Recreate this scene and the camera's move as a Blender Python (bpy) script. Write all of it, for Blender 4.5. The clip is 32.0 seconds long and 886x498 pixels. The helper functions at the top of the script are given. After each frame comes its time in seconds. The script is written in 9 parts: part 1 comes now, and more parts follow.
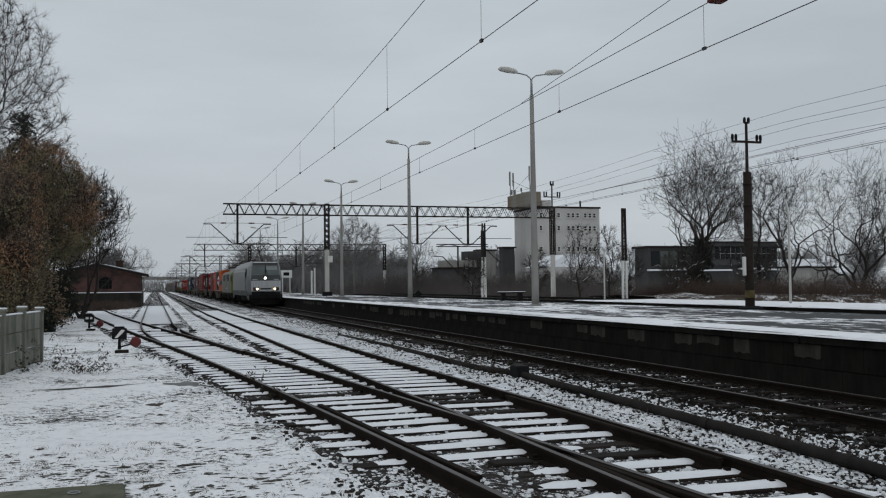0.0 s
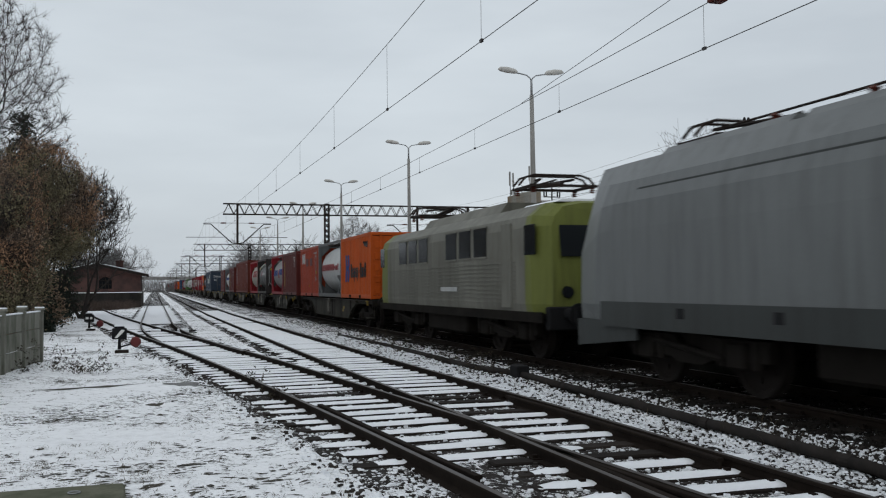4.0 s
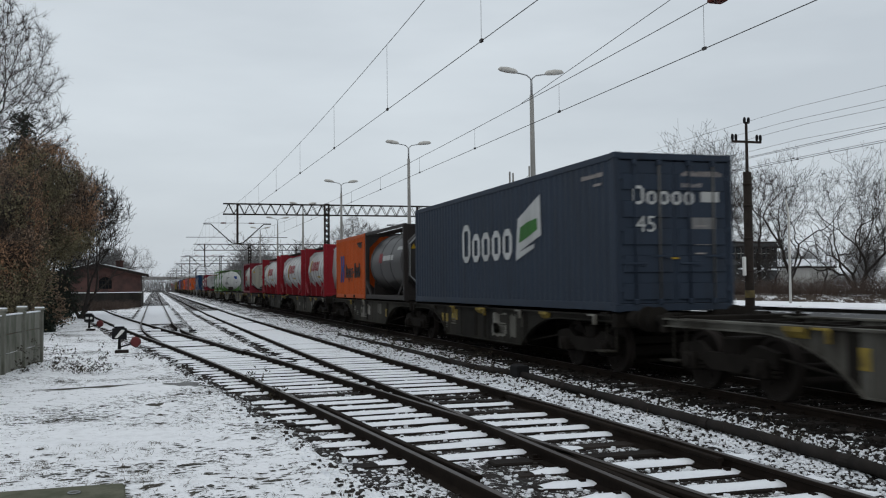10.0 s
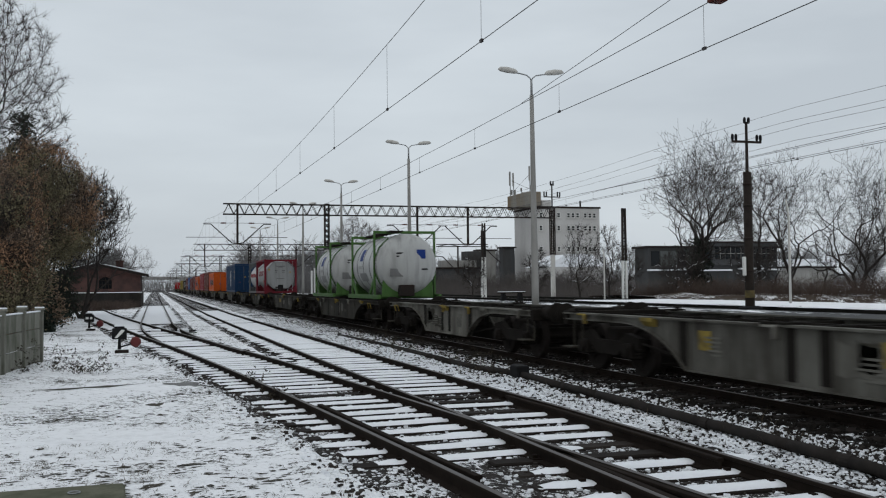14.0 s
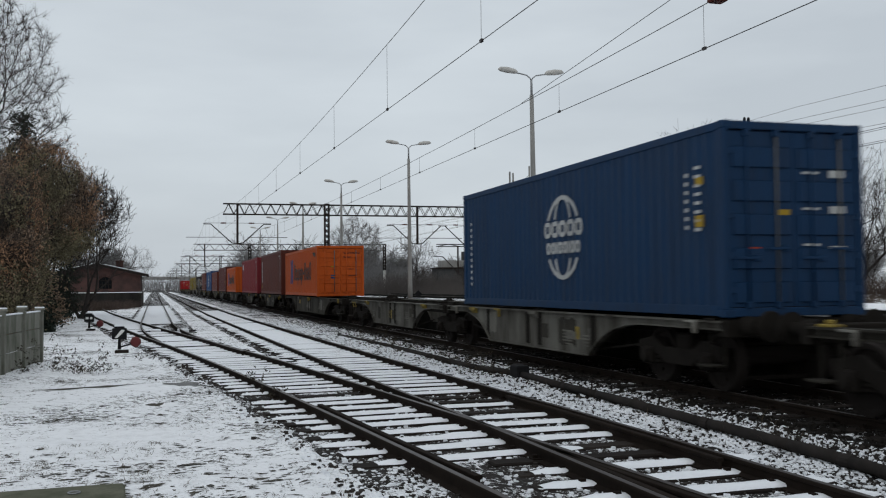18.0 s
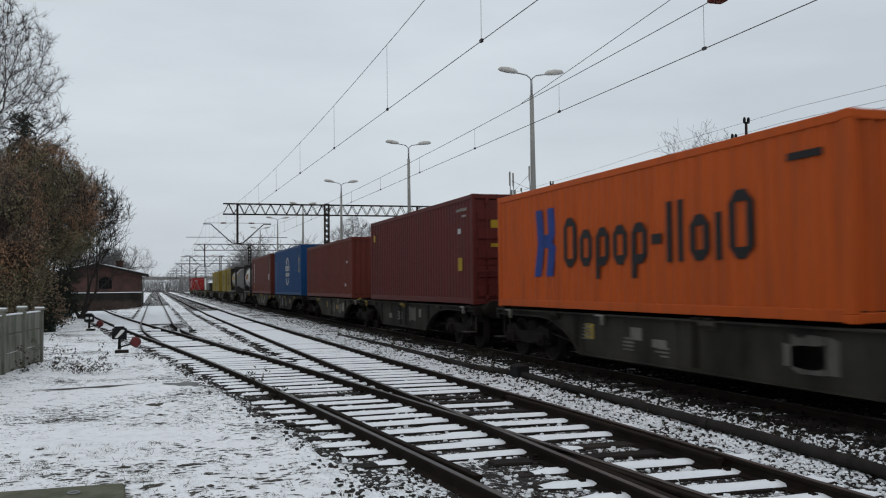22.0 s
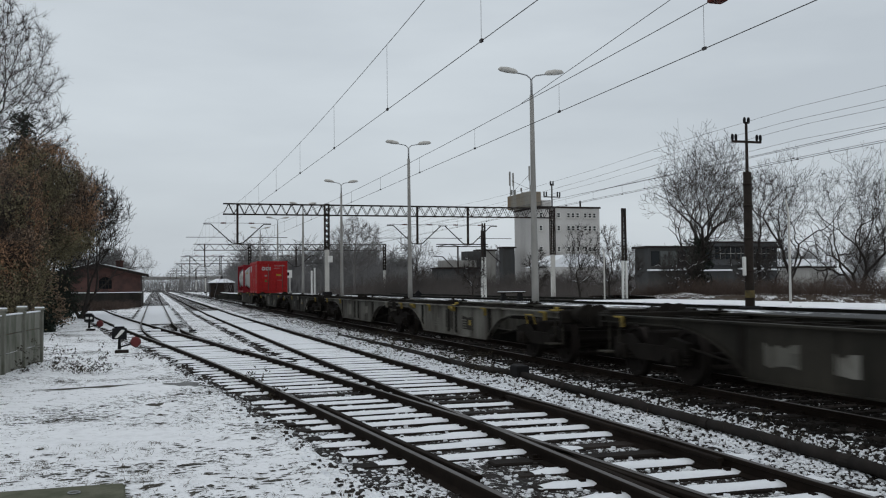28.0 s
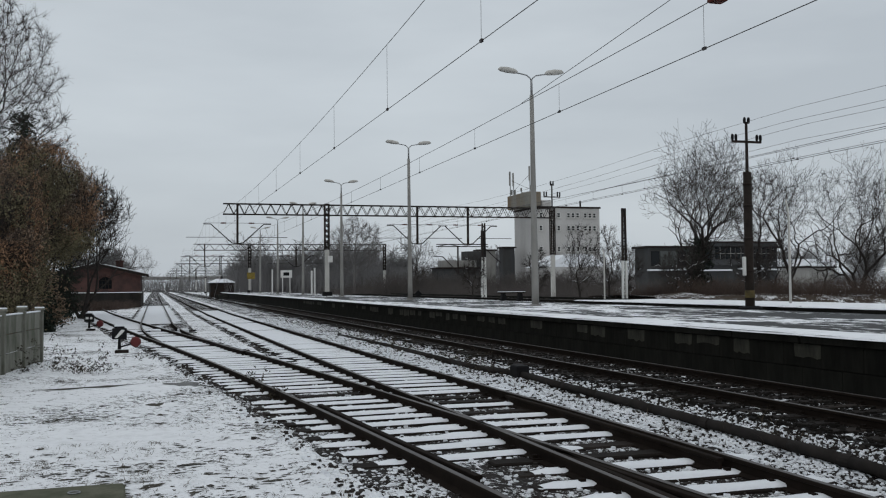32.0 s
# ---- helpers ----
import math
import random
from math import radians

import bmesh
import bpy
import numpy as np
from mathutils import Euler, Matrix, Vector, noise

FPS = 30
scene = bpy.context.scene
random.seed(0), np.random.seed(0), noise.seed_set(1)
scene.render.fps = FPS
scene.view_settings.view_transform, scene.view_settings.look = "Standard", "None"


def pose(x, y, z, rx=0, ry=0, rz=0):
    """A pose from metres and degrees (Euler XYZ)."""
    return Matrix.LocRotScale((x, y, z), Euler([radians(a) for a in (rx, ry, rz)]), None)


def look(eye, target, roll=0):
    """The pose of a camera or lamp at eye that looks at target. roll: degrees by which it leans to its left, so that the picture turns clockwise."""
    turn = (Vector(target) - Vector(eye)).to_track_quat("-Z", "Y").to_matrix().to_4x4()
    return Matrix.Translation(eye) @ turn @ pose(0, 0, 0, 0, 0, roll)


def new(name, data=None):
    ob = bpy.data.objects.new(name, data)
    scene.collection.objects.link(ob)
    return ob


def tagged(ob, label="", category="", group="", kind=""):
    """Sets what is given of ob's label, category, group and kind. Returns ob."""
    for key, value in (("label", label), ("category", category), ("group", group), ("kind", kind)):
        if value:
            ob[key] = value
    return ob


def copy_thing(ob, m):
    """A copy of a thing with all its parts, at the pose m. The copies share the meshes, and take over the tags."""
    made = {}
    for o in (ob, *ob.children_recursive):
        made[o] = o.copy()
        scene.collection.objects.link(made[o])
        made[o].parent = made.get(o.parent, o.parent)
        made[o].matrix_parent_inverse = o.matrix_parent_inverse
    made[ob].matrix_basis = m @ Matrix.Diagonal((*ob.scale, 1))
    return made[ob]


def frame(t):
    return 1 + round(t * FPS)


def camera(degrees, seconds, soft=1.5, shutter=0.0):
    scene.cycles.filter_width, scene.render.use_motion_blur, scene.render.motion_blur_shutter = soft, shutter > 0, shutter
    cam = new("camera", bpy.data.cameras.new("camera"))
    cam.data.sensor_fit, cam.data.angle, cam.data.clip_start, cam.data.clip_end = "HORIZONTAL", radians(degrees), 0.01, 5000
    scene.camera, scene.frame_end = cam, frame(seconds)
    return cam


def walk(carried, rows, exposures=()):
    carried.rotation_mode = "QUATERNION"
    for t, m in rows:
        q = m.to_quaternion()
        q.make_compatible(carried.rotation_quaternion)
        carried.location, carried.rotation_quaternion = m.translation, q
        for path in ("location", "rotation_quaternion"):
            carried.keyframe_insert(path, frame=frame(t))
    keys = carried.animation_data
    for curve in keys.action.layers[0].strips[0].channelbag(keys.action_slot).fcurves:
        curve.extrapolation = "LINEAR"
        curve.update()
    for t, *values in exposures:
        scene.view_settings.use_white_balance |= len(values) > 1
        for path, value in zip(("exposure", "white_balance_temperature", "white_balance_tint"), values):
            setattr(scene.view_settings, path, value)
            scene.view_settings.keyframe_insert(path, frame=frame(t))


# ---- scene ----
# ---------------- camera ----------------
cam = camera(49.83, 32.0, soft=1.15, shutter=0.2)
EYE = pose(0.0, 0.0, 1.6755, 92.16, 0.0, -16.846) @ pose(0, 0, 0, 0, 0, -0.584)
walk(cam, [(0, EYE), (32.0, EYE)], exposures=[(0, -0.24), (2.4, -0.17), (4.2, 0.03), (9.0, 0.04), (14.0, -0.01), (19.0, -0.02), (22.0, 0.04), (26.5, 0.04), (28.0, -0.06), (31.3, -0.06), (32.0, -0.16)])

# ---------------- daylight: an even winter overcast ----------------
world = bpy.data.worlds.new("overcast_sky")
scene.world = world
world.use_nodes = True
wt = world.node_tree
wt.nodes.clear()
w_out = wt.nodes.new("ShaderNodeOutputWorld")
w_bg = wt.nodes.new("ShaderNodeBackground")
w_sky = wt.nodes.new("ShaderNodeTexSky")
w_sky.sky_type, w_sky.sun_disc = "NISHITA", False
w_sky.sun_elevation, w_sky.sun_rotation = radians(22), radians(200)
w_sky.dust_density, w_sky.air_density = 3.0, 1.0
w_mix = wt.nodes.new("ShaderNodeMix")
w_mix.data_type = "RGBA"
w_mix.inputs[0].default_value = 0.94
w_co = wt.nodes.new("ShaderNodeTexCoord")
w_map = wt.nodes.new("ShaderNodeMapping")
w_map.inputs["Scale"].default_value = (1.0, 1.0, 4.0)
w_no = wt.nodes.new("ShaderNodeTexNoise")
w_no.inputs["Scale"].default_value, w_no.inputs["Detail"].default_value = 2.2, 5.0
w_ra = wt.nodes.new("ShaderNodeValToRGB")
w_ra.color_ramp.elements[0].position, w_ra.color_ramp.elements[0].color = 0.32, (4.74, 5.20, 5.64, 1)
w_ra.color_ramp.elements[1].position, w_ra.color_ramp.elements[1].color = 0.66, (5.86, 6.38, 6.80, 1)
wt.links.new(w_co.outputs["Generated"], w_map.inputs["Vector"])
wt.links.new(w_map.outputs["Vector"], w_no.inputs["Vector"])
wt.links.new(w_no.outputs["Fac"], w_ra.inputs["Fac"])
wt.links.new(w_sky.outputs["Color"], w_mix.inputs[6])
wt.links.new(w_ra.outputs["Color"], w_mix.inputs[7])
wt.links.new(w_mix.outputs[2], w_bg.inputs["Color"])
w_bg.inputs["Strength"].default_value = 0.112
wt.links.new(w_bg.outputs[0], w_out.inputs[0])
sun_data = bpy.data.lights.new("sun", "SUN")
sun_data.energy, sun_data.angle, sun_data.color = 0.45, radians(70), (1.0, 0.97, 0.93)
sun = new("sun", sun_data)
sun.matrix_world = look((-14, -18, 80), (0, 0, 0))

# ---------------- materials ----------------
def mat(name, col, rough=0.6, metal=0.0, col2=None, big=0.6, fine=14.0, amount=0.35, bump=0.15, vary=0.0, streak=0.0, bumpdist=0.01, spec=None):
    m = bpy.data.materials.new(name)
    m.use_nodes = True
    nt = m.node_tree
    b = nt.nodes["Principled BSDF"]
    b.inputs["Roughness"].default_value, b.inputs["Metallic"].default_value = rough, metal
    b.inputs["Specular IOR Level"].default_value = spec if spec is not None else (0.12 if rough > 0.69 and metal < 0.35 else 0.35)
    co = nt.nodes.new("ShaderNodeTexCoord")
    vec = co.outputs["Object"]
    if streak:
        mp = nt.nodes.new("ShaderNodeMapping")
        mp.inputs["Scale"].default_value = (1, 1, streak)
        nt.links.new(vec, mp.inputs["Vector"])
        svec = mp.outputs["Vector"]
    else:
        svec = vec
    n1 = nt.nodes.new("ShaderNodeTexNoise")
    n1.inputs["Scale"].default_value, n1.inputs["Detail"].default_value, n1.inputs["Roughness"].default_value = big, 6, 0.65
    n2 = nt.nodes.new("ShaderNodeTexNoise")
    n2.inputs["Scale"].default_value, n2.inputs["Detail"].default_value = fine, 4
    nt.links.new(svec, n1.inputs["Vector"])
    nt.links.new(vec, n2.inputs["Vector"])
    ra = nt.nodes.new("ShaderNodeMapRange")
    ra.inputs["From Min"].default_value, ra.inputs["From Max"].default_value = 0.35, 0.68
    nt.links.new(n1.outputs["Fac"], ra.inputs["Value"])
    mx = nt.nodes.new("ShaderNodeMix")
    mx.data_type = "RGBA"
    c2 = col2 if col2 else tuple(c * 0.6 for c in col)
    mx.inputs[6].default_value, mx.inputs[7].default_value = (*col, 1), (*c2, 1)
    ml = nt.nodes.new("ShaderNodeMath")
    ml.operation = "MULTIPLY"
    ml.inputs[1].default_value = amount * 2
    ml.use_clamp = True
    nt.links.new(ra.outputs["Result"], ml.inputs[0])
    nt.links.new(ml.outputs[0], mx.inputs[0])
    hv = nt.nodes.new("ShaderNodeHueSaturation")
    nt.links.new(mx.outputs[2], hv.inputs["Color"])
    v = nt.nodes.new("ShaderNodeMapRange")
    v.inputs["To Min"].default_value, v.inputs["To Max"].default_value = 1 - 0.25 * amount, 1 + 0.25 * amount
    nt.links.new(n2.outputs["Fac"], v.inputs["Value"])
    if vary:
        oi = nt.nodes.new("ShaderNodeObjectInfo")
        vr = nt.nodes.new("ShaderNodeMapRange")
        vr.inputs["To Min"].default_value, vr.inputs["To Max"].default_value = 1 - vary, 1 + vary
        nt.links.new(oi.outputs["Random"], vr.inputs["Value"])
        mm = nt.nodes.new("ShaderNodeMath")
        mm.operation = "MULTIPLY"
        nt.links.new(v.outputs["Result"], mm.inputs[0])
        nt.links.new(vr.outputs["Result"], mm.inputs[1])
        nt.links.new(mm.outputs[0], hv.inputs["Value"])
    else:
        nt.links.new(v.outputs["Result"], hv.inputs["Value"])
    nt.links.new(hv.outputs["Color"], b.inputs["Base Color"])
    if bump:
        bp = nt.nodes.new("ShaderNodeBump")
        bp.inputs["Strength"].default_value, bp.inputs["Distance"].default_value = bump, bumpdist
        nt.links.new(n2.outputs["Fac"], bp.inputs["Height"])
        nt.links.new(bp.outputs["Normal"], b.inputs["Normal"])
    return m


def glow(name, col, strength):
    m = mat(name, (0.8, 0.8, 0.75), 0.2)
    b = m.node_tree.nodes["Principled BSDF"]
    b.inputs["Emission Color"].default_value = (*col, 1)
    b.inputs["Emission Strength"].default_value = strength
    return m


M_RAIL_SIDE = mat("rusty_rail", (0.019, 0.014, 0.011), 0.9, 0, (0.008, 0.006, 0.005), 3, 40, spec=0.06)
M_RAIL_TOP = mat("worn_rail_head", (0.11, 0.10, 0.095), 0.5, 0.8, (0.06, 0.048, 0.04), 2, 30)
M_SLEEPER = mat("dark_timber_sleeper", (0.024, 0.019, 0.016), 0.85, 0, (0.010, 0.008, 0.007), 4, 30, vary=0.3)
M_SNOWCAP = mat("snow_cap", (0.80, 0.82, 0.85), 0.7, 0, (0.68, 0.70, 0.73), 3, 25, amount=0.25, bump=0.4, bumpdist=0.02)
M_STONE_MAIN = mat("black_oily_ballast", (0.020, 0.018, 0.016), 0.9, 0, (0.009, 0.008, 0.007), 3, 40, vary=0.3, spec=0.05)
M_STONE = mat("dark_ballast", (0.040, 0.035, 0.031), 0.85, 0, (0.014, 0.012, 0.011), 3, 40, vary=0.3)
M_CONC = mat("weathered_concrete", (0.30, 0.295, 0.28), 0.85, 0, (0.17, 0.165, 0.155), 1.2, 25, streak=0.3)
M_CONC_PALE = mat("pale_concrete", (0.52, 0.51, 0.48), 0.85, 0, (0.36, 0.35, 0.33), 1.2, 25, streak=0.3)
M_PLATWALL = mat("dark_concrete_block", (0.019, 0.0185, 0.0155), 0.95, 0, (0.006, 0.006, 0.0052), 2.2, 18, amount=0.5, vary=0.08, streak=0.22, spec=0.04)
M_PLATPATCH = mat("pale_repair_mortar", (0.058, 0.056, 0.044), 0.9, 0, (0.016, 0.016, 0.013), 2.4, 18, amount=0.5, streak=0.4)
M_STEEL_DK = mat("dark_weathered_steel", (0.024, 0.022, 0.021), 0.7, 0.3, (0.035, 0.02, 0.014), 1.5, 30)
M_STEEL_GREY = mat("galvanised_steel", (0.30, 0.31, 0.32), 0.5, 0.6, (0.2, 0.2, 0.2), 1.5, 30)
M_WHITE = mat("white_paint", (0.72, 0.72, 0.70), 0.6, 0, (0.5, 0.5, 0.47), 1.5, 20)
M_BLACK = mat("black_paint", (0.014, 0.014, 0.015), 0.7, spec=0.10)
M_RED = mat("red_paint", (0.13, 0.022, 0.022), 0.6)
M_GLASS = mat("dark_glass", (0.012, 0.014, 0.016), 0.12, 0, amount=0.1, bump=0, spec=0.14)
M_RUBBER = mat("black_rubber", (0.030, 0.026, 0.024), 0.85, 0, (0.014, 0.013, 0.012), 4, 40, 0.4, spec=0.05)
M_WIRE = mat("copper_wire", (0.05, 0.045, 0.045), 0.5, 0.6, bump=0)
M_YELLOW = mat("yellow_paint", (0.30, 0.22, 0.045), 0.7, 0, (0.10, 0.075, 0.03), 5, 25, 0.5)
M_BRICK = mat("old_red_brick", (0.088, 0.048, 0.042), 0.85, 0, (0.042, 0.029, 0.027), 1.1, 30, amount=0.5, vary=0.28)
M_BARK = mat("dark_bark", (0.046, 0.040, 0.037), 0.9, 0, (0.03, 0.026, 0.023), 3, 25, bump=0.5)
M_TWIG = mat("bare_twigs", (0.058, 0.050, 0.046), 0.9, 0, (0.036, 0.031, 0.029), 2, 20, bump=0)
M_LEAF_OLIVE = mat("dull_olive_leaves", (0.21, 0.18, 0.105), 0.8, 0, (0.12, 0.11, 0.075), 0.9, 9, amount=0.5, bump=0)
M_LEAF_RUST = mat("rust_brown_leaves", (0.38, 0.215, 0.12), 0.8, 0, (0.15, 0.10, 0.07), 0.9, 9, amount=0.5, bump=0)
M_LEAF_DRY = mat("dry_brown_leaves", (0.30, 0.21, 0.142), 0.8, 0, (0.14, 0.105, 0.078), 0.9, 9, amount=0.5, bump=0)
M_NEEDLE = mat("dark_conifer_needles", (0.034, 0.042, 0.032), 0.8, 0, (0.012, 0.018, 0.013), 1.2, 9, bump=0)
M_DRYGRASS = mat("dry_grass", (0.10, 0.080, 0.052), 0.9, 0, (0.05, 0.04, 0.028), 1.2, 9, bump=0)


def ground_mat(name, snow, earth, cover, scale, edge=0.08, scale2=9.0, along=0.75, fine=0.45):
    """Thin snow over earth or stones: a noise with two scales lays the ground bare."""
    m = bpy.data.materials.new(name)
    m.use_nodes = True
    nt = m.node_tree
    b = nt.nodes["Principled BSDF"]
    co = nt.nodes.new("ShaderNodeTexCoord")
    mp = nt.nodes.new("ShaderNodeMapping")
    mp.inputs["Scale"].default_value = (1.0, along, 1.0)
    nt.links.new(co.outputs["Object"], mp.inputs["Vector"])
    ns = []
    for s, d in ((scale, 8), (scale2, 6), (60.0, 3), (scale2 * 3.3, 4)):
        n = nt.nodes.new("ShaderNodeTexNoise")
        n.inputs["Scale"].default_value, n.inputs["Detail"].default_value, n.inputs["Roughness"].default_value = s, d, 0.62
        nt.links.new(mp.outputs["Vector"], n.inputs["Vector"])
        ns.append(n)
    a = nt.nodes.new("ShaderNodeMath")
    a.operation = "MULTIPLY_ADD"
    a.inputs[1].default_value = 0.75
    nt.links.new(ns[1].outputs["Fac"], a.inputs[0])
    nt.links.new(ns[0].outputs["Fac"], a.inputs[2])
    a2 = nt.nodes.new("ShaderNodeMath")
    a2.operation = "MULTIPLY_ADD"
    a2.inputs[1].default_value = fine
    nt.links.new(ns[3].outputs["Fac"], a2.inputs[0])
    nt.links.new(a.outputs[0], a2.inputs[2])
    a = a2
    r = nt.nodes.new("ShaderNodeMapRange")
    r.interpolation_type = "SMOOTHSTEP"
    r.inputs["From Min"].default_value, r.inputs["From Max"].default_value = cover + 0.5 * fine, cover + 0.5 * fine + edge
    nt.links.new(a.outputs[0], r.inputs["Value"])
    e = nt.nodes.new("ShaderNodeMix")
    e.data_type = "RGBA"
    e.inputs[6].default_value, e.inputs[7].default_value = (*earth, 1), (*[c * 0.45 for c in earth], 1)
    nt.links.new(ns[2].outputs["Fac"], e.inputs[0])
    # shading of the dents put into the snow colour: greyer where the noise is high
    s = nt.nodes.new("ShaderNodeMix")
    s.data_type = "RGBA"
    s.inputs[6].default_value, s.inputs[7].default_value = (*[c * 0.89 for c in snow], 1), (*snow, 1)
    sr = nt.nodes.new("ShaderNodeMapRange")
    sr.inputs["From Min"].default_value, sr.inputs["From Max"].default_value = 0.62, 0.46
    nt.links.new(ns[1].outputs["Fac"], sr.inputs["Value"])
    nt.links.new(sr.outputs["Result"], s.inputs[0])
    x = nt.nodes.new("ShaderNodeMix")
    x.data_type = "RGBA"
    nt.links.new(r.outputs["Result"], x.inputs[0])
    nt.links.new(s.outputs[2], x.inputs[6])
    nt.links.new(e.outputs[2], x.inputs[7])
    nt.links.new(x.outputs[2], b.inputs["Base Color"])
    b.inputs["Roughness"].default_value = 0.8
    b.inputs["Specular IOR Level"].default_value = 0.12
    bp = nt.nodes.new("ShaderNodeBump")
    bp.inputs["Strength"].default_value, bp.inputs["Distance"].default_value = 0.8, 0.05
    bp.invert = True
    nt.links.new(a.outputs[0], bp.inputs["Height"])
    nt.links.new(bp.outputs["Normal"], b.inputs["Normal"])
    return m


SNOW = (0.87, 0.882, 0.905)
M_GROUND = ground_mat("thin_snow_over_grass", SNOW, (0.052, 0.046, 0.033), 0.972, 0.4, 0.06, 5.5, 1.15, 1.0)
M_VERGE = ground_mat("snow_capped_stones", SNOW, (0.035, 0.03, 0.027), 0.83, 1.6, 0.06, 14.0, 0.75, 0.7)
M_BED = ground_mat("snowy_ballast", SNOW, (0.035, 0.03, 0.027), 0.755, 1.6, 0.06, 14.0, 0.75, 0.7)
M_BED_DK = ground_mat("dark_oily_ballast", SNOW, (0.009, 0.008, 0.0075), 0.76, 1.6, 0.06, 14.0)
M_PLATTOP = ground_mat("trodden_snow_on_asphalt", SNOW, (0.085, 0.087, 0.09), 0.775, 0.5, 0.10, 3.0, 0.35)
M_PLATTOP_CLEAN = ground_mat("fresh_snow", SNOW, (0.065, 0.067, 0.07), 1.1, 0.5, 0.07, 3.0)


# ---------------- mesh helpers ----------------
class MB:
    """Collects vertices and faces of one mesh."""

    def __init__(self):
        self.v, self.f = [], []

    def add(self, vs, fs):
        o = len(self.v)
        self.v += [tuple(p) for p in vs]
        self.f += [tuple(i + o for i in f) for f in fs]
        return self

    def box(self, x0, y0, z0, x1, y1, z1, c=0.0):
        """A box with edges chamfered by c along its four longest edges and ends."""
        if c <= 0:
            vs = [(x, y, z) for z in (z0, z1) for y in (y0, y1) for x in (x0, x1)]
            return self.add(vs, [(0, 2, 3, 1), (4, 5, 7, 6), (0, 1, 5, 4), (2, 6, 7, 3), (0, 4, 6, 2), (1, 3, 7, 5)])
        vs = []
        for z, k in ((z0, c), (z0 + c, 0), (z1 - c, 0), (z1, c)):
            vs += [(x0 + k + c, y0 + k, z), (x1 - k - c, y0 + k, z), (x1 - k, y0 + k + c, z), (x1 - k, y1 - k - c, z),
                   (x1 - k - c, y1 - k, z), (x0 + k + c, y1 - k, z), (x0 + k, y1 - k - c, z), (x0 + k, y0 + k + c, z)]
        fs = [tuple(range(7, -1, -1)), tuple(range(24, 32))]
        for r in range(3):
            for i in range(8):
                j = (i + 1) % 8
                fs.append((r * 8 + i, r * 8 + j, r * 8 + 8 + j, r * 8 + 8 + i))
        return self.add(vs, fs)

    def prism(self, pts, axis, a, b):
        """Extrude a polygon (two coordinates of the other axes, in order) from a to b along axis."""
        n = len(pts)
        def at(p, w):
            return {"x": (w, p[0], p[1]), "y": (p[0], w, p[1]), "z": (p[0], p[1], w)}[axis]
        vs = [at(p, a) for p in pts] + [at(p, b) for p in pts]
        fs = [tuple(range(n - 1, -1, -1)), tuple(range(n, 2 * n))]
        fs += [(i, (i + 1) % n, n + (i + 1) % n, n + i) for i in range(n)]
        return self.add(vs, fs)

    def rings(self, rings, caps=True, closed=True):
        n = len(rings[0])
        vs = [p for r in rings for p in r]
        fs = []
        for k in range(len(rings) - 1):
            for i in range(n if closed else n - 1):
                j = (i + 1) % n
                fs.append((k * n + i, k * n + j, (k + 1) * n + j, (k + 1) * n + i))
        if caps:
            fs += [tuple(range(n - 1, -1, -1)), tuple(range((len(rings) - 1) * n, len(rings) * n))]
        return self.add(vs, fs)

    def tube(self, pts, radii, n=6):
        pts = [Vector(p) for p in pts]
        if not isinstance(radii, (list, tuple)):
            radii = [radii] * len(pts)
        rings = []
        for i, p in enumerate(pts):
            d = (pts[min(i + 1, len(pts) - 1)] - pts[max(i - 1, 0)])
            d = d.normalized() if d.length > 1e-9 else Vector((0, 0, 1))
            a = d.cross(Vector((0, 0, 1)) if abs(d.z) < 0.9 else Vector((1, 0, 0))).normalized()
            b = d.cross(a)
            rings.append([p + (a * math.cos(2 * math.pi * k / n) + b * math.sin(2 * math.pi * k / n)) * radii[i] for k in range(n)])
        return self.rings(rings)

    def lathe(self, prof, axis, n=24, c=(0, 0, 0)):
        """prof: (along, radius) pairs."""
        rings = []
        for s, r in prof:
            ring = []
            for k in range(n):
                a = 2 * math.pi * k / n
                u, w = r * math.cos(a), r * math.sin(a)
                p = {"x": (s, u, w), "y": (u, s, w), "z": (u, w, s)}[axis]
                ring.append((p[0] + c[0], p[1] + c[1], p[2] + c[2]))
            rings.append(ring)
        return self.rings(rings)

    def mesh(self, name, material=None, smooth=False):
        me = bpy.data.meshes.new(name)
        me.from_pydata(self.v, [], self.f)
        me.materials.append(material)
        if smooth:
            me.polygons.foreach_set("use_smooth", [True] * len(me.polygons))
        me.update()
        return me


def part(name, mb, material, parent, label="", smooth=False, at=None):
    """Link a mesh (an MB, or mesh data to share) as one object under a thing or a part."""
    me = mb.mesh(name, material, smooth) if isinstance(mb, MB) else mb
    ob = new(name, me)
    if parent is not None:
        ob.parent = parent
    if at is not None:
        ob.matrix_basis = at
    if label:
        ob["label"] = label
    if not isinstance(mb, MB) and material is not None:
        ob.material_slots[0].link = "OBJECT"
        ob.material_slots[0].material = material
    return ob


def thing(name, m, label, category, group=""):
    ob = new(name)
    ob.matrix_basis = m
    return tagged(ob, label, category, group)


def structure(name, mb, material, label="", smooth=False, kind="structure"):
    ob = new(name, mb.mesh(name, material, smooth))
    return tagged(ob, label, "", "", kind)
# ---------------- ground ----------------
RND = random.Random(7)
XC = 9.14          # centreline of the main track
GZ = -0.16         # level of the open ground below the rail heads


def x2(y):
    """Centreline of the second track."""
    return 4.56 - 0.62 * min(max((y - 12) / 50.0, 0.0), 1.0) ** 0.8 if y > 12 else 4.56


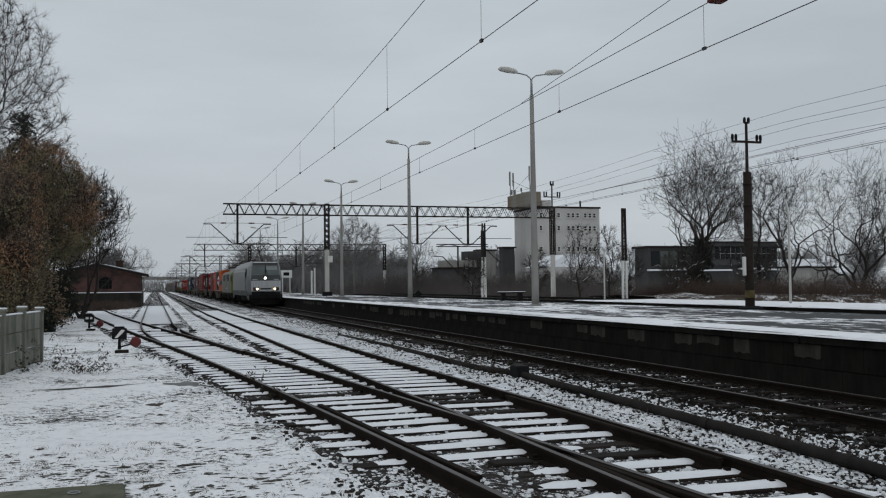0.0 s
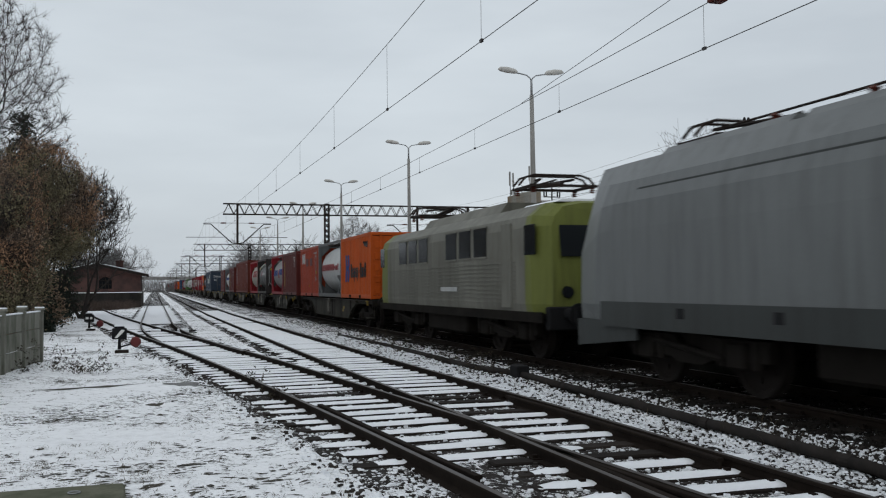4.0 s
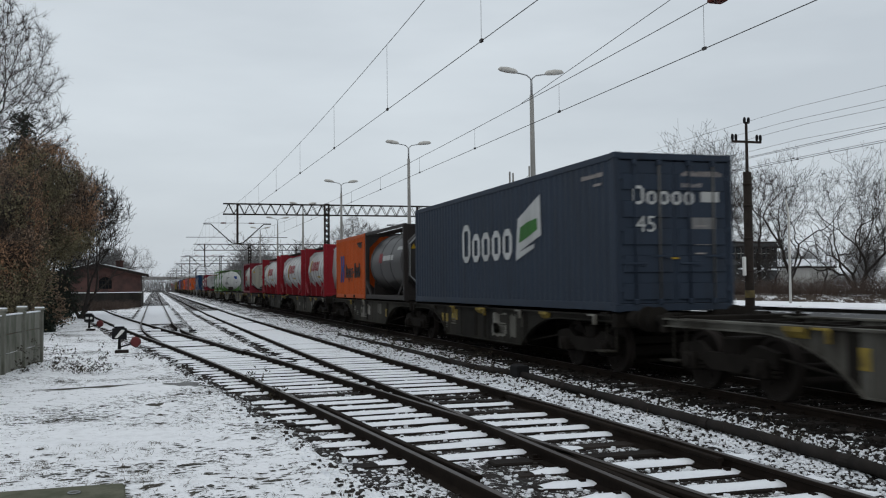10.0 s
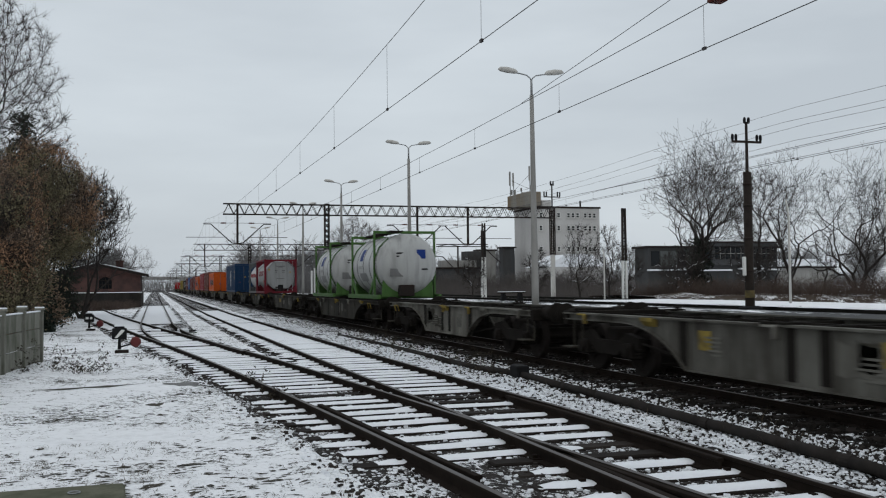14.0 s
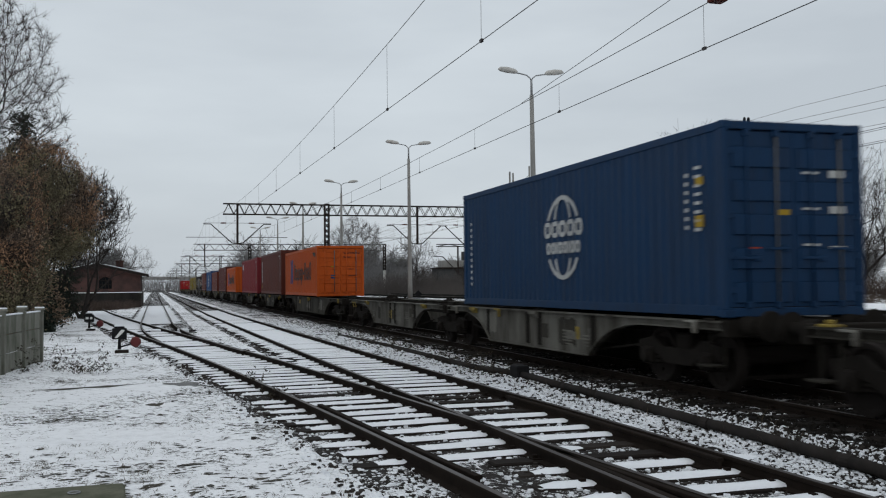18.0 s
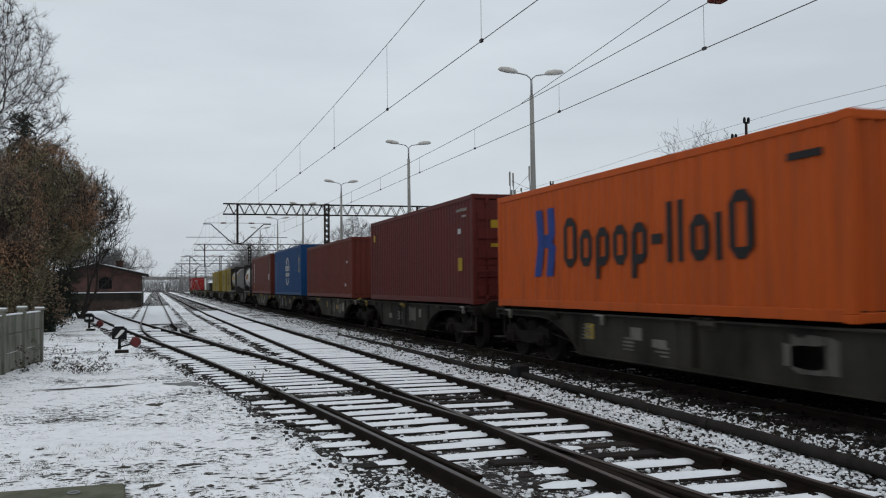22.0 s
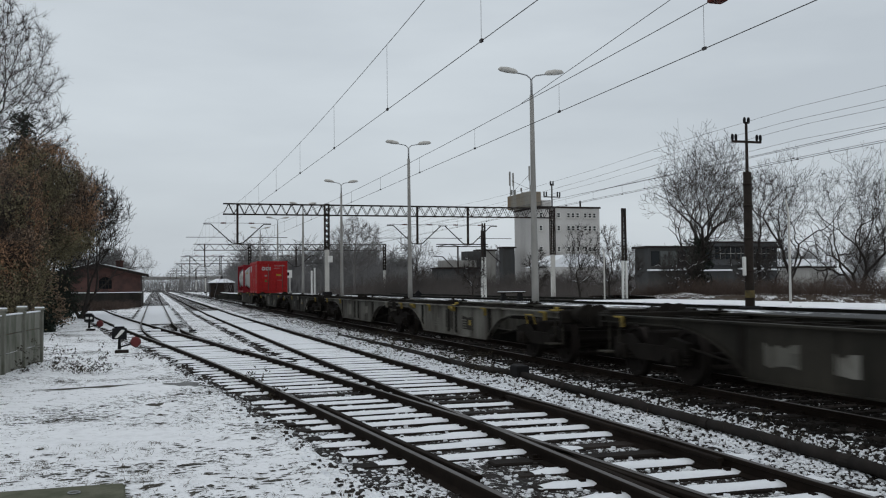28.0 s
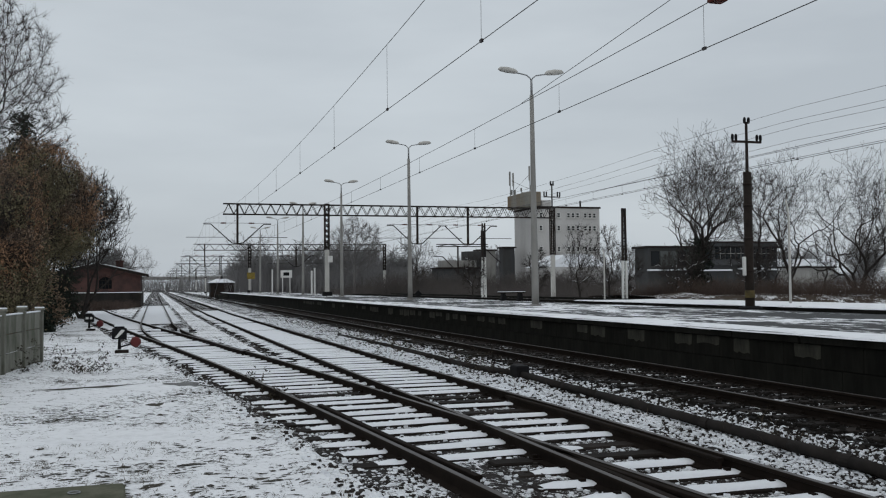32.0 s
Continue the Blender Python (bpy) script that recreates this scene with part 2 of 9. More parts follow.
def x3(y):
    """Left rail of the curved siding, which leaves the second track and bends back beside the loading ramp."""
    if y <= -23.8:
        return 3.82
    if y < 30:
        return 3.82 - 0.001225 * (y + 23.8) ** 2
    if y < 62:
        return 0.274 - 0.1318 * (y - 30) + 0.000393 * (y - 30) ** 2
    return -3.541 - 0.1067 * (y - 62) + 0.00062 * (y - 62) ** 2


def blade(base, side, ya):
    """A rail of the straight siding that closes on the curved one at ya."""
    def fx(y):
        k = min(max((50.0 - y) / (50.0 - ya), 0.0), 1.0)
        return base + (x3(ya) + side - base) * k ** 2.2
    return fx


def grid_sheet(xs, ys, zf):
    mb = MB()
    n = len(xs)
    mb.v = [(x, y, zf(x, y)) for y in ys for x in xs]
    mb.f = [(j * n + i, j * n + i + 1, (j + 1) * n + i + 1, (j + 1) * n + i) for j in range(len(ys) - 1) for i in range(n - 1)]
    return mb


def bumps(x, y):
    if x > 10.4 or x < -12 or y > 90 or y < 0:
        return GZ
    k = min(1, (y - 0) / 4, (x + 12) / 2)
    c = x - x3(y) + 1.1
    if c > 0:
        k *= max(0.15, 1 - 1.4 * c)
    return GZ - (0.02 if c > 0.6 and x < 6.0 else 0.0) + k * (0.06 * noise.noise((x * 0.35, y * 0.3, 0)) + 0.035 * noise.noise((x * 1.4, y * 1.1, 3)) + 0.02 * noise.noise((x * 4.2, y * 3.4, 5)))


gx = [-3000, -900, -300, -90, -40, -20] + [-12 + 0.22 * i for i in range(103)] + [11, 14, 20, 40, 90, 300, 900, 3000]
gy = [-3000, -900, -300, -90, -30, -10] + [0.24 * i for i in range(1, 130)] + [32 + 1.0 * i for i in range(60)] + [100, 140, 200, 300, 600, 1200, 3000]
structure("ground", grid_sheet(gx, gy, bumps), M_GROUND, "flat railway land under thin patchy snow with grass showing", smooth=True)


def strip(name, xa, xb, ya, yb, z0, z1, material, label, step=1.0):
    """A ballast bed: a low bank with sloped shoulders; xa and xb are functions of y."""
    mb = MB()
    ys = [ya]
    while ys[-1] < yb:
        ys.append(min(yb, ys[-1] + (step if -2 < ys[-1] < 70 else 12)))
    rings = []
    for y in ys:
        a, b = xa(y), xb(y)
        j = lambda s: 0.02 * noise.noise((s * 3.1, y * 1.7, s))
        rings.append([(a - 0.35, y, z0 - 0.05), (a + j(1), y, z1 + j(2)), (a + (b - a) * 0.33, y, z1 + j(3)), (a + (b - a) * 0.66, y, z1 + j(4)), (b + j(5), y, z1 + j(6)), (b + 0.35, y, z0 - 0.05)])
    mb.rings(rings, caps=False, closed=False)
    return structure(name, mb, material, label, smooth=True)


strip("ground_ballast_1", lambda y: 7.45, lambda y: 10.45, -640, 900, GZ, -0.17 + 0.03, M_BED_DK, "dark oily ballast bed under the main track")
strip("ground_ballast_2", lambda y: x2(y) - 1.25, lambda y: x2(y) + 1.25, -640, 900, GZ, -0.15, M_BED, "ballast bed of the second track with trodden snow")
strip("ground_ballast_3", lambda y: x3(y) - 0.6, lambda y: x3(y) + 2.0, -22, 94, GZ, -0.146, M_BED, "ballast bed of the curved siding with trodden snow")
strip("ground_ballast_4", lambda y: -1.2, lambda y: 1.5, 40, 900, GZ, -0.152, M_BED, "ballast bed of the straight siding under snow")
strip("ground_ballast_6", lambda y: 5.85, lambda y: 7.3, -640, 300, GZ - 0.05, -0.142, M_VERGE, "strip of snow-capped ballast between the tracks")
strip("ground_ballast_5", lambda y: 19.1, lambda y: 21.7, -640, 900, GZ, -0.15, M_BED_DK, "dark ballast bed of the track between the platforms")

# ---------------- rails ----------------
RAIL = [(-0.07, -0.15), (0.07, -0.15), (0.07, -0.135), (0.012, -0.115), (0.012, -0.04), (0.036, -0.03), (0.036, -0.006), (0.03, 0.0), (-0.03, 0.0), (-0.036, -0.006), (-0.036, -0.03), (-0.012, -0.04), (-0.012, -0.115), (-0.07, -0.135)]


def rail(fx, ya, yb, parent, step=2.0, label="", head=True, zoff=0.0):
    mb, top = MB(), MB()
    ys = [ya]
    while ys[-1] < yb:
        ys.append(min(yb, ys[-1] + (step if -30 < ys[-1] < 90 else 30)))
    rings, tr = [], []
    for y in ys:
        c = fx(y)
        rings.append([(c + p[0], y, p[1] + zoff) for p in RAIL])
        tr.append([(c - 0.028, y, 0.001 + zoff), (c + 0.028, y, 0.001 + zoff), (c + 0.028, y, 0.004 + zoff), (c - 0.028, y, 0.004 + zoff)])
    mb.rings(rings)
    ob = part("rail", mb, M_RAIL_SIDE, parent, label)
    if head:
        top.rings(tr)
        part("rail_head", top, M_RAIL_TOP, ob, "worn bright running surface")
    return ob


track_1 = tagged(new("track_main"), "straight main railway track with dark sleepers beside the platform", "", "", "structure")
track_2 = tagged(new("track_second"), "second railway track with snow lying on its sleepers", "", "", "structure")
track_3 = tagged(new("track_siding_curved"), "curved siding leaving the second track at a turnout", "", "", "structure")
track_4 = tagged(new("track_siding_straight"), "little-used straight siding nearly buried in snow", "", "", "structure")
track_5 = tagged(new("track_between_platforms"), "railway track between the two platforms", "", "", "structure")
for s in (-0.7525, 0.7525):
    rail(lambda y: XC + s, -640, 900, track_1)
    rail(lambda y: x2(y) + s, -640, 900, track_2)
    rail(lambda y: 20.4 + s, -640, 900, track_5)
rail(lambda y: x3(y), -23, 93, track_3)
rail(lambda y: x3(y) + 1.47, -23, 93, track_3)
rail(blade(-0.62, 0.08, 31.5), 31.5, 900, track_4)
rail(blade(0.82, 1.39, 25.5), 25.5, 900, track_4)
rail(lambda y: x3(y) + 0.13 + 0.0028 * (y - 10.6) ** 2, 8.0, 13.6, track_3, 0.5, "short check rail beside the running rail", False)
rail(lambda y: x2(y) + 0.7525 - 0.13 - 0.0028 * (y - 10.6) ** 2, 8.0, 13.6, track_2, 0.5, "short check rail beside the running rail", False)
rail(lambda y: x2(y) - 0.7525 + 0.09 + 0.004 * (y - 9.0), 5.5, 10.0, track_2, 0.5, "wing rail of the crossing", False)
rail(lambda y: x3(y) + 1.47 - 0.09 - 0.004 * (y - 9.0), 5.5, 10.0, track_3, 0.5, "wing rail of the crossing", False)

# ---------------- sleepers ----------------
def sleeper_mesh(length, snow):
    mb = MB()
    hw = 0.13
    if snow:
        # an uneven pillow of snow
        nx = 14
        rings = []
        for i in range(nx + 1):
            x = -length / 2 + length * i / nx
            h = 0.028 + 0.012 * noise.noise((x * 2.3, length * 7, 1.0))
            w = hw * (0.93 + 0.2 * noise.noise((x * 1.9, 3.0, length * 3)))
            if i in (0, nx):
                w, h = w * 0.6, 0.008
            rings.append([(x, -w, -0.125), (x, -w * 0.8, -0.125 + h * 0.8), (x, 0, -0.125 + h * 1.15), (x, w * 0.8, -0.125 + h * 0.8), (x, w, -0.125)])
        mb.rings(rings, caps=False, closed=False)
    else:
        mb.box(-length / 2, -hw, -0.26, length / 2, hw, -0.122, 0.015)
    return mb


SL = [sleeper_mesh(2.6, False).mesh("sleeper", M_SLEEPER), sleeper_mesh(3.3, False).mesh("sleeper", M_SLEEPER)]
SNOWS = [sleeper_mesh(2.35 + 0.07 * k, True).mesh("snow_cap", M_SNOWCAP, True) for k in range(4)]
SNOWL = [sleeper_mesh(3.0 + 0.08 * k, True).mesh("snow_cap", M_SNOWCAP, True) for k in range(3)]
CLIP = MB().box(-0.11, -0.07, -0.124, 0.11, 0.07, -0.108).box(-0.10, -0.03, -0.11, -0.05, 0.03, -0.075).box(0.05, -0.03, -0.11, 0.10, 0.03, -0.075).mesh("rail_chair", M_RAIL_SIDE)


def sleepers(track, fx, ya, yb, pitch, snowy, long_range=None, ang=None):
    y = ya
    while y < yb:
        lng = long_range and long_range[0] < y < long_range[1]
        a = (ang(y) if ang else 0) + RND.uniform(-0.6, 0.6)
        m = pose(fx(y) + RND.uniform(-0.04, 0.04) + (0.35 if lng else 0), y, RND.uniform(-0.008, 0.004), 0, 0, a)
        ob = part("sleeper", SL[1 if lng else 0], None, track, at=m)
        if RND.random() < snowy:
            part("snow_cap", RND.choice(SNOWL if lng else SNOWS), None, ob, at=pose(RND.uniform(-.12, .12), RND.uniform(-0.02, 0.02), 0.003, 0, 0, RND.uniform(-0.7, 0.7) + RND.choice((0, 180))))
        for s in (-0.7525, 0.7525):
            if y < 22 and not lng:
                part("rail_chair", CLIP, None, ob, at=pose(s, 0, 0))
        y += pitch * RND.uniform(0.96, 1.04)


sleepers(track_1, lambda y: XC, 3.0, 90, 0.62, 0.0)
sleepers(track_2, x2, 3.0, 75, 0.62, 0.88)
sleepers(track_3, lambda y: x3(y) + 0.735, 9.6, 80, 0.62, 0.9, None, lambda y: math.degrees(0.00245 * (min(y, 34) + 23.8)))
sleepers(track_4, lambda y: 0.1, 50, 100, 0.66, 0.98)

# ---------------- platforms ----------------
def platform(name, xa, xb, ya, yb, top_mat, label):
    mb = MB().box(xa, ya, GZ - 0.3, xb, yb, 0.62)
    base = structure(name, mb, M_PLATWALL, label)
    nx, step = 24, 0.75
    ys = [ya, -20] + [-4 + step * i for i in range(int(100 / step))] + [100, 120, yb]
    ys = sorted(y for y in set(ys) if ya <= y <= yb)
    xs = [xa - 0.06] + [xa + (xb - xa) * i / nx for i in range(1, nx)] + [xb + 0.06]
    top = grid_sheet(xs, ys, lambda x, y: 0.765 + 0.012 * noise.noise((x, y * 0.6, 1)) + 0.012 * noise.noise((x * 2.7, y * 1.6, 4)))
    part("pavement", top, top_mat, base, "platform surface with trodden snow and wet asphalt", True)
    edge = grid_sheet([xa - 0.13, xa + 0.1, xa + 0.45, xa + 0.8, xa + 1.05], ys, lambda x, y: 0.792 + 0.012 * noise.noise((x * 2, y * 0.9, 1)) - (0.05 if x < xa - 0.1 else 0.035 * max(0, x - xa - 0.6)) - 0.025 * max(0, noise.noise((1.0, y * 0.7, 9))) * (x - xa))
    part("edge_snow", edge, M_PLATTOP_CLEAN, base, "clean snow along the platform edge", True)
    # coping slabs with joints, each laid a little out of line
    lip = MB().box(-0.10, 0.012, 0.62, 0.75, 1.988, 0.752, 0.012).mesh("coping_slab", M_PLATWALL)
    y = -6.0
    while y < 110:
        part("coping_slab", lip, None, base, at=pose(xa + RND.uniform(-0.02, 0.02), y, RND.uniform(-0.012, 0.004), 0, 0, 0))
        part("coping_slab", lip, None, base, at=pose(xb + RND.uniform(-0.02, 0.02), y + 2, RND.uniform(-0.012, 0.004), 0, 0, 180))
        y += 2.0
    return base


plat_1 = platform("platform_1", 10.72, 18.7, -120, 165, M_PLATTOP, "long island platform with a dark stained concrete wall and snowy top")
platform("platform_2", 22.1, 27.6, -120, 48, M_PLATTOP_CLEAN, "second platform under untouched snow")
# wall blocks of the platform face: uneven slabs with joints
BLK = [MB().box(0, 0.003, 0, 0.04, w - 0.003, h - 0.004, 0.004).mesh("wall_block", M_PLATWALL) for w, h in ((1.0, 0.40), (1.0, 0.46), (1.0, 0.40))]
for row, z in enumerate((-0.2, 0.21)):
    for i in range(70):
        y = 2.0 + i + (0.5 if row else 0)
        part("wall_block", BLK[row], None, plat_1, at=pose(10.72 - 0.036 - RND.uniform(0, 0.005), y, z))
        if row == 1 and RND.random() < 0.55:
            w, h = RND.uniform(0.4, 0.95), RND.uniform(0.14, 0.30)
            rim = [(w * k / 6 + RND.uniform(-0.012, 0.012), 0.40 + RND.uniform(-0.012, 0.0)) for k in range(7)]
            rim += [(w * k / 6 + RND.uniform(-0.02, 0.02), 0.40 - h * RND.uniform(0.85, 1.08)) for k in range(6, -1, -1)]
            part("repair_patch", MB().prism(rim, "x", -0.046, -0.03), M_PLATPATCH, plat_1, "pale patch of repaired mortar", at=pose(10.72, y, z))
# ---------------- the goods train ----------------
# distance run by the train at each second or two, metres
RUN = [(0, 0.0), (1, 20.79), (2, 41.58), (3, 62.43), (4, 83.39), (5, 104.46), (6, 125.69), (7, 147.04), (8, 168.42), (9, 189.9), (10, 211.47), (11, 232.95), (12, 254.35), (13, 275.82), (14, 297.43), (16, 341.02), (17, 363.12), (18, 385.44), (19, 407.86), (20, 430.33), (21, 452.86), (22, 475.44), (23, 498.06), (24, 520.68), (25, 543.27), (26, 565.91), (27, 588.55), (28, 611.18), (29, 633.77), (30, 656.24), (31, 678.51), (32, 700.66)]
NOSE = 81.94       # the leading buffer's y at the start
MOVING = []        # (thing, distance behind the nose, z)
WHEELS = []        # (wheelset part, y in its bogie's space, z, distance behind the nose)


def mover(name, u, label, category, group="", z=0.0):
    ob = thing(name, pose(XC, NOSE + u, z), label, category, group)
    MOVING.append((ob, u, z))
    return ob


def paint(name, c, c2=None, amount=0.3, rough=0.55, vary=0.0, grime=0.32):
    """Coachwork paint: faded patches, and thin streaks of dirt that run down."""
    c = tuple(k * 0.66 for k in c)
    c2 = tuple(k * 0.66 for k in c2) if c2 else None
    m = mat(name, c, rough, 0, c2 or tuple(k * 0.62 + 0.01 for k in c), 0.9, 22, amount, 0.12, vary, 0.3, spec=0.3 if rough < 0.5 else 0.13)
    nt = m.node_tree
    b = nt.nodes["Principled BSDF"]
    old = b.inputs["Base Color"].links[0].from_socket
    co = nt.nodes.new("ShaderNodeTexCoord")
    oi = nt.nodes.new("ShaderNodeObjectInfo")
    ad = nt.nodes.new("ShaderNodeVectorMath")
    mp = nt.nodes.new("ShaderNodeMapping")
    mp.inputs["Scale"].default_value = (5.0, 5.0, 0.35)
    no = nt.nodes.new("ShaderNodeTexNoise")
    no.inputs["Scale"].default_value, no.inputs["Detail"].default_value, no.inputs["Roughness"].default_value = 1.0, 5, 0.6
    ra = nt.nodes.new("ShaderNodeMapRange")
    ra.inputs["From Min"].default_value, ra.inputs["From Max"].default_value = 0.47, 0.78
    ra.inputs["To Max"].default_value = grime * 2
    mx = nt.nodes.new("ShaderNodeMix")
    mx.data_type = "RGBA"
    mx.inputs[7].default_value = (c[0] * 0.35 + 0.012, c[1] * 0.35 + 0.010, c[2] * 0.35 + 0.008, 1)
    nt.links.new(co.outputs["Object"], ad.inputs[0])
    nt.links.new(oi.outputs["Random"], ad.inputs[1])
    nt.links.new(ad.outputs[0], mp.inputs["Vector"])
    nt.links.new(mp.outputs["Vector"], no.inputs["Vector"])
    nt.links.new(no.outputs["Fac"], ra.inputs["Value"])
    nt.links.new(ra.outputs["Result"], mx.inputs[0])
    nt.links.new(old, mx.inputs[6])
    nt.links.new(mx.outputs[2], b.inputs["Base Color"])
    return m


P_ORANGE = paint("orange_container_paint", (0.64, 0.108, 0.012), (0.50, 0.095, 0.018))
P_CAI = paint("faded_orange_red_paint", (0.46, 0.064, 0.026))
P_MAROON = paint("maroon_container_paint", (0.140, 0.024, 0.020))
P_BROWN = paint("red_brown_container_paint", (0.17, 0.034, 0.022))
P_BROWN2 = paint("dull_brown_container_paint", (0.15, 0.034, 0.022))
P_CRIMSON = paint("crimson_container_paint", (0.29, 0.03, 0.04))
P_NAVY = paint("slate_navy_container_paint", (0.038, 0.055, 0.085))
P_BLUE = paint("deep_blue_container_paint", (0.007, 0.046, 0.125))
P_BLUE2 = paint("bright_blue_container_paint", (0.010, 0.08, 0.24))
P_YELLOW = paint("mustard_container_paint", (0.33, 0.24, 0.035))
P_SCARLET = paint("scarlet_container_paint", (0.52, 0.022, 0.025))
P_FRAME_RED = paint("red_tank_frame_paint", (0.33, 0.018, 0.03))
P_FRAME_DKRED = paint("dark_red_tank_frame_paint", (0.21, 0.016, 0.03))
P_TANK_LIGHT = paint("light_grey_tank_cladding", (0.42, 0.43, 0.43), (0.30, 0.30, 0.29), 0.3, 0.4)
P_GREEN = paint("green_emblem", (0.05, 0.22, 0.04))
P_FRAME_GREY = paint("grey_tank_frame_paint", (0.16, 0.17, 0.175))
P_FRAME_GREEN = paint("green_tank_frame_paint", (0.10, 0.22, 0.06))
P_FRAME_DARK = paint("dark_tank_frame_paint", (0.042, 0.036, 0.035))
P_TANK_WHITE = paint("white_tank_cladding", (0.62, 0.63, 0.62), (0.42, 0.42, 0.40), 0.25, 0.35)
P_TANK_CREAM = paint("cream_tank_cladding", (0.40, 0.385, 0.325), (0.28, 0.27, 0.22), 0.3, 0.4)
P_TANK_GREY = paint("dull_aluminium_cladding", (0.24, 0.24, 0.24), (0.15, 0.14, 0.135), 0.35, 0.4)
P_TANK_DARK = paint("dark_grey_tank_cladding", (0.046, 0.044, 0.043), (0.03, 0.026, 0.024), 0.35, 0.4)
P_WAGON = mat("grimy_grey_wagon_paint", (0.044, 0.040, 0.032), 0.8, 0, (0.012, 0.011, 0.009), 0.7, 15, 0.5, 0.2, 0.45, 0.5)
P_WAGON_PALE = mat("pale_grey_wagon_paint", (0.15, 0.146, 0.128), 0.75, 0, (0.035, 0.030, 0.024), 1.3, 15, 0.5, 0.2, 0.25, 0.25)
P_PATCH = mat("chalky_worn_paint", (0.25, 0.245, 0.22), 0.85, 0, (0.08, 0.072, 0.06), 2.5, 18, 0.5, 0.2, 0.2, 0.5)
P_WAGON_DK = mat("black_brown_wagon_grime", (0.020, 0.0175, 0.015), 0.9, 0, (0.009, 0.008, 0.007), 1.2, 18, 0.5, 0.2, spec=0.05)
P_BOGIE = mat("oily_brown_bogie", (0.019, 0.0165, 0.0145), 0.9, 0, (0.008, 0.007, 0.006), 1.5, 18, spec=0.05)
P_WHEEL = mat("worn_wheel_steel", (0.026, 0.022, 0.020), 0.8, 0.1, spec=0.06)
P_SILVER = paint("silver_grey_loco_paint", (0.205, 0.217, 0.217), (0.15, 0.158, 0.158), 0.3, 0.38)
P_SKIRT = paint("dark_green_grey_skirt", (0.075, 0.082, 0.08), (0.05, 0.053, 0.052), 0.3, 0.5)
P_LOCOWHITE = paint("white_loco_front", (0.62, 0.64, 0.66), (0.5, 0.51, 0.52), 0.2, 0.35)
P_OLDGREY = paint("old_grey_loco_paint", (0.27, 0.265, 0.225), (0.13, 0.125, 0.10), 0.45, 0.55)
P_LIME = paint("lime_loco_paint", (0.21, 0.235, 0.06), (0.14, 0.155, 0.04), 0.3, 0.5)
P_PLATE = paint("white_notice_panel", (0.62, 0.63, 0.62), (0.45, 0.45, 0.43), 0.3)
P_INK_BLUE = paint("blue_lettering", (0.018, 0.06, 0.30))
P_INK_RED = paint("red_lettering", (0.42, 0.03, 0.04))
P_INK_BLACK = paint("black_lettering", (0.02, 0.018, 0.02))
P_INK_YELLOW = paint("yellow_lettering", (0.54, 0.35, 0.03))
P_INK_WHITE = paint("white_lettering", (0.70, 0.71, 0.70))
P_FADED = paint("faded_pale_lettering", (0.42, 0.38, 0.36))
P_HAZ = paint("orange_hazard_plate", (0.65, 0.14, 0.02))
# the windscreen's teal base colour holds the reflected sky
P_SCREEN = mat("windscreen_with_sky_reflection", (0.105, 0.125, 0.122), 0.06, 0, (0.06, 0.07, 0.068), 0.6, 3, 0.4, 0)
P_BAND = paint("dark_grey_loco_band", (0.06, 0.066, 0.068), (0.045, 0.049, 0.05), 0.3, 0.35)
P_BLIND = paint("pale_sun_blind", (0.30, 0.33, 0.33), (0.24, 0.26, 0.26), 0.25, 0.3)
P_ROD = mat("dull_galvanised_rod", (0.10, 0.10, 0.095), 0.6, 0.2, (0.06, 0.055, 0.05), 3, 25)
L_HEAD = glow("lit_headlight", (1.0, 0.78, 0.44), 3.4)
L_TOP = glow("lit_upper_headlight", (1.0, 0.97, 0.92), 6.0)
FLOOR = 1.155      # height of the loading level above the rail heads

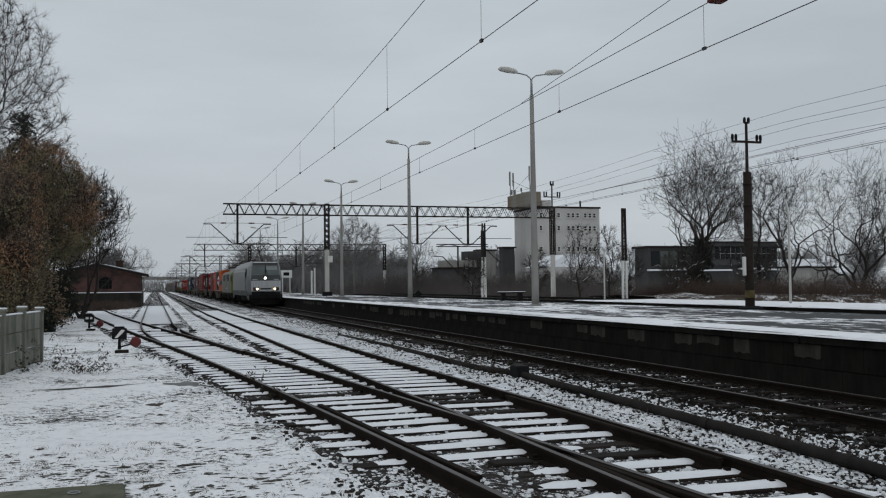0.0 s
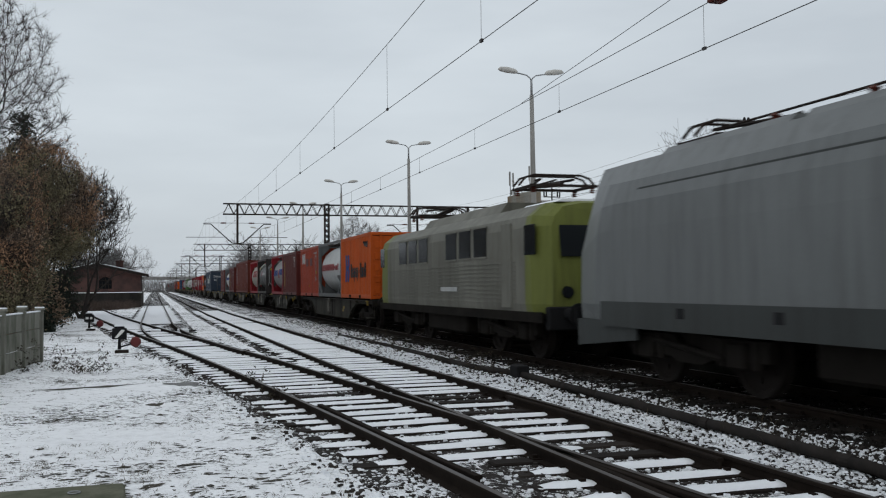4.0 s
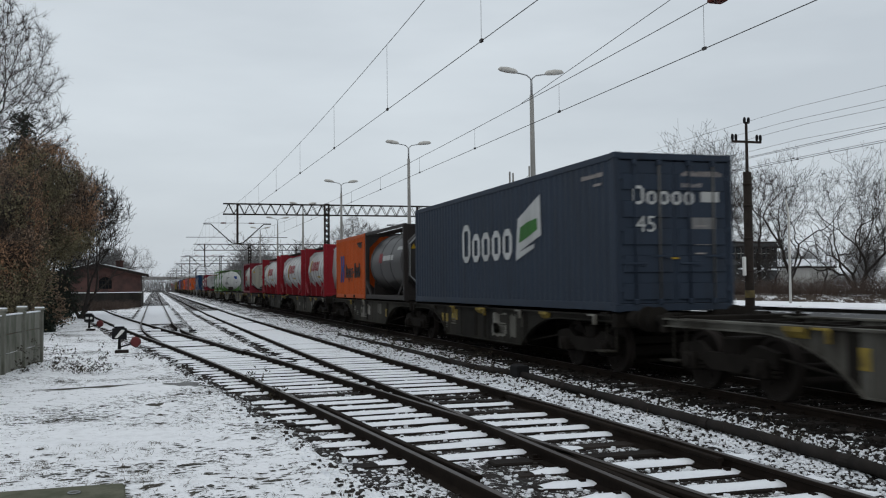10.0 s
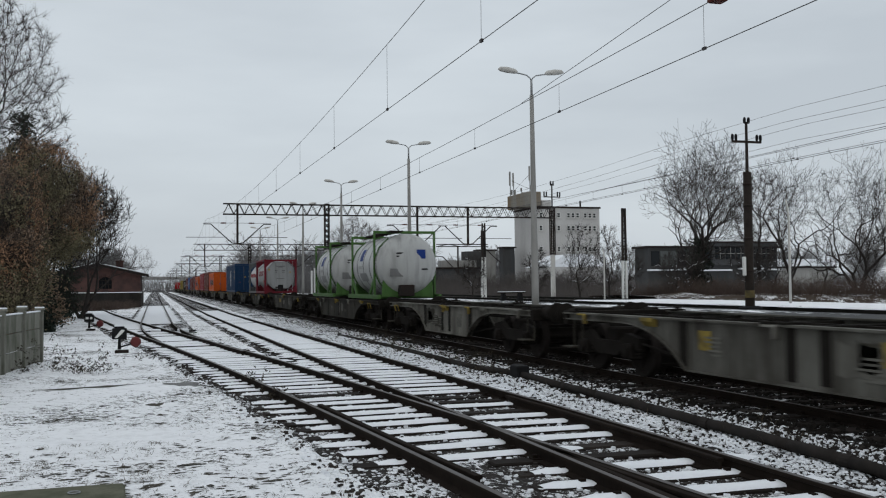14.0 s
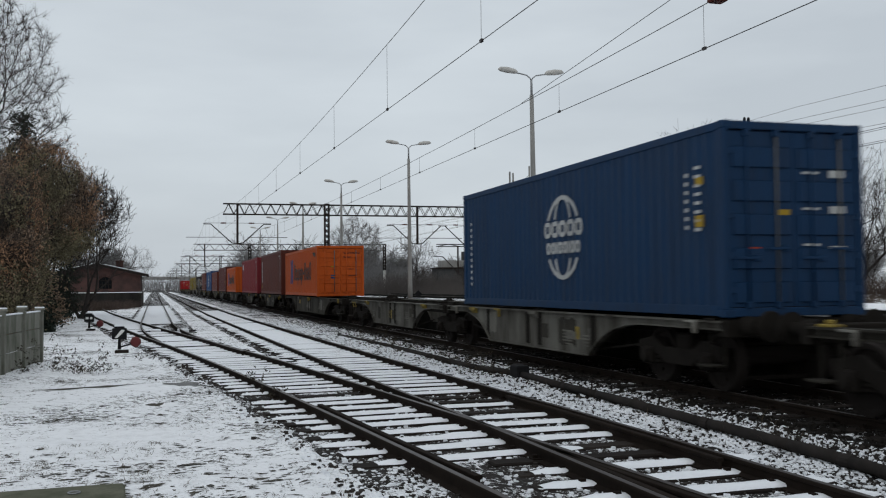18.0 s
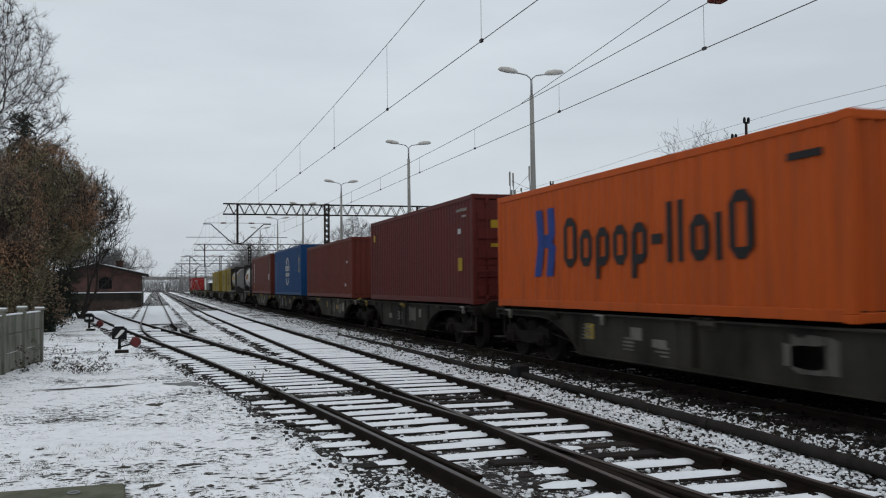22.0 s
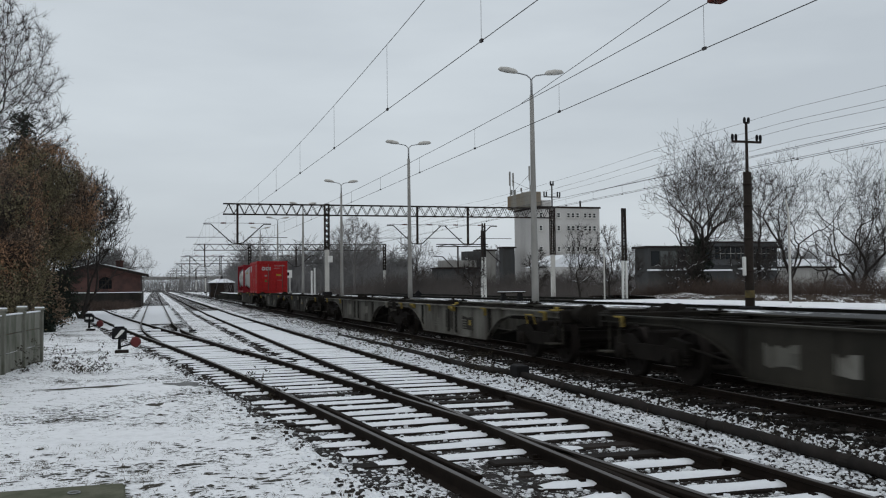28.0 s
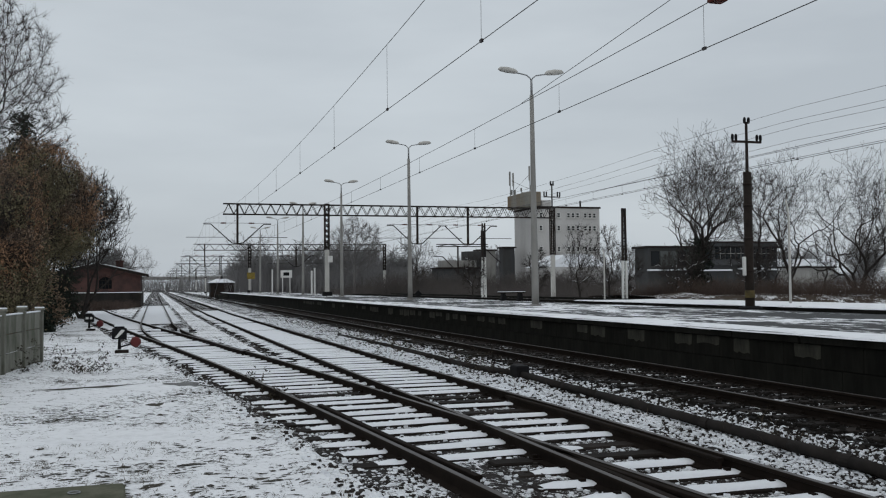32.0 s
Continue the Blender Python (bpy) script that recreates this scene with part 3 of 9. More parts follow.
# ---- lettering as plain shapes: bars and blocks that keep a word's size and colour ----
def blocks(shape, length, height, stroke=0.2):
    """A row of plain rings and bars as long as a painted word. Local: y along the car, z up, x = 0 the surface.
    shape: D tall ring, o low ring, p low ring that hangs down, l tall bar, i low bar, m three bars under one, - dash."""
    if isinstance(shape, int):
        r = random.Random(shape)
        shape = "".join(r.choice("DDlDoi") for _ in range(max(2, round(length / height / 0.62))))
    w0 = {"D": 0.62, "o": 0.56, "p": 0.56, "l": 0.2, "i": 0.2, "m": 1.1, "-": 0.34}
    t = stroke * height
    gap = 0.16 * height
    k = (length - gap * (len(shape) - 1)) / (height * sum(w0[c] for c in shape))
    mb, y = MB(), 0.0
    mb.glyphs = []

    def bar(ya, za, yb, zb):
        n = max(1, round((zb - za) / 0.09))
        for i in range(n):
            mb.box(-0.004, ya, za + (zb - za) * i / n, 0.004, yb, za + (zb - za) * (i + 1) / n)

    for c in shape:
        mb.glyphs.append((len(mb.v), len(mb.f)))
        w = w0[c] * height * k
        if c in "Dop":
            z0, z1 = (0.0, height) if c == "D" else (0.0, 0.72 * height) if c == "o" else (-0.25 * height, 0.72 * height)
            q = min(0.3 * w, 0.22 * height)
            bar(y, z0 if c == "p" else q, y + t, z1 - q)
            bar(y + w - t, q, y + w, z1 - q)
            bar(y + q, z1 - t, y + w - q, z1)
            bar(y + q, 0.0, y + w - q, t)
            for ya, yb, za, zb in ((y, y + q, q, 0.0), (y + w, y + w - q, q, 0.0), (y, y + q, z1 - q, z1), (y + w, y + w - q, z1 - q, z1)):
                sy, sz = (1 if yb > ya else -1), (1 if zb < za else -1)
                pts = [(ya, za), (yb, zb), (yb, zb + sz * t), (ya + sy * t, za)]
                mb.prism(pts if sy * sz > 0 else pts[::-1], "x", -0.004, 0.004)
        elif c in "li":
            bar(y, 0, y + max(t, w * 0.8), height if c == "l" else 0.72 * height)
        elif c == "m":
            for e in (0.0, 0.5 * (w - t), w - t):
                bar(y + e, 0, y + e + t, height - t)
            bar(y, height - t, y + w, height)
        else:
            bar(y, 0.32 * height, y + w, 0.32 * height + t)
        y += w + gap
    return mb


def lettering(mb, c, ob, label, at):
    """One part for a small word, or one for each of its large shapes."""
    cuts = mb.glyphs + [(len(mb.v), len(mb.f))]
    if max(p[2] for p in mb.v) - min(p[2] for p in mb.v) < 0.3:
        cuts = [cuts[0], cuts[-1]]
    for (v0, f0), (v1, f1) in zip(cuts, cuts[1:]):
        one = MB()
        one.add(mb.v[v0:v1], [tuple(i - v0 for i in f) for f in mb.f[f0:f1]])
        part("letter_shape" if len(cuts) > 2 else "lettering", one, c, ob, label, at=at)


def mirror_y(mb, length):
    mb.v = [(x, length - y, z) for x, y, z in mb.v]
    mb.f = [f[::-1] for f in mb.f]
    return mb


def text_mesh(body, size):
    """Readable numbers in the built-in font, as a mesh."""
    cu = bpy.data.curves.new("size_mark", "FONT")
    cu.body, cu.size, cu.extrude = body, size, 0.003
    ob = bpy.data.objects.new("size_mark", cu)
    me = bpy.data.meshes.new_from_object(ob)
    bpy.data.objects.remove(ob)
    bpy.data.curves.remove(cu)
    me.materials.append(None)
    return me


def globe(r):
    """A round mark: arcs above and below two rows of plain rings."""
    mb = MB()

    def arc(cy, ry, a0, a1, w):
        n = 8
        for k in range(n):
            a, b = a0 + (a1 - a0) * k / n, a0 + (a1 - a0) * (k + 1) / n
            q = [(cy + ry * math.cos(a), r * math.sin(a)), (cy + ry * math.cos(b), r * math.sin(b)), (cy + (ry - w) * math.cos(b), (r - w) * math.sin(b)), (cy + (ry - w) * math.cos(a), (r - w) * math.sin(a))]
            mb.prism(q, "x", -0.004, 0.004)

    for a0, a1 in ((radians(28), radians(152)), (radians(212), radians(328))):
        arc(0, r, a0, a1, 0.10 * r)
        arc(0, 0.55 * r, a0, a1, 0.08 * r)
    for shape, z0, w, h in (("DDDDD", 0.02, 2.15, 0.38), ("DDlDDlDD", -0.38, 1.9, 0.28)):
        row = mirror_y(blocks(shape, w * r, h * r, 0.27), w * r)
        mb.add([(x, y - w * r / 2, z + z0 * r) for x, y, z in row.v], row.f)
    return mb


def bird(h):
    """A broad slanting mark of two strokes joined by a bar."""
    mb = MB()
    mb.prism([(0.0, 0.0), (0.26 * h, 0.0), (0.42 * h, 0.5 * h), (0.32 * h, h), (0.08 * h, h), (0.16 * h, 0.5 * h)], "x", -0.004, 0.004)
    mb.prism([(0.46 * h, 0.0), (0.70 * h, 0.0), (0.82 * h, 0.42 * h), (0.70 * h, 0.5 * h), (0.80 * h, 0.62 * h), (0.76 * h, h), (0.52 * h, h), (0.58 * h, 0.5 * h)], "x", -0.004, 0.004)
    mb.box(-0.003, 0.36 * h, 0.42 * h, 0.003, 0.62 * h, 0.62 * h)
    return mb


CACHE = {}


def shared(key, make):
    if key not in CACHE:
        CACHE[key] = make()
    return CACHE[key]


def corrugated(length, height, depth=0.025, pitch=0.278):
    """A pressed steel panel in the y-z plane; the outer folds lie at x = 0, the inner ones at +depth."""
    n = max(3, round(length / pitch))
    p = length / n
    prof = []
    for i in range(n):
        y = i * p
        prof += [(0.0, y), (0.0, y + p * 0.26), (depth, y + p * 0.5), (depth, y + p * 0.76)]
    prof.append((0.0, length))
    mb = MB()
    k = len(prof)
    mb.v = [(x, y, 0) for x, y in prof] + [(x, y, height) for x, y in prof] + [(x + 0.012, y, 0) for x, y in prof] + [(x + 0.012, y, height) for x, y in prof]
    for i in range(k - 1):
        mb.f += [(i, k + i, k + i + 1, i + 1), (2 * k + i, 2 * k + i + 1, 3 * k + i + 1, 3 * k + i)]
    return mb.mesh("side_panel")


def container(u, length, height, colour, label, doors=True, marks=(), group="containers on the train", dz=0.0):
    """A freight box. Local: y runs back from the leading end, z from the loading level."""
    ob = mover("shipping_container", u, label, "container", group, FLOOR + dz)
    W = 1.219
    side = shared(("side", length, height), lambda: corrugated(length - 0.30, height - 0.30))
    part("side_panel", side, colour, ob, at=pose(-W + 0.012, 0.15, 0.17))
    part("side_panel", side, colour, ob, at=pose(W - 0.012, length - 0.15, 0.17, 0, 0, 180))
    roof = shared(("roof", length), lambda: MB().box(-W + 0.03, 0.05, -0.03, W - 0.03, length - 0.05, -0.012).mesh("roof"))
    part("roof", roof, colour, ob, at=pose(0, 0, height))
    post = shared(("post", height), lambda: MB().box(0, 0, 0.11, 0.10, 0.17, height - 0.11, 0.014).mesh("corner_post"))
    cast = shared("cast", lambda: MB().box(-0.003, -0.003, 0, 0.165, 0.181, 0.118, 0.012).mesh("corner_casting"))
    for sx in (0, 1):
        for sy in (0, 1):
            part("corner_post", shared(("post", height, sx, sy), lambda: mirrored(post, sx, sy)), colour, ob, at=pose(-W if not sx else W, length * sy, 0))
            for z in (0, height - 0.118):
                part("corner_casting", shared(("cast", sx, sy), lambda: mirrored(cast, sx, sy)), colour, ob, at=pose(-W if not sx else W, length * sy, z))
    rail_b = shared(("railb", length), lambda: MB().box(0, 0.17, 0.02, 0.05, length - 0.17, 0.175, 0.008).mesh("bottom_rail"))
    rail_t = shared(("railt", length), lambda: MB().box(0, 0.17, -0.135, 0.06, length - 0.17, -0.008, 0.01).mesh("top_rail"))
    for x in (-W + 0.002, W - 0.052):
        part("bottom_rail", rail_b, colour, ob, at=pose(x, 0, 0))
    for x in (-W + 0.002, W - 0.062):
        part("top_rail", rail_t, colour, ob, at=pose(x, 0, height))
    fl = shared(("floor", length), lambda: MB().box(-W + 0.06, 0.05, 0.06, W - 0.06, length - 0.05, 0.16).mesh("floor"))
    part("floor", fl, P_WAGON_DK, ob, "dark underfloor")
    if length < 7:
        pk = shared("pocket", lambda: MB().box(-0.006, -0.18, 0.03, 0.01, 0.18, 0.15).mesh("forklift_pocket"))
        for y in (length / 2 - 1.0, length / 2 + 1.0):
            part("forklift_pocket", pk, P_WAGON_DK, ob, "dark forklift opening", at=pose(-W, y, 0))
    # far end: a pressed end wall
    endw = shared(("end", height), lambda: corrugated(2.24, height - 0.28, 0.04, 0.25))
    part("end_wall", endw, colour, ob, at=pose(1.12, length - 0.06, 0.15, 0, 0, 90))
    head = shared("header", lambda: MB().box(-1.12, 0, -0.13, 1.12, 0.09, -0.006, 0.01).mesh("header"))
    sill = shared("sill", lambda: MB().box(-1.12, 0, 0.01, 1.12, 0.09, 0.14, 0.01).mesh("sill"))
    for y in (0.002, length - 0.092):
        part("header", head, colour, ob, at=pose(0, y, height))
        part("sill", sill, colour, ob, at=pose(0, y, 0))
    if not doors:
        part("end_wall", shared(("end2", height), lambda: corrugated(2.24, height - 0.28, 0.04, 0.25)), colour, ob, at=pose(1.12, 0.02, 0.15, 0, 0, 90))
    else:
        dh = height - 0.30
        leaf = shared(("leaf", height), lambda: MB().box(0, 0.0, 0, 1.11, 0.03, dh, 0.006).mesh("door"))
        field = shared(("field", height), lambda: door_field(dh))
        rod = shared(("rod", height), lambda: MB().tube([(0, 0, 0.05), (0, 0, dh + 0.04)], 0.019, 8).mesh("lock_rod", None, True))
        cam_ = shared("keeper", lambda: MB().box(-0.05, -0.03, -0.05, 0.05, 0.02, 0.05, 0.01).mesh("keeper"))
        hnd = shared("handle", lambda: MB().box(0, -0.03, -0.02, 0.42, -0.012, 0.02, 0.006).box(0.30, -0.025, -0.05, 0.40, 0.0, 0.05, 0.008).mesh("handle"))
        for s in (0, 1):
            d = part("door", leaf, colour, ob, at=pose(-1.115 + s * 1.12, 0.035, 0.15))
            for k in range(5):
                part("door_field", field, colour, d, at=pose(0, 0, 0.06 + (dh - 0.1) * k / 5))
            for k, x in enumerate((0.30, 0.80)):
                part("lock_rod", rod, P_ROD if k else colour, d, "dull galvanised locking rod", at=pose(x, -0.035, -0.03))
                part("handle", hnd, colour, d, at=pose(x - 0.2, -0.03, 0.72 + 0.14 * k))
                for z in (0.03, dh - 0.03):
                    part("keeper", cam_, colour, d, at=pose(x, -0.03, z))
            for z in (0.25, 0.75, 1.35, dh - 0.3):
                part("hinge", shared("hinge", lambda: MB().box(-0.04, -0.02, -0.05, 0.05, 0.01, 0.05, 0.008).mesh("hinge")), colour, d, at=pose(0.02 if not s else 1.10, -0.005, z))
    for mk in marks:
        kind, y, z, c = mk[:4]
        arg = mk[4:]
        x = -W - 0.0065
        if kind == "word":          # on the long side: text runs towards the leading end
            lettering(mirror_y(blocks(*arg), arg[1]), c, ob, "painted lettering as plain shapes", pose(x + 0.012, y, z))
        elif kind == "column":      # a word set on end
            mb = blocks(*arg)
            mb.v = [(p[0], arg[2] - p[2], p[1]) for p in mb.v]
            lettering(mb, c, ob, "upright painted lettering as plain shapes", pose(x + 0.012, y, z))
        elif kind == "poly":        # a flat plain shape
            part("emblem", MB().prism([(-q[0], q[1]) for q in arg[0]], "x", -0.004 - 0.002 * arg[1], 0.004), c, ob, "slanting painted panel", at=pose(x + 0.012, y, z))
        elif kind == "endtext":
            part("size_mark", text_mesh(*arg), c, ob, "painted size number", at=pose(y, 0.012, z, 90))
        elif kind == "globe":
            part("emblem", globe(*arg), c, ob, "round painted emblem", at=pose(x + 0.012, y, z))
        elif kind == "bird":
            part("emblem", mirror_y(bird(*arg), arg[0] * 0.82), c, ob, "slanting painted emblem", at=pose(x + 0.012, y, z))
        elif kind == "panel":
            w, h = arg
            part("notice_panel", MB().box(-0.005, 0, 0, 0.005, w, h, 0.001), c, ob, "painted panel", at=pose(x + 0.008, y, z))
        elif kind == "end":          # a panel on the leading end; y is x across
            w, h = arg
            part("notice_panel", MB().box(0, -0.008, 0, w, 0.0, h, 0.001), c, ob, "painted panel on the door", at=pose(y, 0.022, z))
        elif kind == "endword":
            mb = blocks(*arg)
            mb.v = [(p[1], p[0], p[2]) for p in mb.v]
            mb.f = [f[::-1] for f in mb.f]
            part("lettering", mb, c, ob, "painted lettering as plain shapes", at=pose(y, 0.016, z))
    return ob


def mirrored(me, sx, sy):
    """A mirrored copy of a small mesh."""
    mb = MB()
    mb.v = [(v.co.x * (1 - 2 * sx), v.co.y * (1 - 2 * sy), v.co.z) for v in me.vertices]
    fs = [tuple(p.vertices) for p in me.polygons]
    mb.f = [f[::-1] for f in fs] if (sx + sy) % 2 else fs
    return mb.mesh(me.name)


def door_field(h):
    """One shallow pressed field of a door leaf."""
    return MB().box(0.06, -0.022, 0.0, 1.05, 0.004, (h - 0.1) / 5 * 0.62, 0.012).mesh("door_field")


def marks_code(length, height, c=None, seed=1):
    """The small identification marks near the leading upper corner, and a stack on the door."""
    c = c or P_FADED
    r = random.Random(seed)
    out = [("word", 0.5, height - 0.40, c, seed, 0.9, 0.085), ("panel", 0.55, height - 0.56, c, 0.32, 0.05)]
    out += [("endword", 0.15, height - 0.42, c, seed + 3, 0.85, 0.10), ("endword", 0.15, height - 0.62, c, seed + 4, 0.42, 0.08)]
    for i in range(4):
        out.append(("end", 0.42, 1.55 - 0.17 * i, c, r.uniform(0.2, 0.38), 0.03))
    return out


def tank(u, length, frame_c, shell_c, label, label_frame="", marks=(), rails=True, height=2.591, bands=5, radius=1.13, end_marks=True, dz=0.0, ladder=True, inset=0.0, slim=False):
    """A tank in a container frame. Local: y back from the leading end."""
    ob = mover("tank_container", u, label, "container", "tank containers on the train", FLOOR + dz)
    W = 1.219
    zc = height - radius - 0.12
    for y0, s in ((inset, 0), (length - inset, 1)):
        f = shared(("frame", height, s, slim), lambda: slim_frame(height, radius, zc) if slim else end_frame(height, 1 - 2 * s))
        part("end_frame", f, frame_c, ob, label_frame, at=pose(0, y0, 0))
    rb = shared(("tankrail", length), lambda: MB().box(0, 0.15, 0.0, 0.10, length - 0.15, 0.16, 0.012).mesh("bottom_rail"))
    if rails or slim:
        for x in (-W, W - 0.10):
            part("bottom_rail", rb, frame_c, ob, at=pose(x, 0, 0.02))
    else:
        # open below: three deep cradles carry the vessel
        cr = shared("cradle", lambda: MB().prism([(-1.1, 0.02), (1.1, 0.02), (1.12, 0.75), (0.95, 0.55), (0.6, 0.3), (0, 0.2), (-0.6, 0.3), (-0.95, 0.55), (-1.12, 0.75)], "y", -0.09, 0.09).mesh("cradle"))
        for k in range(3):
            part("cradle", cr, frame_c, ob, "red cradle under the vessel", at=pose(0, length * (0.22 + 0.28 * k), 0))
    if rails:
        rt = shared(("tanktop", length), lambda: MB().box(0, 0.15, -0.11, 0.07, length - 0.15, 0.0, 0.012).mesh("top_rail"))
        for x in (-W, W - 0.07):
            part("top_rail", rt, frame_c, ob, at=pose(x, 0, height))
    br = shared(("brace", height, 0), lambda: MB().prism([(0.1, 0.62), (0.1, 0.78), (0.98, 0.15), (0.80, 0.15)], "x", 0.01, 0.08).mesh("brace"))
    br2 = shared(("brace", height, 1), lambda: MB().prism([(-0.1, 0.62), (-0.80, 0.15), (-0.98, 0.15), (-0.1, 0.78)], "x", 0.01, 0.08).mesh("brace"))
    for x in (-W, W - 0.09):
        part("brace", br, frame_c, ob, at=pose(x, inset, 0))
        part("brace", br2, frame_c, ob, at=pose(x, length - inset, 0))
    y0, y1 = 0.16, length - 0.16
    dome = 0.52 if slim or not rails else 0.4
    prof = [(y0, 0.02)]
    for a in (15, 30, 45, 60, 75, 90):
        prof.append((y0 + dome * (1 - math.cos(radians(a))), radius * (0.12 + 0.88 * math.sin(radians(a))) if a < 90 else radius))
    prof += [(y0 + 0.56, radius), (y1 - 0.56, radius)]
    for a in (90, 75, 60, 45, 30, 15):
        prof.append((y1 - dome * (1 - math.cos(radians(a))), radius * (0.12 + 0.88 * math.sin(radians(a))) if a < 90 else radius))
    prof.append((y1, 0.02))
    vs = shared(("vessel", length, radius), lambda: MB().lathe(prof, "y", 40).mesh("vessel", None, True))
    part("vessel", vs, shell_c, ob, at=pose(0, 0, zc))
    bd = shared(("band", radius), lambda: MB().lathe([(-0.03, radius - 0.01), (-0.03, radius + 0.012), (0.03, radius + 0.012), (0.03, radius - 0.01)], "y", 40).mesh("band", None, False))
    for i in range(bands if slim or not rails or shell_c is P_TANK_DARK else 0):
        part("band", bd, (P_TANK_CREAM if rails else P_TANK_GREY) if shell_c is P_TANK_WHITE else P_TANK_GREY if shell_c is not P_TANK_DARK else shell_c, ob, "narrow clamping band round the cladding", at=pose(0, 0.75 + (length - 1.5) * i / (bands - 1), zc))
    wk = shared(("walkway", length), lambda: walkway(length).mesh("walkway"))
    part("walkway", wk, M_STEEL_DK, ob, "open grating walkway on top", at=pose(-0.72, 0, height - 0.05))
    sd = shared(("saddle", radius), lambda: MB().prism([(-1.0, 0.1), (1.0, 0.1), (0.95, 0.72), (0.62, 0.42), (0, 0.28), (-0.62, 0.42), (-0.95, 0.72)], "y", -0.05, 0.05).mesh("saddle"))
    for y in (0.55, length - 0.55):
        part("saddle", sd, frame_c, ob, at=pose(0, y, 0.0))
    if ladder:
        ld = shared(("ladder", height), lambda: ladder_mesh(height - 0.3).mesh("ladder"))
        part("ladder", ld, M_STEEL_GREY, ob, "narrow steel ladder", at=pose(0.52, 0.06, 0.18))
    vb = shared("valve", lambda: MB().box(-0.28, 0, 0, 0.28, 0.34, 0.42, 0.02).mesh("valve_box"))
    part("valve_box", vb, M_STEEL_DK, ob, "dark valve cabinet", at=pose(-0.12, 0.08, 0.12))
    if slim:
        for x, z, w, h, c in ((0.28, 1.52, 0.34, 0.34, P_INK_BLUE), (-0.5, 1.7, 0.55, 0.05, P_INK_BLACK), (-0.5, 1.58, 0.45, 0.05, P_INK_BLACK), (-0.75, 0.85, 0.5, 0.3, P_TANK_GREY), (0.3, 1.1, 0.4, 0.05, P_INK_BLACK)):
            part("notice_panel", MB().box(0, -0.012, 0, w, 0.03, h, 0.001), c, ob, "painted panel on the tank end", at=pose(x, 0.21, z))
    elif rails:
        # flat eight-cornered cladding over the leading end, with a metal rim
        r8, zc8 = 1.0, height / 2 + 0.08
        oct8 = [(r8 * a, zc8 + r8 * b) for a, b in ((-0.98, -0.52), (-0.55, -0.98), (0.55, -0.98), (0.98, -0.52), (0.98, 0.52), (0.55, 0.98), (-0.55, 0.98), (-0.98, 0.52))]
        plate = shared(("end_plate", height), lambda: MB().prism(oct8, "y", 0.09, 0.34).mesh("end_cladding"))
        e = part("end_cladding", plate, shell_c, ob, "flat eight-cornered end cladding")
        rim = MB()
        for (xa, za), (xb, zb) in zip(oct8, oct8[1:] + oct8[:1]):
            rim.tube([(xa, 0.088, za), (xb, 0.088, zb)], 0.018, 6)
        part("rim", shared(("end_rim", height), lambda: rim.mesh("rim")), M_STEEL_GREY, e, "bright metal rim")
        part("valve_opening", shared("valve_opening", lambda: MB().box(-0.2, 0.07, 0.36, 0.2, 0.095, 0.66, 0.006).mesh("valve_opening")), M_BLACK, e, "dark valve opening")
        for k, (x, z, w, h) in enumerate(((-0.35, 2.05, 0.7, 0.035), (-0.15, 1.98, 0.3, 0.03), (-0.3, 1.12, 0.6, 0.025), (-0.42, 1.72, 0.2, 0.03), (0.1, 1.72, 0.22, 0.03), (-0.42, 1.6, 0.16, 0.03), (0.1, 1.6, 0.2, 0.03))):
            if end_marks != "wings" or k < 3:
                part("notice_line", MB().box(x, 0.082, z, x + w, 0.092, z + h), P_TANK_DARK if shell_c is not P_TANK_DARK else P_TANK_GREY, e, "row of small writing as a plain bar")
        for x, z in ((0.72, 1.55), (-0.85, 1.75)):
            part("warning_mark", MB().prism([(x - 0.09, z), (x + 0.09, z), (x, z + 0.17)], "y", 0.080, 0.092), P_INK_YELLOW, e, "yellow warning triangle")
        if end_marks == "wings":
            for sx in (-1, 1):
                part("emblem", MB().prism([(sx * 0.15, 1.55), (sx * 0.6, 1.62), (sx * 0.52, 1.52), (sx * 0.2, 1.38)][::-sx], "y", 0.080, 0.092), P_INK_YELLOW, e, "yellow wing-shaped mark")
            part("emblem", MB().lathe([(0.080, 0.0), (0.080, 0.11), (0.092, 0.11)], "y", 14, (0, 0, 1.55)), P_TANK_GREY, e, "grey round mark")
        elif end_marks == "word":
            mb = blocks("DDD", 0.62, 0.24, 0.3)
            mb.v = [(p[1] - 0.2, p[0] + 0.086, p[2] + 1.25) for p in mb.v]
            mb.f = [f[::-1] for f in mb.f]
            lettering(mb, P_INK_RED, ob, "painted lettering as plain shapes", None)
    else:
        # end bulkhead of the long tanks: plates with holes beside the posts
        for sx in (-1, 1):
            part("gusset", shared(("gusset", sx), lambda: MB().prism([(sx * 1.06, 0.2), (sx * 0.62, 0.2), (sx * 0.80, 1.2), (sx * 0.70, 2.3), (sx * 1.06, 2.3)][::sx], "y", 0.05, 0.09).mesh("gusset")), frame_c, ob)
        part("end_cabinet", shared("end_cabinet", lambda: MB().box(-0.45, 0.10, 0.25, 0.35, 0.4, 0.95, 0.03).mesh("end_cabinet")), P_TANK_GREY, ob, "grey valve cabinet")
        part("notice_panel", MB().box(-0.2, 0.13, 1.55, 0.2, 0.17, 1.85), P_INK_YELLOW, ob, "yellow panel on the tank end")
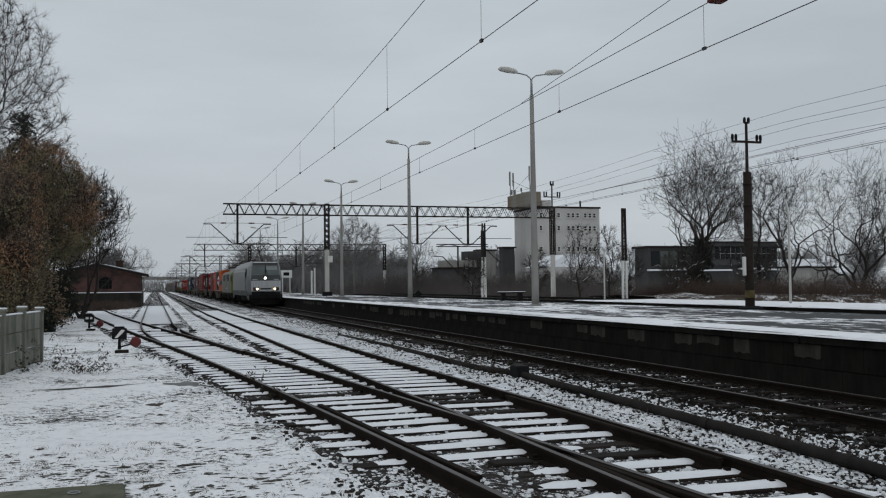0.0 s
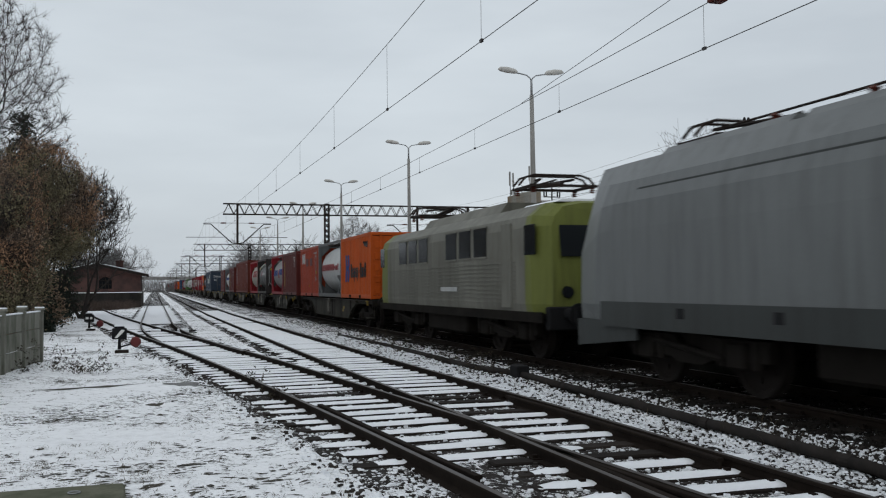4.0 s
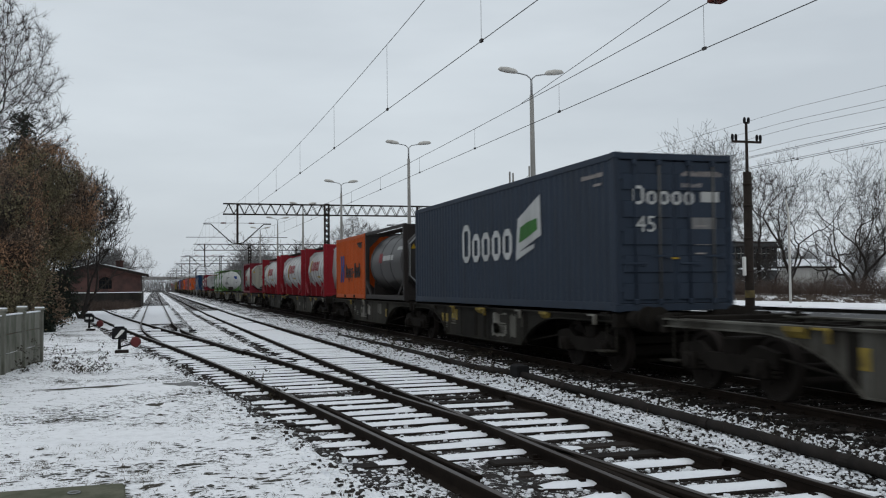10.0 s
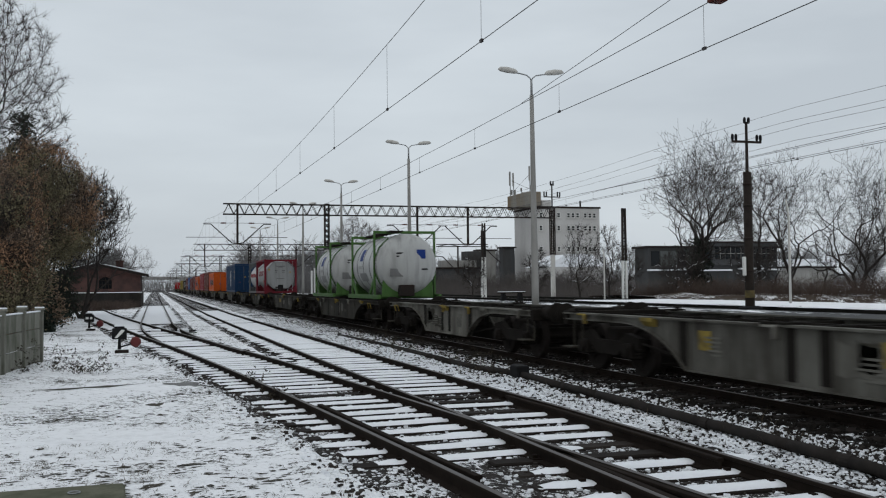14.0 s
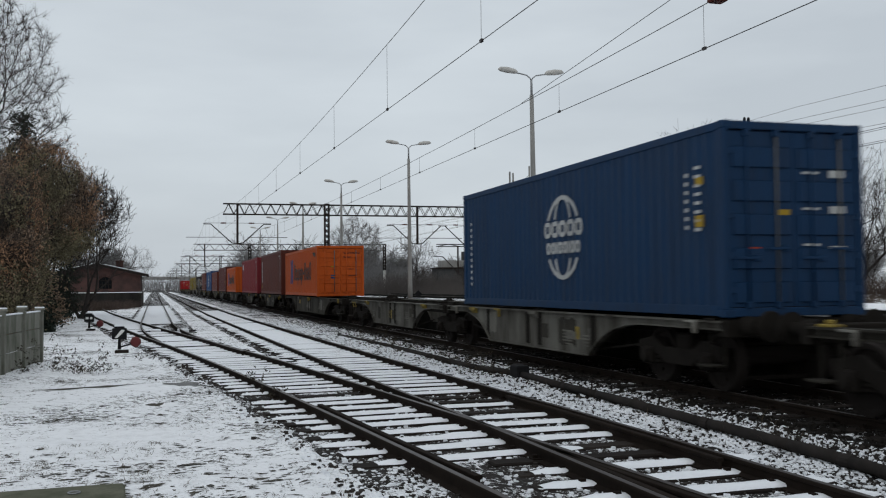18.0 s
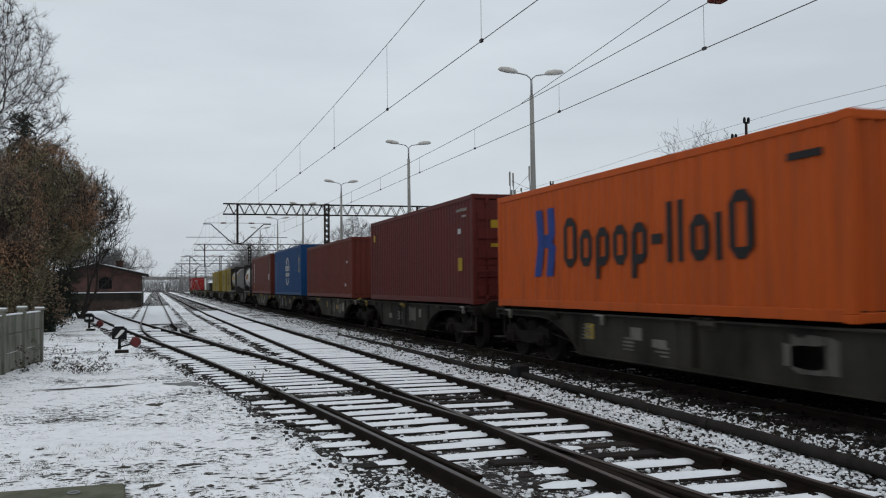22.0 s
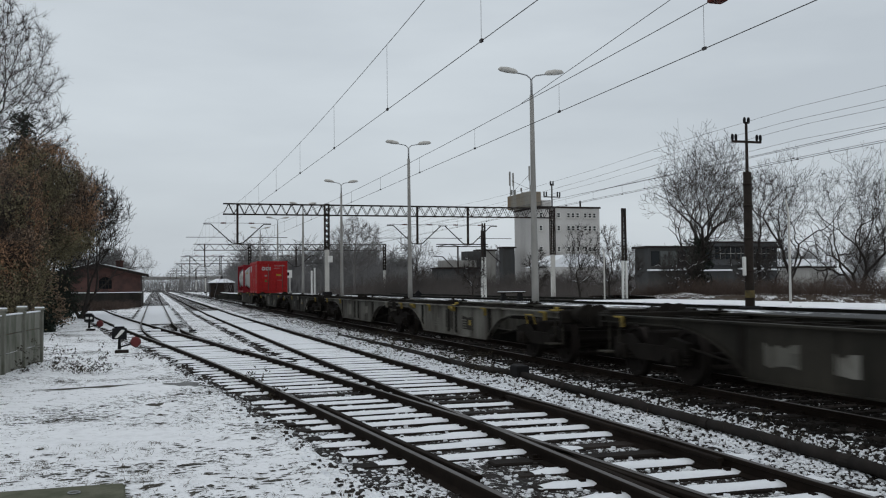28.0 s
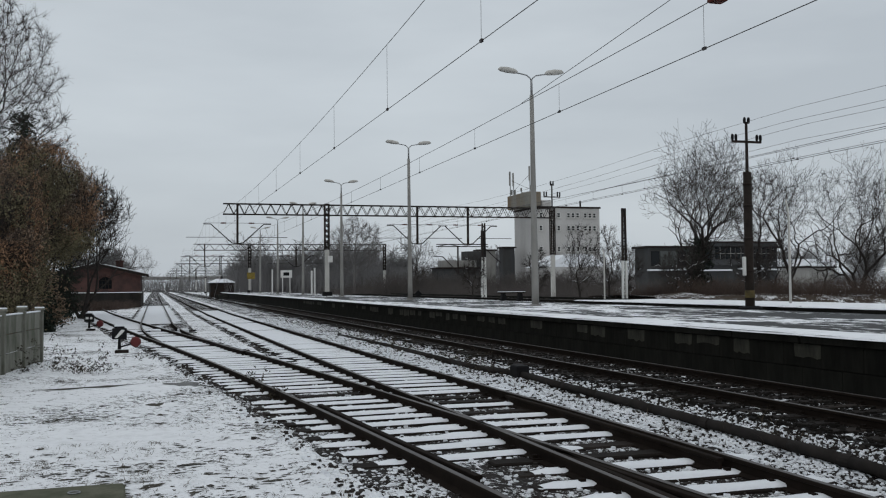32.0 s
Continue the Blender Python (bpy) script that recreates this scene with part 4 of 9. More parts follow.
    for mk in marks:
        kind, y, z, c = mk[:4]
        arg = mk[4:]
        mb = curved(kind, arg, radius, zc, z)
        if kind == "word":
            lettering(mb, c, ob, "painted lettering as plain shapes", pose(0, y, zc))
        else:
            part("notice_panel", mb, c, ob, "painted panel", at=pose(0, y, zc))
    return ob


def curved(kind, arg, radius, zc, z):
    """Lay a flat mark on the round cladding, its foot at height z."""
    if kind == "word":
        mb = mirror_y(blocks(*arg), arg[1])
    else:
        mb = MB()
        mb.rings([[(-0.002, 0, arg[1] * i / 6), (-0.004, arg[0], arg[1] * i / 6), (0.004, arg[0], arg[1] * i / 6), (0.004, 0, arg[1] * i / 6)] for i in range(7)])
    out = []
    a0 = math.asin(max(-0.95, min(0.95, (z - zc) / radius)))
    for x, y, h in mb.v:
        a = a0 + h / radius
        rr = radius + (0.0075 if kind == "word" else 0.0045) - x * 0.8
        out.append((-rr * math.cos(a), y, rr * math.sin(a)))
    mb.v = out
    return mb


def end_frame(h, s):
    """Two posts, two beams and corner gussets; s = 1 for the leading end."""
    W, t = 1.219, 0.15
    mb = MB()
    a, b = (0.0, t) if s > 0 else (-t, 0.0)
    for x in (-W, W - 0.15):
        mb.box(x, a, 0, x + 0.15, b, h, 0.014)
    mb.box(-W + 0.15, a + 0.01, 0.03, W - 0.15, b - 0.01, 0.17, 0.012)
    mb.box(-W + 0.15, a + 0.01, h - 0.14, W - 0.15, b - 0.01, h - 0.02, 0.012)
    for sx in (-1, 1):
        for z0, sz in ((0.15, 1), (h - 0.13, -1)):
            mb.prism([(sx * (W - 0.15), z0), (sx * (W - 0.62), z0), (sx * (W - 0.15), z0 + sz * 0.47)][:: (1 if sx * sz < 0 else -1)], "y", a + 0.03, b - 0.03)
    return mb.mesh("end_frame")


def slim_frame(h, radius, zc):
    """A narrow frame that hugs the vessel: thin posts, curved saddle straps and a top beam."""
    W = 1.219
    mb = MB()
    for s in (-1, 1):
        mb.box(s * (W - 0.04) - 0.04, -0.05, 0, s * (W - 0.04) + 0.04, 0.05, h, 0.01)
        for k in range(5):
            a, b = radians(-62 + 24 * k), radians(-62 + 24 * (k + 1))
            q = [(s * (radius + e) * math.cos(t), zc + (radius + e) * math.sin(t)) for t, e in ((a, 0.008), (b, 0.008), (b, 0.05), (a, 0.05))]
            mb.prism(q if s < 0 else q[::-1], "y", -0.05, 0.05)
    mb.box(-W + 0.08, -0.05, h - 0.10, W - 0.08, 0.05, h, 0.01).box(-W + 0.08, -0.05, 0.03, W - 0.08, 0.05, 0.15, 0.01)
    return mb.mesh("end_frame")


def ladder_mesh(h):
    mb = MB().box(0, -0.03, 0, 0.035, 0.0, h).box(0.36, -0.03, 0, 0.395, 0.0, h)
    z = 0.2
    while z < h:
        mb.box(0.035, -0.025, z, 0.36, -0.005, z + 0.025)
        z += 0.3
    return mb


def walkway(length):
    mb = MB()
    for x in (0.0, 0.14, 0.28, 0.42):
        mb.box(x, 0.2, 0, x + 0.06, length - 0.2, 0.03)
    y = 0.3
    while y < length - 0.3:
        mb.box(0, y, -0.04, 0.48, y + 0.04, 0.0)
        y += 0.6
    return mb


# ---- wagons ----
def wheelset_mesh():
    mb = MB().lathe([(-0.95, 0.06), (0.95, 0.06)], "x", 12)
    for s in (-1, 1):
        pr = [(s * 0.685, 0.08), (s * 0.685, 0.48), (s * 0.715, 0.485), (s * 0.72, 0.462), (s * 0.82, 0.455), (s * 0.82, 0.39), (s * 0.775, 0.36), (s * 0.77, 0.16), (s * 0.84, 0.13), (s * 0.84, 0.0)]
        mb.lathe(pr, "x", 28)
    for k in range(4):
        a = math.pi / 2 * k
        mb.lathe([(-0.80, 0.035), (0.80, 0.035)], "x", 6, (0, 0.27 * math.cos(a), 0.27 * math.sin(a)))
    return mb.mesh("wheelset", P_WHEEL, False)


def bogie_frame(side):
    mb = MB()
    pts = [(-1.25, 0.52), (-1.25, 0.70), (-0.75, 0.78), (-0.45, 0.62), (0.45, 0.62), (0.75, 0.78), (1.25, 0.70), (1.25, 0.52), (0.62, 0.50), (0.40, 0.36), (-0.40, 0.36), (-0.62, 0.50)]
    mb.prism(pts, "x", side * 1.0 - 0.06, side * 1.0 + 0.06)
    for y in (-0.9, 0.9):
        mb.box(side * 1.0 - 0.13, y - 0.17, 0.32, side * 1.0 + 0.13, y + 0.17, 0.60, 0.03)
        mb.lathe([(side * 1.13 - 0.02, 0.11), (side * 1.13 + 0.05, 0.10), (side * 1.13 + 0.06, 0.0)] if side > 0 else [(side * 1.13 + 0.02, 0.11), (side * 1.13 - 0.05, 0.10), (side * 1.13 - 0.06, 0.0)], "x", 12, (0, y, 0.46))
        for dy in (-0.28, 0.28):
            for z in (0.36, 0.42, 0.48, 0.54):
                mb.lathe([(z, 0.075), (z + 0.035, 0.075)], "z", 10, (side * 1.0, y + dy, 0))
    return mb.mesh("side_frame", P_BOGIE)


def bogie(wagon, y, u):
    ob = part("bogie", shared("bolster", lambda: MB().box(-0.95, -0.22, 0.55, 0.95, 0.22, 0.86, 0.03).box(-0.9, -1.15, 0.55, 0.9, -1.05, 0.68).box(-0.9, 1.05, 0.55, 0.9, 1.15, 0.68).mesh("bogie", P_BOGIE)), None, wagon, at=pose(0, y, 0))
    for s in (-1, 1):
        part("side_frame", shared(("sf", s), lambda: bogie_frame(s)), None, ob)
    for dy in (-0.9, 0.9):
        w = part("wheelset", shared("wheelset", wheelset_mesh), None, ob, "steel wheels on their axle", at=pose(0, dy, 0.46))
        WHEELS.append((w, dy, 0.46, u + y + dy))
    return ob


def side_beam(y0, y1, belly0, belly1, deep, z_end=0.965):
    """Fish-bellied side girder with flanges; y along the car."""
    mb = MB()
    c = 1.5
    arc = []
    for k in range(9):
        a = math.pi / 3.1 * k / 8
        arc.append((belly0 - 0.7 + (c + 0.6) * math.sin(a) / math.sin(math.pi / 3.1), z_end - (z_end - deep) * (1 - math.cos(a)) / (1 - math.cos(math.pi / 3.1))))
    arc2 = [(belly0 + belly1 - p[0], p[1]) for p in arc][::-1]
    low = [(y0, z_end)] + arc + arc2 + [(y1, z_end)]
    top = [(y1, 1.10), (y0, 1.10)]
    mb.prism(low + top, "x", -0.012, 0.012)
    # flange along the lower edge, and the top flange
    for (ya, za), (yb, zb) in zip(low, low[1:]):
        mb.add([(-0.07, ya, za), (0.07, ya, za), (0.07, yb, zb), (-0.07, yb, zb), (-0.07, ya, za + 0.022), (0.07, ya, za + 0.022), (0.07, yb, zb + 0.022), (-0.07, yb, zb + 0.022)], [(0, 1, 2, 3), (7, 6, 5, 4), (0, 4, 5, 1), (1, 5, 6, 2), (2, 6, 7, 3), (3, 7, 4, 0)])
    mb.box(-0.09, y0, 1.075, 0.09, y1, 1.105)
    n = 5
    for i in range(n + 1):
        y = belly0 + c + (belly1 - belly0 - 2 * c) * i / n
        mb.box(-0.022, y - 0.012, deep + 0.02, 0.022, y + 0.012, 1.08)
    return mb


def wagon_section(wagon, y0, y1, first, last, pale, seed):
    L = y1 - y0
    r = random.Random(seed)
    bo0 = 3.4 if first else 2.3
    bo1 = 3.4 if last else 2.3
    key = (round(L, 1), first, last)
    sb = shared(("beam",) + key, lambda: side_beam(0.25, L - 0.25, bo0, L - bo1, 0.29).mesh("side_beam"))
    c = P_WAGON_PALE if pale else P_WAGON
    for x in (-1.13, 1.13):
        part("side_beam", sb, c, wagon, at=pose(x, y0, 0))
    dk = MB()
    dk.box(-0.35, 0.2, 0.80, -0.27, L - 0.2, 1.05).box(0.27, 0.2, 0.80, 0.35, L - 0.2, 1.05)
    y = 0.5
    while y < L - 0.3:
        dk.box(-1.1, y, 0.92, 1.1, y + 0.12, 1.06)
        y += 1.35
    part("underframe", shared(("deck",) + key, lambda: dk.mesh("underframe")), P_WAGON_DK, wagon, "dark cross members of the open frame", at=pose(0, y0, 0))
    en = shared("endbeam", lambda: MB().box(-1.2, 0, 0.86, 1.2, 0.18, 1.13, 0.02).mesh("end_beam"))
    for y in (y0 + 0.12, y1 - 0.30):
        part("end_beam", en, P_WAGON_DK, wagon, at=pose(0, y, 0))
    sp = shared("spigot", lambda: MB().box(-0.11, -0.13, 0, 0.11, 0.13, 0.035, 0.008).box(-0.04, -0.05, 0.035, 0.04, 0.05, 0.09, 0.012).mesh("spigot"))
    for x in (-1.12, 1.12):
        for y in (y0 + 0.55, y0 + L * 0.5 - 0.1, y0 + L * 0.5 + 0.25, y1 - 0.6):
            part("spigot", sp, M_YELLOW if r.random() < 0.12 else P_WAGON_DK, wagon, at=pose(x, y, 1.106))
    # dark pockets with worn brackets, and small notices on the web
    pk = shared("web_pocket", lambda: MB().box(-0.012, 0, 0.36, 0.012, 0.2, 1.06).mesh("web_pocket"))
    bk = shared("web_bracket", lambda: MB().prism([(-0.012, 0.94), (-0.10, 1.03), (-0.10, 1.09), (-0.012, 1.09)][::-1], "y", 0, 0.42).mesh("web_bracket"))
    mid = (bo0 + L - bo1) / 2
    for k, y in enumerate((bo0 + 1.15, mid - 0.42, mid + 0.26, L - bo1 - 1.3)):
        if r.random() < 0.8:
            part("web_pocket", pk, P_WAGON_DK, wagon, at=pose(-1.143, y0 + y, 0))
    for y in (bo0 - 0.2, mid - 0.28, L - bo1 - 0.4):
        if r.random() < 0.5:
            part("web_bracket", bk, M_YELLOW if r.random() < 0.55 else c, wagon, "worn folding bracket", at=pose(-1.14, y0 + y, 0))
    for k in range(r.choice((2, 3, 4))):
        y = y0 + r.uniform(bo0 + 0.8, L - bo1 - 1.2)
        w, h, z = r.uniform(0.16, 0.6), r.uniform(0.10, 0.32), r.uniform(0.52, 0.72)
        part("notice_panel", MB().box(-0.004, 0, 0, 0.004, w, h), r.choice((P_WAGON_PALE, P_WAGON_PALE, P_WAGON, M_YELLOW)), wagon, "worn painted panel on the girder", at=pose(-1.148, y, z))
    for y in (y0 + bo0 * 0.45, y1 - bo1 * 0.45):
        if r.random() < 0.3:
            part("handrail", MB().tube([(0, 0, 0.75), (-0.05, 0, 0.95), (-0.05, 0.45, 0.95), (0, 0.45, 0.75)], 0.018, 6), M_YELLOW, wagon, "yellow hand rail", at=pose(-1.2, y, 0.05))
    # repainted patches, rows of small writing, brake rod and loading levers
    for k in range(r.choice((1, 2, 3))):
        y, w, h = y0 + r.uniform(bo0 + 0.6, L - bo1 - 1.6), r.uniform(0.35, 1.0), r.uniform(0.25, 0.55)
        z = r.uniform(0.40, 0.95 - h * 0.8)
        rim = [(w * q / 5, r.uniform(-0.04, 0.03)) for q in range(6)] + [(w * q / 5, h + r.uniform(-0.05, 0.04)) for q in range(5, -1, -1)]
        part("worn_patch", MB().prism(rim, "x", -0.003, 0.003), r.choice((P_WAGON_PALE, P_WAGON_PALE, P_WAGON if pale else P_PATCH)), wagon, "pale worn patch of paint", at=pose(-1.1455, y, min(max(z, 0.36), 0.98 - h)))
    for k in range(r.choice((2, 3))):
        y, z = y0 + r.uniform(bo0 + 0.6, L - bo1 - 1.2), r.uniform(0.45, 0.62)
        for q in range(r.choice((3, 4, 5))):
            part("notice_line", MB().box(-0.003, 0, 0, 0.003, r.uniform(0.25, 0.5), 0.03), P_WAGON_PALE, wagon, at=pose(-1.1505, y, z + 0.065 * q))
    part("brake_rod", shared(("brake_rod",) + key, lambda: MB().tube([(0, bo0 - 0.4, 0.62), (0, bo0 + 1.3, 0.42), (0, L - bo1 - 1.3, 0.42), (0, L - bo1 + 0.4, 0.62)], 0.022, 6).mesh("brake_rod")), P_BOGIE, wagon, at=pose(-0.98, y0, 0))
    lev = shared("deck_lever", lambda: MB().box(-0.03, 0, 0, 0.03, 0.34, 0.035, 0.006).box(-0.05, 0.0, -0.16, 0.02, 0.06, 0.02, 0.008).mesh("deck_lever"))
    for y in (0.9, L * 0.33, L * 0.5, L * 0.68, L - 1.2):
        if r.random() < 0.55:
            part("deck_lever", lev, M_YELLOW if r.random() < 0.6 else P_PATCH, wagon, "worn loading lever", at=pose(-1.215, y0 + y, 1.06))
    for y in ((y0 + 0.35,) if first else ()) + ((y1 - 0.75,) if last else ()):
        part("shunter_step", shared("shunter_step", lambda: MB().box(-0.2, 0, 0.42, 0.06, 0.42, 0.45, 0.006).tube([(0.05, 0.02, 0.43), (0.05, 0.02, 0.95)], 0.018, 6).tube([(0.05, 0.4, 0.43), (0.05, 0.4, 0.95)], 0.018, 6).mesh("shunter_step")), P_WAGON, wagon, "worn steel step", at=pose(-1.12, y, 0))
    vb = shared("vbox", lambda: MB().box(-0.3, 0, 0, 0.3, 0.9, 0.38, 0.04).lathe([(1.1, 0.0), (1.1, 0.19), (2.0, 0.19), (2.0, 0.0)], "y", 14, (0.2, 0, 0.2)).mesh("brake_gear"))
    part("brake_gear", vb, P_BOGIE, wagon, "air tank and brake gear", at=pose(-0.5, y0 + L * 0.45, 0.5))


def wagon(u0, u1, n, pale, seed):
    L = u1 - u0
    ob = mover("container_wagon", u0, ("pale grey" if pale == 3 else "partly pale grey" if pale else "grimy dark grey") + (" articulated" if n == 2 else "") + " container flat wagon with fish-bellied side girders", "wagon", "wagons of the goods train")
    e = 0.55
    xs = [e + (L - 2 * e) * i / n for i in range(n + 1)]
    for i in range(n):
        wagon_section(ob, xs[i], xs[i + 1], i == 0, i == n - 1, pale & (2 - i), seed * 7 + i)
    bogie(ob, e + 1.75, u0)
    bogie(ob, L - e - 1.75, u0)
    for i in range(1, n):
        bogie(ob, xs[i], u0)
    bf = shared("buffer", lambda: MB().lathe([(0.0, 0.0), (0.0, 0.22), (0.04, 0.23), (0.05, 0.09), (0.30, 0.08), (0.30, 0.13), (0.62, 0.14)], "y", 16).mesh("buffer", P_WAGON_DK, False))
    bf2 = shared("buffer_rear", lambda: MB().lathe([(0.0, 0.0), (0.0, 0.22), (-0.04, 0.23), (-0.05, 0.09), (-0.30, 0.08), (-0.30, 0.13), (-0.62, 0.14)], "y", 16).mesh("buffer", P_WAGON_DK, False))
    for x in (-0.875, 0.875):
        part("buffer", bf, None, ob, at=pose(x, 0.05, 1.04))
        part("buffer", bf2, None, ob, at=pose(x, L - 0.05, 1.04))
    hook = shared("coupling", lambda: MB().tube([(0, -0.15, 0.95), (0, 0.2, 1.0), (0, 0.6, 1.0)], 0.04, 8).tube([(0.3, 0.4, 0.95), (0.3, 0.0, 0.65), (0.3, -0.1, 0.6)], 0.03, 6).mesh("coupling", P_BOGIE))
    part("coupling", hook, None, ob)
    return ob


WAGONS = [(36.3, 56.0, 1, 0), (56.3, 85.9, 2, 0), (86.4, 116.0, 2, 0), (116.3, 144.2, 2, 3), (144.4, 174.2, 2, 0), (174.6, 204.2, 2, 0), (204.6, 234.0, 2, 1), (234.3, 249.0, 1, 3), (249.2, 268.0, 1, 0), (268.3, 287.0, 1, 0), (287.2, 314.6, 2, 0), (314.9, 344.2, 2, 3), (344.5, 365.0, 1, 0), (365.3, 380.6, 1, 0), (380.8, 396.0, 1, 0), (396.3, 416.0, 1, 0), (416.3, 446.0, 2, 0), (446.3, 476.6, 2, 0), (476.8, 506.2, 2, 0), (506.4, 526.5, 1, 0), (526.8, 546.2, 1, 0), (546.5, 576.3, 2, 3), (576.6, 606.0, 2, 0), (606.3, 627.0, 1, 0)]
for i, (a, b, n, pale) in enumerate(WAGONS):
    wagon(a, b, n, pale, 11 + i)

L20, L40, L45, H86, H96 = 6.058, 12.192, 13.716, 2.591, 2.896


def hapag(h, big):
    return [("bird", 8.75 if big else 4.15, 0.68, P_INK_BLUE, 1.42 if big else 1.15), ("word", 1.95 if big else 0.9, 0.85, P_INK_BLACK, "Dopop-lloiD", 6.4 if big else 3.0, 0.98 if big else 0.6, 0.17), ("panel", 0.5, h - 0.5, P_INK_BLACK, 0.7, 0.1)]


def triton(h):
    return [("column", 11.2, 0.85, P_INK_WHITE, "DDlDDD", 1.55, 0.26, 0.3), ("panel", 11.2, 0.45, P_INK_YELLOW, 0.22, 0.2), ("column", 0.62, 0.9, P_FADED, "DDDlDDDDDD", 1.6, 0.09, 0.3), ("panel", 0.4, 1.25, P_FADED, 0.14, 0.2), ("end", -0.6, 1.9, P_INK_WHITE, 0.5, 0.45), ("end", -0.9, 1.2, P_INK_WHITE, 0.35, 0.07)]


def gold(h):
    return [("column", 5.06, 0.55, P_INK_YELLOW, "DDDDlD", 1.5, 0.2, 0.3)] + [("panel", 0.7 + 0.05 * (k % 2), 1.7 + 0.13 * k, P_INK_WHITE, 0.24 - 0.04 * (k % 3), 0.045) for k in range(4)] + [("end", -0.85, 1.65, P_INK_YELLOW, 0.32, 0.16), ("end", 0.3, 2.0, P_BLUE2, 0.22, 0.16)]


def cai(h, length):
    side = [("word", length - 1.65, h - 0.85, P_INK_WHITE, "DDl", 1.0, 0.55, 0.3), ("column", 0.62, 1.35, P_FADED, "DDDlDDDDDD", 1.0, 0.08, 0.3), ("column", 0.95, 0.75, P_FADED, "DDlDDDDDlD", 1.5, 0.07, 0.3), ("panel", 0.6, 1.15, P_INK_YELLOW, 0.16, 0.16), ("panel", 0.6, 0.85, P_FADED, 0.16, 0.14), ("panel", 2.9, 0.5, P_INK_YELLOW, 0.09, 0.09)]
    return side + [("endword", -0.85, h - 0.75, P_INK_WHITE, "DDl", 0.72, 0.28, 0.3), ("end", -0.62, 1.3, P_FADED, 0.2, 0.17), ("end", -0.6, 0.85, P_FRAME_GREEN, 0.2, 0.3), ("end", 0.3, 1.4, P_INK_YELLOW, 0.4, 0.16)]


def cosco(h):
    side = [("globe", 5.75, 1.46, P_INK_WHITE, 0.86)] + [("panel", 11.5, 0.5 + 0.155 * k, P_INK_WHITE, 0.09, 0.075) for k in range(11)]
    side += [("panel", 0.62, 1.30 + 0.135 * k, P_INK_WHITE, 0.17, 0.05) for k in range(8)] + [("panel", 0.98, 1.34 + 0.135 * k, P_INK_WHITE, 0.08, 0.06) for k in range(7)] + [("panel", 0.55, 1.36, P_INK_YELLOW, 0.22, 0.18), ("panel", 0.55, 2.0, P_INK_YELLOW, 0.2, 0.12)]
    ends = [("end", -0.95, h - 0.55, P_INK_WHITE, 0.4, 0.09), ("end", -0.28, 1.42, P_INK_YELLOW, 0.2, 0.17), ("end", -0.82, 0.75, P_CAI, 0.22, 0.28)]
    for k in range(5):
        ends += [("end", 0.14, 1.05 + 0.27 * k, P_INK_WHITE, 0.30, 0.035), ("end", 0.62, 1.0 + 0.27 * k, P_INK_WHITE, 0.28, 0.11 if k in (2, 3, 4) else 0.05)]
    return side + ends


def yellow_marks(h):
    return [("word", 2.5, 1.28, P_INK_BLACK, "m", 1.0, 0.72, 0.26), ("word", 2.55, 0.72, P_INK_BLACK, "DD", 0.85, 0.42, 0.26)] + [("panel", 5.1, 0.4 + 0.3 * k, P_INK_BLACK, 0.2, 0.1) for k in range(6)] + [("endword", -0.8, h - 0.6, P_INK_BLACK, "moo", 0.7, 0.26, 0.24)]


CODE = marks_code
container(37.2, L20, H86, P_ORANGE, "orange twenty-foot shipping container with a blue emblem", True, hapag(H86, False) + CODE(L20, H86, P_INK_BLACK, 2))
tank(43.3, L20, P_FRAME_GREY, P_TANK_WHITE, "white tank container in a grey frame with red lettering", "", [("word", 1.1, 1.25, P_INK_RED, "DDDDDDDDDDD-ooD", 4.3, 0.32, 0.24), ("panel", 0.7, 1.9, P_INK_YELLOW, 0.45, 0.3), ("panel", 0.7, 0.7, P_TANK_DARK, 0.9, 0.35)], True)
container(49.4, L20, H86, P_CAI, "faded orange-red twenty-foot shipping container", True, cai(H86, L20) + [("panel", 3.2, 1.6, P_MAROON, 0.8, 0.4), ("panel", 1.9, 1.6, P_MAROON, 0.8, 0.4)] + CODE(L20, H86, None, 3))
container(57.2, L20, H86, P_MAROON, "maroon twenty-foot shipping container with yellow lettering", True, gold(H86) + CODE(L20, H86, None, 4))
tank(63.4, L20, P_FRAME_RED, P_TANK_GREY, "dull grey tank container in a red frame with blue lettering", "", [("word", 3.3, 1.25, P_INK_BLUE, "DDlDDD", 2.0, 0.4, 0.26), ("panel", 2.5, 1.1, P_INK_RED, 0.5, 0.6), ("word", 0.55, 1.3, P_INK_BLUE, "DDllDDlDD", 2.0, 0.4, 0.24)], True)
tank(72.9, L20, P_FRAME_DARK, P_TANK_DARK, "dark grey tank container in a dark frame with a ladder", "", [("panel", 3.6, 1.35, P_INK_RED, 0.4, 0.35), ("panel", 1.9, 1.42, P_PLATE, 1.5, 0.18), ("panel", 1.0, 1.7, P_PLATE, 0.6, 0.1)], True, bands=4)
tank(79.0, L20, P_FRAME_RED, P_TANK_CREAM, "pale tank container in a red frame with red lettering", "", [("word", 1.5, 1.3, P_INK_RED, "DDDDD", 3.2, 0.56, 0.26), ("panel", 0.6, 1.9, P_INK_YELLOW, 0.9, 0.2), ("panel", 1.4, 0.75, P_HAZ, 0.45, 0.3)], True)
container(87.6, L40, H96, P_BROWN, "red-brown forty-foot shipping container with white upright lettering", True, triton(H96) + CODE(L40, H96, None, 5))
container(103.1, L20, H86, P_MAROON, "maroon twenty-foot shipping container with yellow lettering", False, gold(H86))
